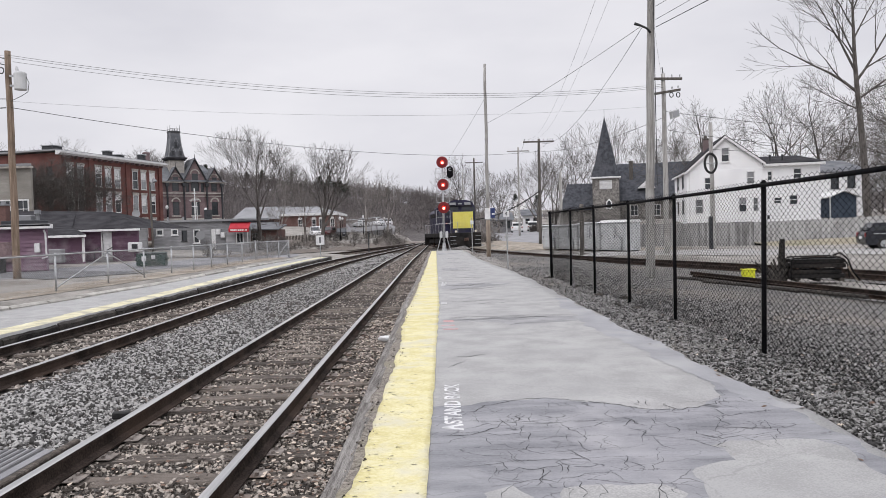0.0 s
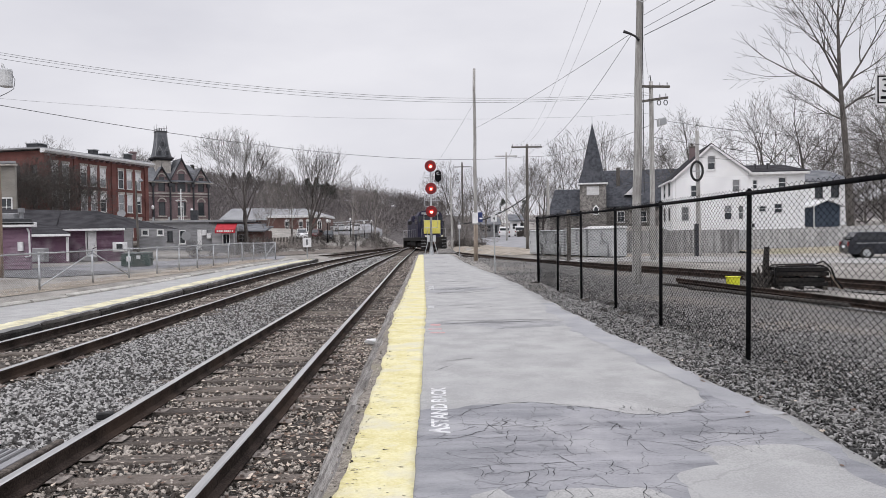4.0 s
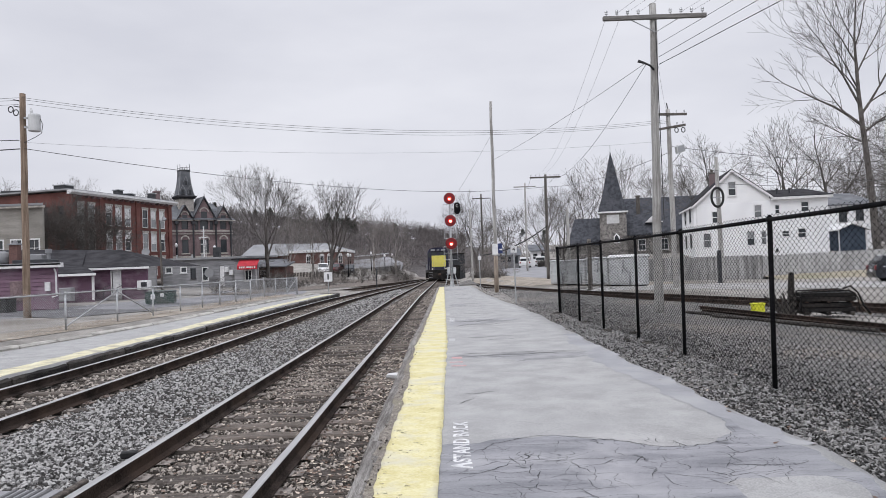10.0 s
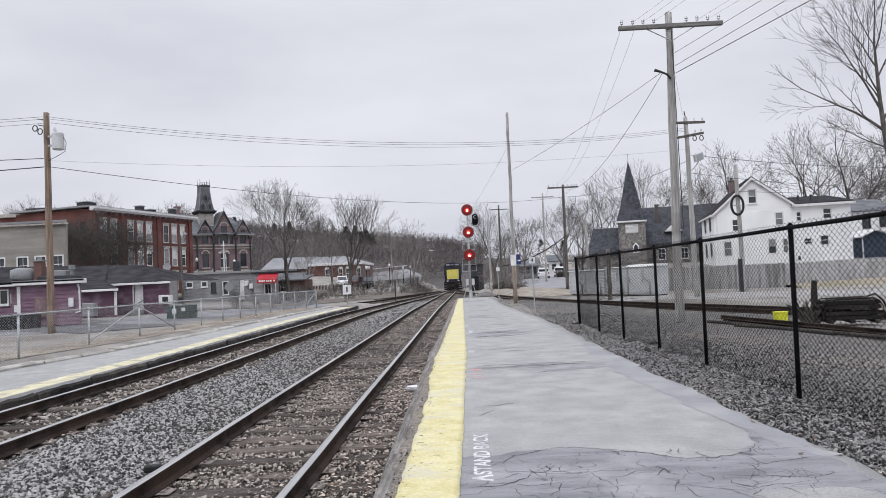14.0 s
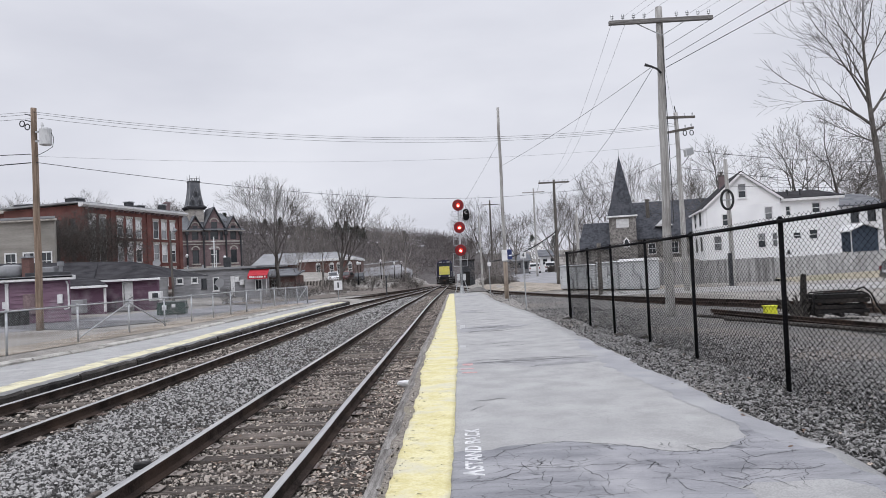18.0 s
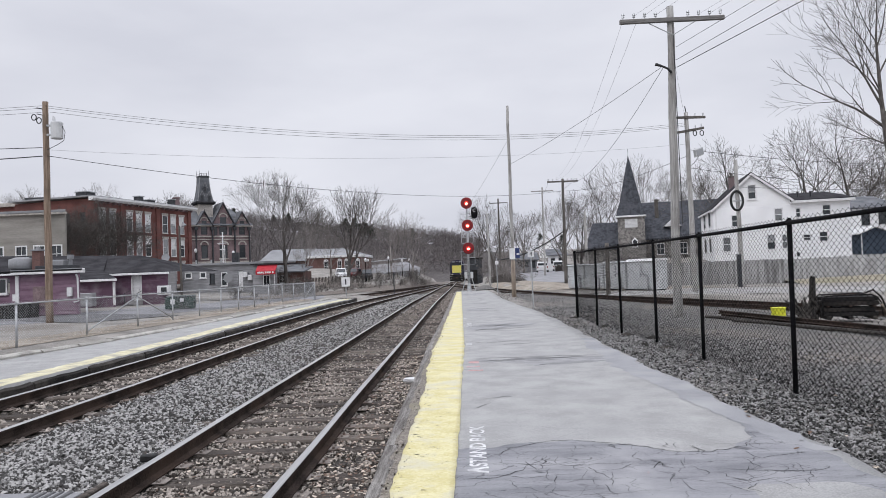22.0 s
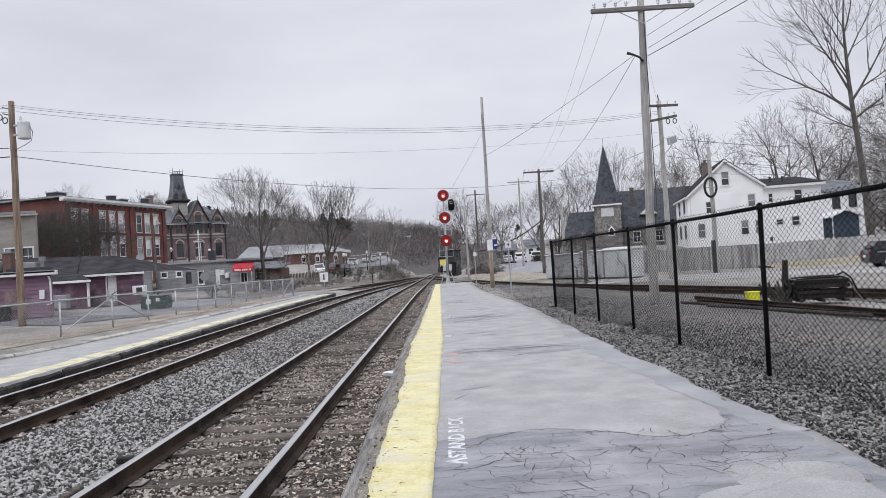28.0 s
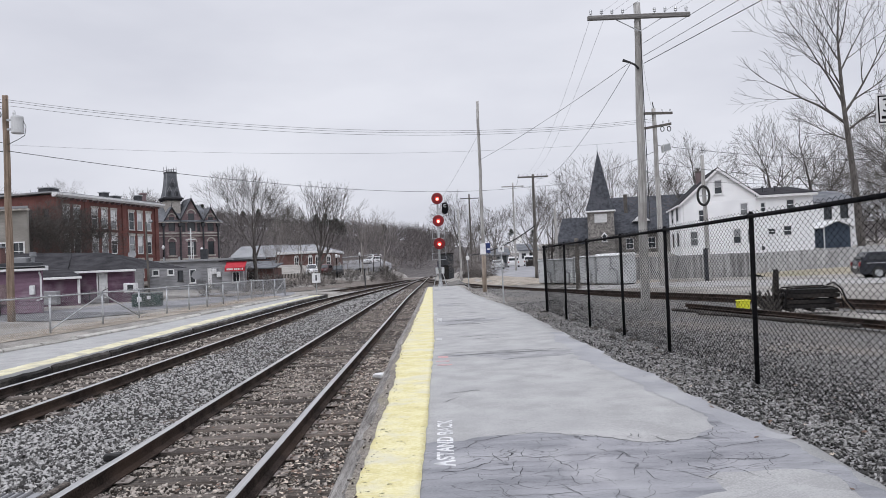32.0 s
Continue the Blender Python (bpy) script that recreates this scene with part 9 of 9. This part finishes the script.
# ---- locomotive ----
def locomotive():
    t = thing("locomotive", "dark blue diesel locomotive with a yellow nose, backing away", "locomotive")
    # local: front faces -y, rail top at z = 0, centre between the trucks at the origin
    L, W = 18.0, 1.5
    part("frame", MB().box(-W, -L / 2 + 0.4, 1.05, W, L / 2 - 0.4, 1.5, 0.03), "loco_black", t, "black frame and walkway")
    nose = part("nose", MB().prism([(-1.05, 1.5), (1.05, 1.5), (1.05, 3.48), (0.92, 3.62), (-0.92, 3.62), (-1.05, 3.48)], "y", -7.7, -6.2), "loco_blue", t)
    part("nose_panel", MB().box(-1.0, -7.73, 1.92, 1.0, -7.70, 3.52, 0.008), "loco_yellow", nose, "yellow nose face")
    for sx in (-0.72, -0.3, 0.25, 0.3):
        part("grab_iron", MB().tube([(sx, -7.74, 2.1), (sx, -7.8, 2.12), (sx, -7.8, 2.68), (sx, -7.74, 2.7)], 0.016, 6), "loco_yellow", nose)
    part("nose_door", MB().box(-0.3, -7.745, 1.95, 0.28, -7.731, 3.4, 0.006), "loco_yellow", nose)
    cab = part("cab", MB().prism([(-1.5, 1.5), (1.5, 1.5), (1.5, 4.05), (1.2, 4.55), (0.6, 4.72), (-0.6, 4.72), (-1.2, 4.55), (-1.5, 4.05)], "y", -6.3, -3.9), "loco_blue", t, "dark blue cab")
    for sx in (-1.0, 0.18):
        part("windshield", MB().box(sx, -6.33, 3.66, sx + 0.82, -6.30, 4.08, 0.01), "window_glass", cab)
    for sx in (-1.42, 1.12):
        part("window", MB().box(sx, -6.33, 3.25, sx + 0.3, -6.30, 4.0, 0.01), "window_glass", cab)
    for sx in (-1.05, 0.45):
        part("number_board", MB().box(sx, -6.36, 4.24, sx + 0.62, -6.31, 4.48, 0.01), "pale_glass", cab, "white number board")
    part("headlight", MB().tube([(-0.1, -6.34, 4.36), (-0.1, -6.38, 4.36)], 0.09, 10).tube([(0.1, -6.34, 4.36), (0.1, -6.38, 4.36)], 0.09, 10), "pale_glass", cab)
    for s in (-1.505, 1.475):
        for yy in (-5.95, -4.95):
            part("side_window", MB().box(s, yy, 3.05, s + 0.03, yy + 0.75, 3.7, 0.008), "window_glass", cab)
    part("sun_visor", MB().box(-1.2, -6.5, 4.12, 1.2, -6.31, 4.17, 0.008), "loco_black", cab)
    hood = part("long_hood", MB().prism([(-0.95, 1.5), (0.95, 1.5), (0.95, 3.75), (0.65, 4.1), (-0.65, 4.1), (-0.95, 3.75)], "y", -3.9, 8.3), "loco_blue", t, "dark blue engine hood")
    for k in range(9):
        for s in (-0.965, 0.945):
            part("hood_door", MB().box(s, -3.5 + k * 1.25, 1.65, s + 0.02, -2.4 + k * 1.25, 3.2, 0.006), "loco_blue", hood)
    for k in range(3):
        for s in (-0.975, 0.955):
            part("louvre", MB().box(s, 3.6 + k * 1.3, 3.25, s + 0.02, 4.7 + k * 1.3, 3.7, 0.004), "loco_black", hood)
    for yy, r in ((4.0, 0.55), (5.6, 0.55), (7.1, 0.55)):
        part("radiator_fan", MB().tube([(0, yy, 4.08), (0, yy, 4.28)], r, 16), "loco_black", hood)
    part("exhaust", MB().box(-0.3, 0.6, 4.08, 0.3, 1.4, 4.35, 0.03), "loco_black", hood)
    part("dynamic_brake", MB().box(-1.1, 1.6, 3.55, 1.1, 3.3, 4.3, 0.06), "loco_blue", hood)
    part("horn", MB().tube([(0.5, -4.8, 4.5), (0.5, -5.2, 4.62), (0.5, -5.3, 4.62)], [0.04, 0.05, 0.1], 8), "loco_black", cab)
    part("fuel_tank", MB().box(-1.3, -2.4, 0.35, 1.3, 2.6, 1.05, 0.12), "loco_black", t)
    for ey, s in ((-L / 2, -1), (L / 2, 1)):
        pl = part("pilot", MB().box(-1.5, ey + (0.0 if s < 0 else -0.35), 0.14, 1.5, ey + (0.35 if s < 0 else 0.0), 1.5, 0.05), "loco_black", t, "black pilot plate")
        part("coupler", MB().box(-0.18, ey + (-0.45 if s < 0 else 0.0), 0.7, 0.18, ey + (0.0 if s < 0 else 0.45), 1.0, 0.04), "rust", pl)
        for sx in (-1.25, 1.15):
            for k in range(3):
                part("step", MB().box(sx - 0.25, ey + (-0.06 if s < 0 else 0.0), 0.42 + 0.36 * k, sx + 0.3, ey + (0.0 if s < 0 else 0.06), 0.46 + 0.36 * k), "galvanised", pl)
        rail = [(-1.42, ey + 0.1 * -s, 1.5), (-1.42, ey + 0.1 * -s, 2.5), (-0.75, ey + 0.1 * -s, 2.5), (-0.75, ey + 0.1 * -s, 1.5)]
        part("handrail", MB().tube(rail, 0.025, 6), "galvanised", pl)
        part("handrail", MB().tube([(-x, y, z) for x, y, z in rail], 0.025, 6), "galvanised", pl)
        for sx in (-0.95, 0.95) if s < 0 else ():
            part("ditch_light", MB().tube([(sx, ey - s * 0.02, 1.62), (sx, ey + s * 0.06, 1.62)], 0.11, 12), "headlight", pl, "lit ditch lamp")
    for s in (-1.46, 1.46):
        part("side_rail", MB().tube([(s, -3.7, 2.45), (s, 8.2, 2.45)], 0.022, 6), "galvanised", t)
        for k in range(7):
            part("stanchion", MB().tube([(s, -3.6 + k * 1.95, 1.5), (s, -3.6 + k * 1.95, 2.45)], 0.02, 6), "galvanised", t)
    for ty in (-5.4, 5.4):
        tr = part("truck", MB().box(-1.2, ty - 1.9, 0.45, -0.95, ty + 1.9, 0.85, 0.05).box(0.95, ty - 1.9, 0.45, 1.2, ty + 1.9, 0.85, 0.05).box(-1.0, ty - 0.4, 0.5, 1.0, ty + 0.4, 0.95, 0.04), "loco_black", t, "black truck frame")
        for wy in (-1.35, 1.35):
            for s in (-1, 1):
                part("wheel", MB().tube([(s * 0.68, ty + wy, 0.51), (s * 0.715, ty + wy, 0.51), (s * 0.72, ty + wy, 0.51), (s * 0.82, ty + wy, 0.51)], [0.535, 0.535, 0.51, 0.505], 20), "rust", tr)
    return t


LOCO = locomotive()


def path_at(path, s):
    for i in range(1, len(path)):
        d = (path[i] - path[i - 1]).length
        if s <= d:
            return path[i - 1].lerp(path[i], s / d)
        s -= d
    return path[-1]


ROUTE = [p for p in BRANCH if p.y < 119] + [p for p in NEAR if p.y > 127]
RUN = []
acc = 0.0
for i, p in enumerate(ROUTE):
    acc += (p - ROUTE[i - 1]).length if i else 0
    RUN.append((p.y, acc))


def arc_of(y):
    for (y0, s0), (y1, s1) in zip(RUN[:-1], RUN[1:]):
        if y0 <= y <= y1:
            return s0 + (s1 - s0) * (y - y0) / (y1 - y0)
    return RUN[-1][1]


def motions():
    # where the nose stands along the line at each time
    nose = [(0, 68.5), (1, 73.2), (2, 77.3), (3, 80.8), (4, 83.8), (5, 86.3), (6, 88.8), (7, 91.5), (8, 94.5), (9, 97.8), (10, 101.6), (11, 105.6), (12, 110), (13, 115), (14, 120), (15, 124.5),
            (16, 128.5), (17, 132.5), (18, 137), (19, 142), (20, 147.5), (21, 152.5), (22, 157.5), (23, 162.5), (24, 167.5), (25, 172.5), (26, 179), (27, 187), (28, 196), (29, 204.5), (30, 212), (31, 219), (32, 226)]
    rows = []
    for t, y in nose:
        s = arc_of(y)
        a, b = path_at(ROUTE, s + 3.6), path_at(ROUTE, s + 14.4)
        c = (a + b) / 2
        yaw = math.degrees(math.atan2(b.y - a.y, b.x - a.x)) - 90 + 3.0 * (1 - smooth_step(3, 10, t))
        c.x += 0.14 * (1 - smooth_step(3, 10, t)) - 9.0 * math.sin(radians(3.0 * (1 - smooth_step(3, 10, t))))
        rows.append((t, pose(c.x, c.y, -0.2 - drop(c.y), math.degrees(math.atan2(drop(a.y) - drop(b.y), 10.8)), 0, yaw)))
    walk(LOCO, rows)
    walk(RAMP_A, [(0, pose(-13.2, 157.6, 2.60, 0, 0, -34)), (6, pose(-19.5, 149.2, 1.95, 0, 0, -34)), (12, pose(-34, 139, 1.55, 0, 0, -55)), (20, pose(-52, 134, 1.75, 0, 0, -75)), (24, pose(-33, 139.6, 1.55, 0, 0, -55)),
                  (28, pose(-20.5, 148.0, 1.95, 0, 0, -34)), (32, pose(-14.8, 155.6, 2.45, 0, 0, -34))])
    walk(RAMP_B, [(0, pose(-17.5, 154, 2.45, 0, 0, -34)), (6, pose(-22.0, 147.3, 1.95, 0, 0, -36)), (10, pose(-33, 139.6, 1.55, 0, 0, -55)), (16, pose(-52, 134, 1.75, 0, 0, -75)), (21, pose(-34, 139, 1.55, 0, 0, -55)),
                  (24, pose(-22.5, 146.8, 1.95, 0, 0, -36)), (28, pose(-16.5, 155.0, 2.50, 0, 0, -34)), (32, pose(-22.5, 146.8, 1.95, 0, 0, -36))])
    down = [(0, 17.0, 176), (20, 16.0, 166), (25.5, 13.6, 148), (28, 11.2, 134), (30, 9.6, 122), (32, 9.0, 112)]
    walk(STREET_CAR, [(t, pose(x, y, ground_z(x, y) + 0.05, 0, 0, -8)) for t, x, y in down])


motions()
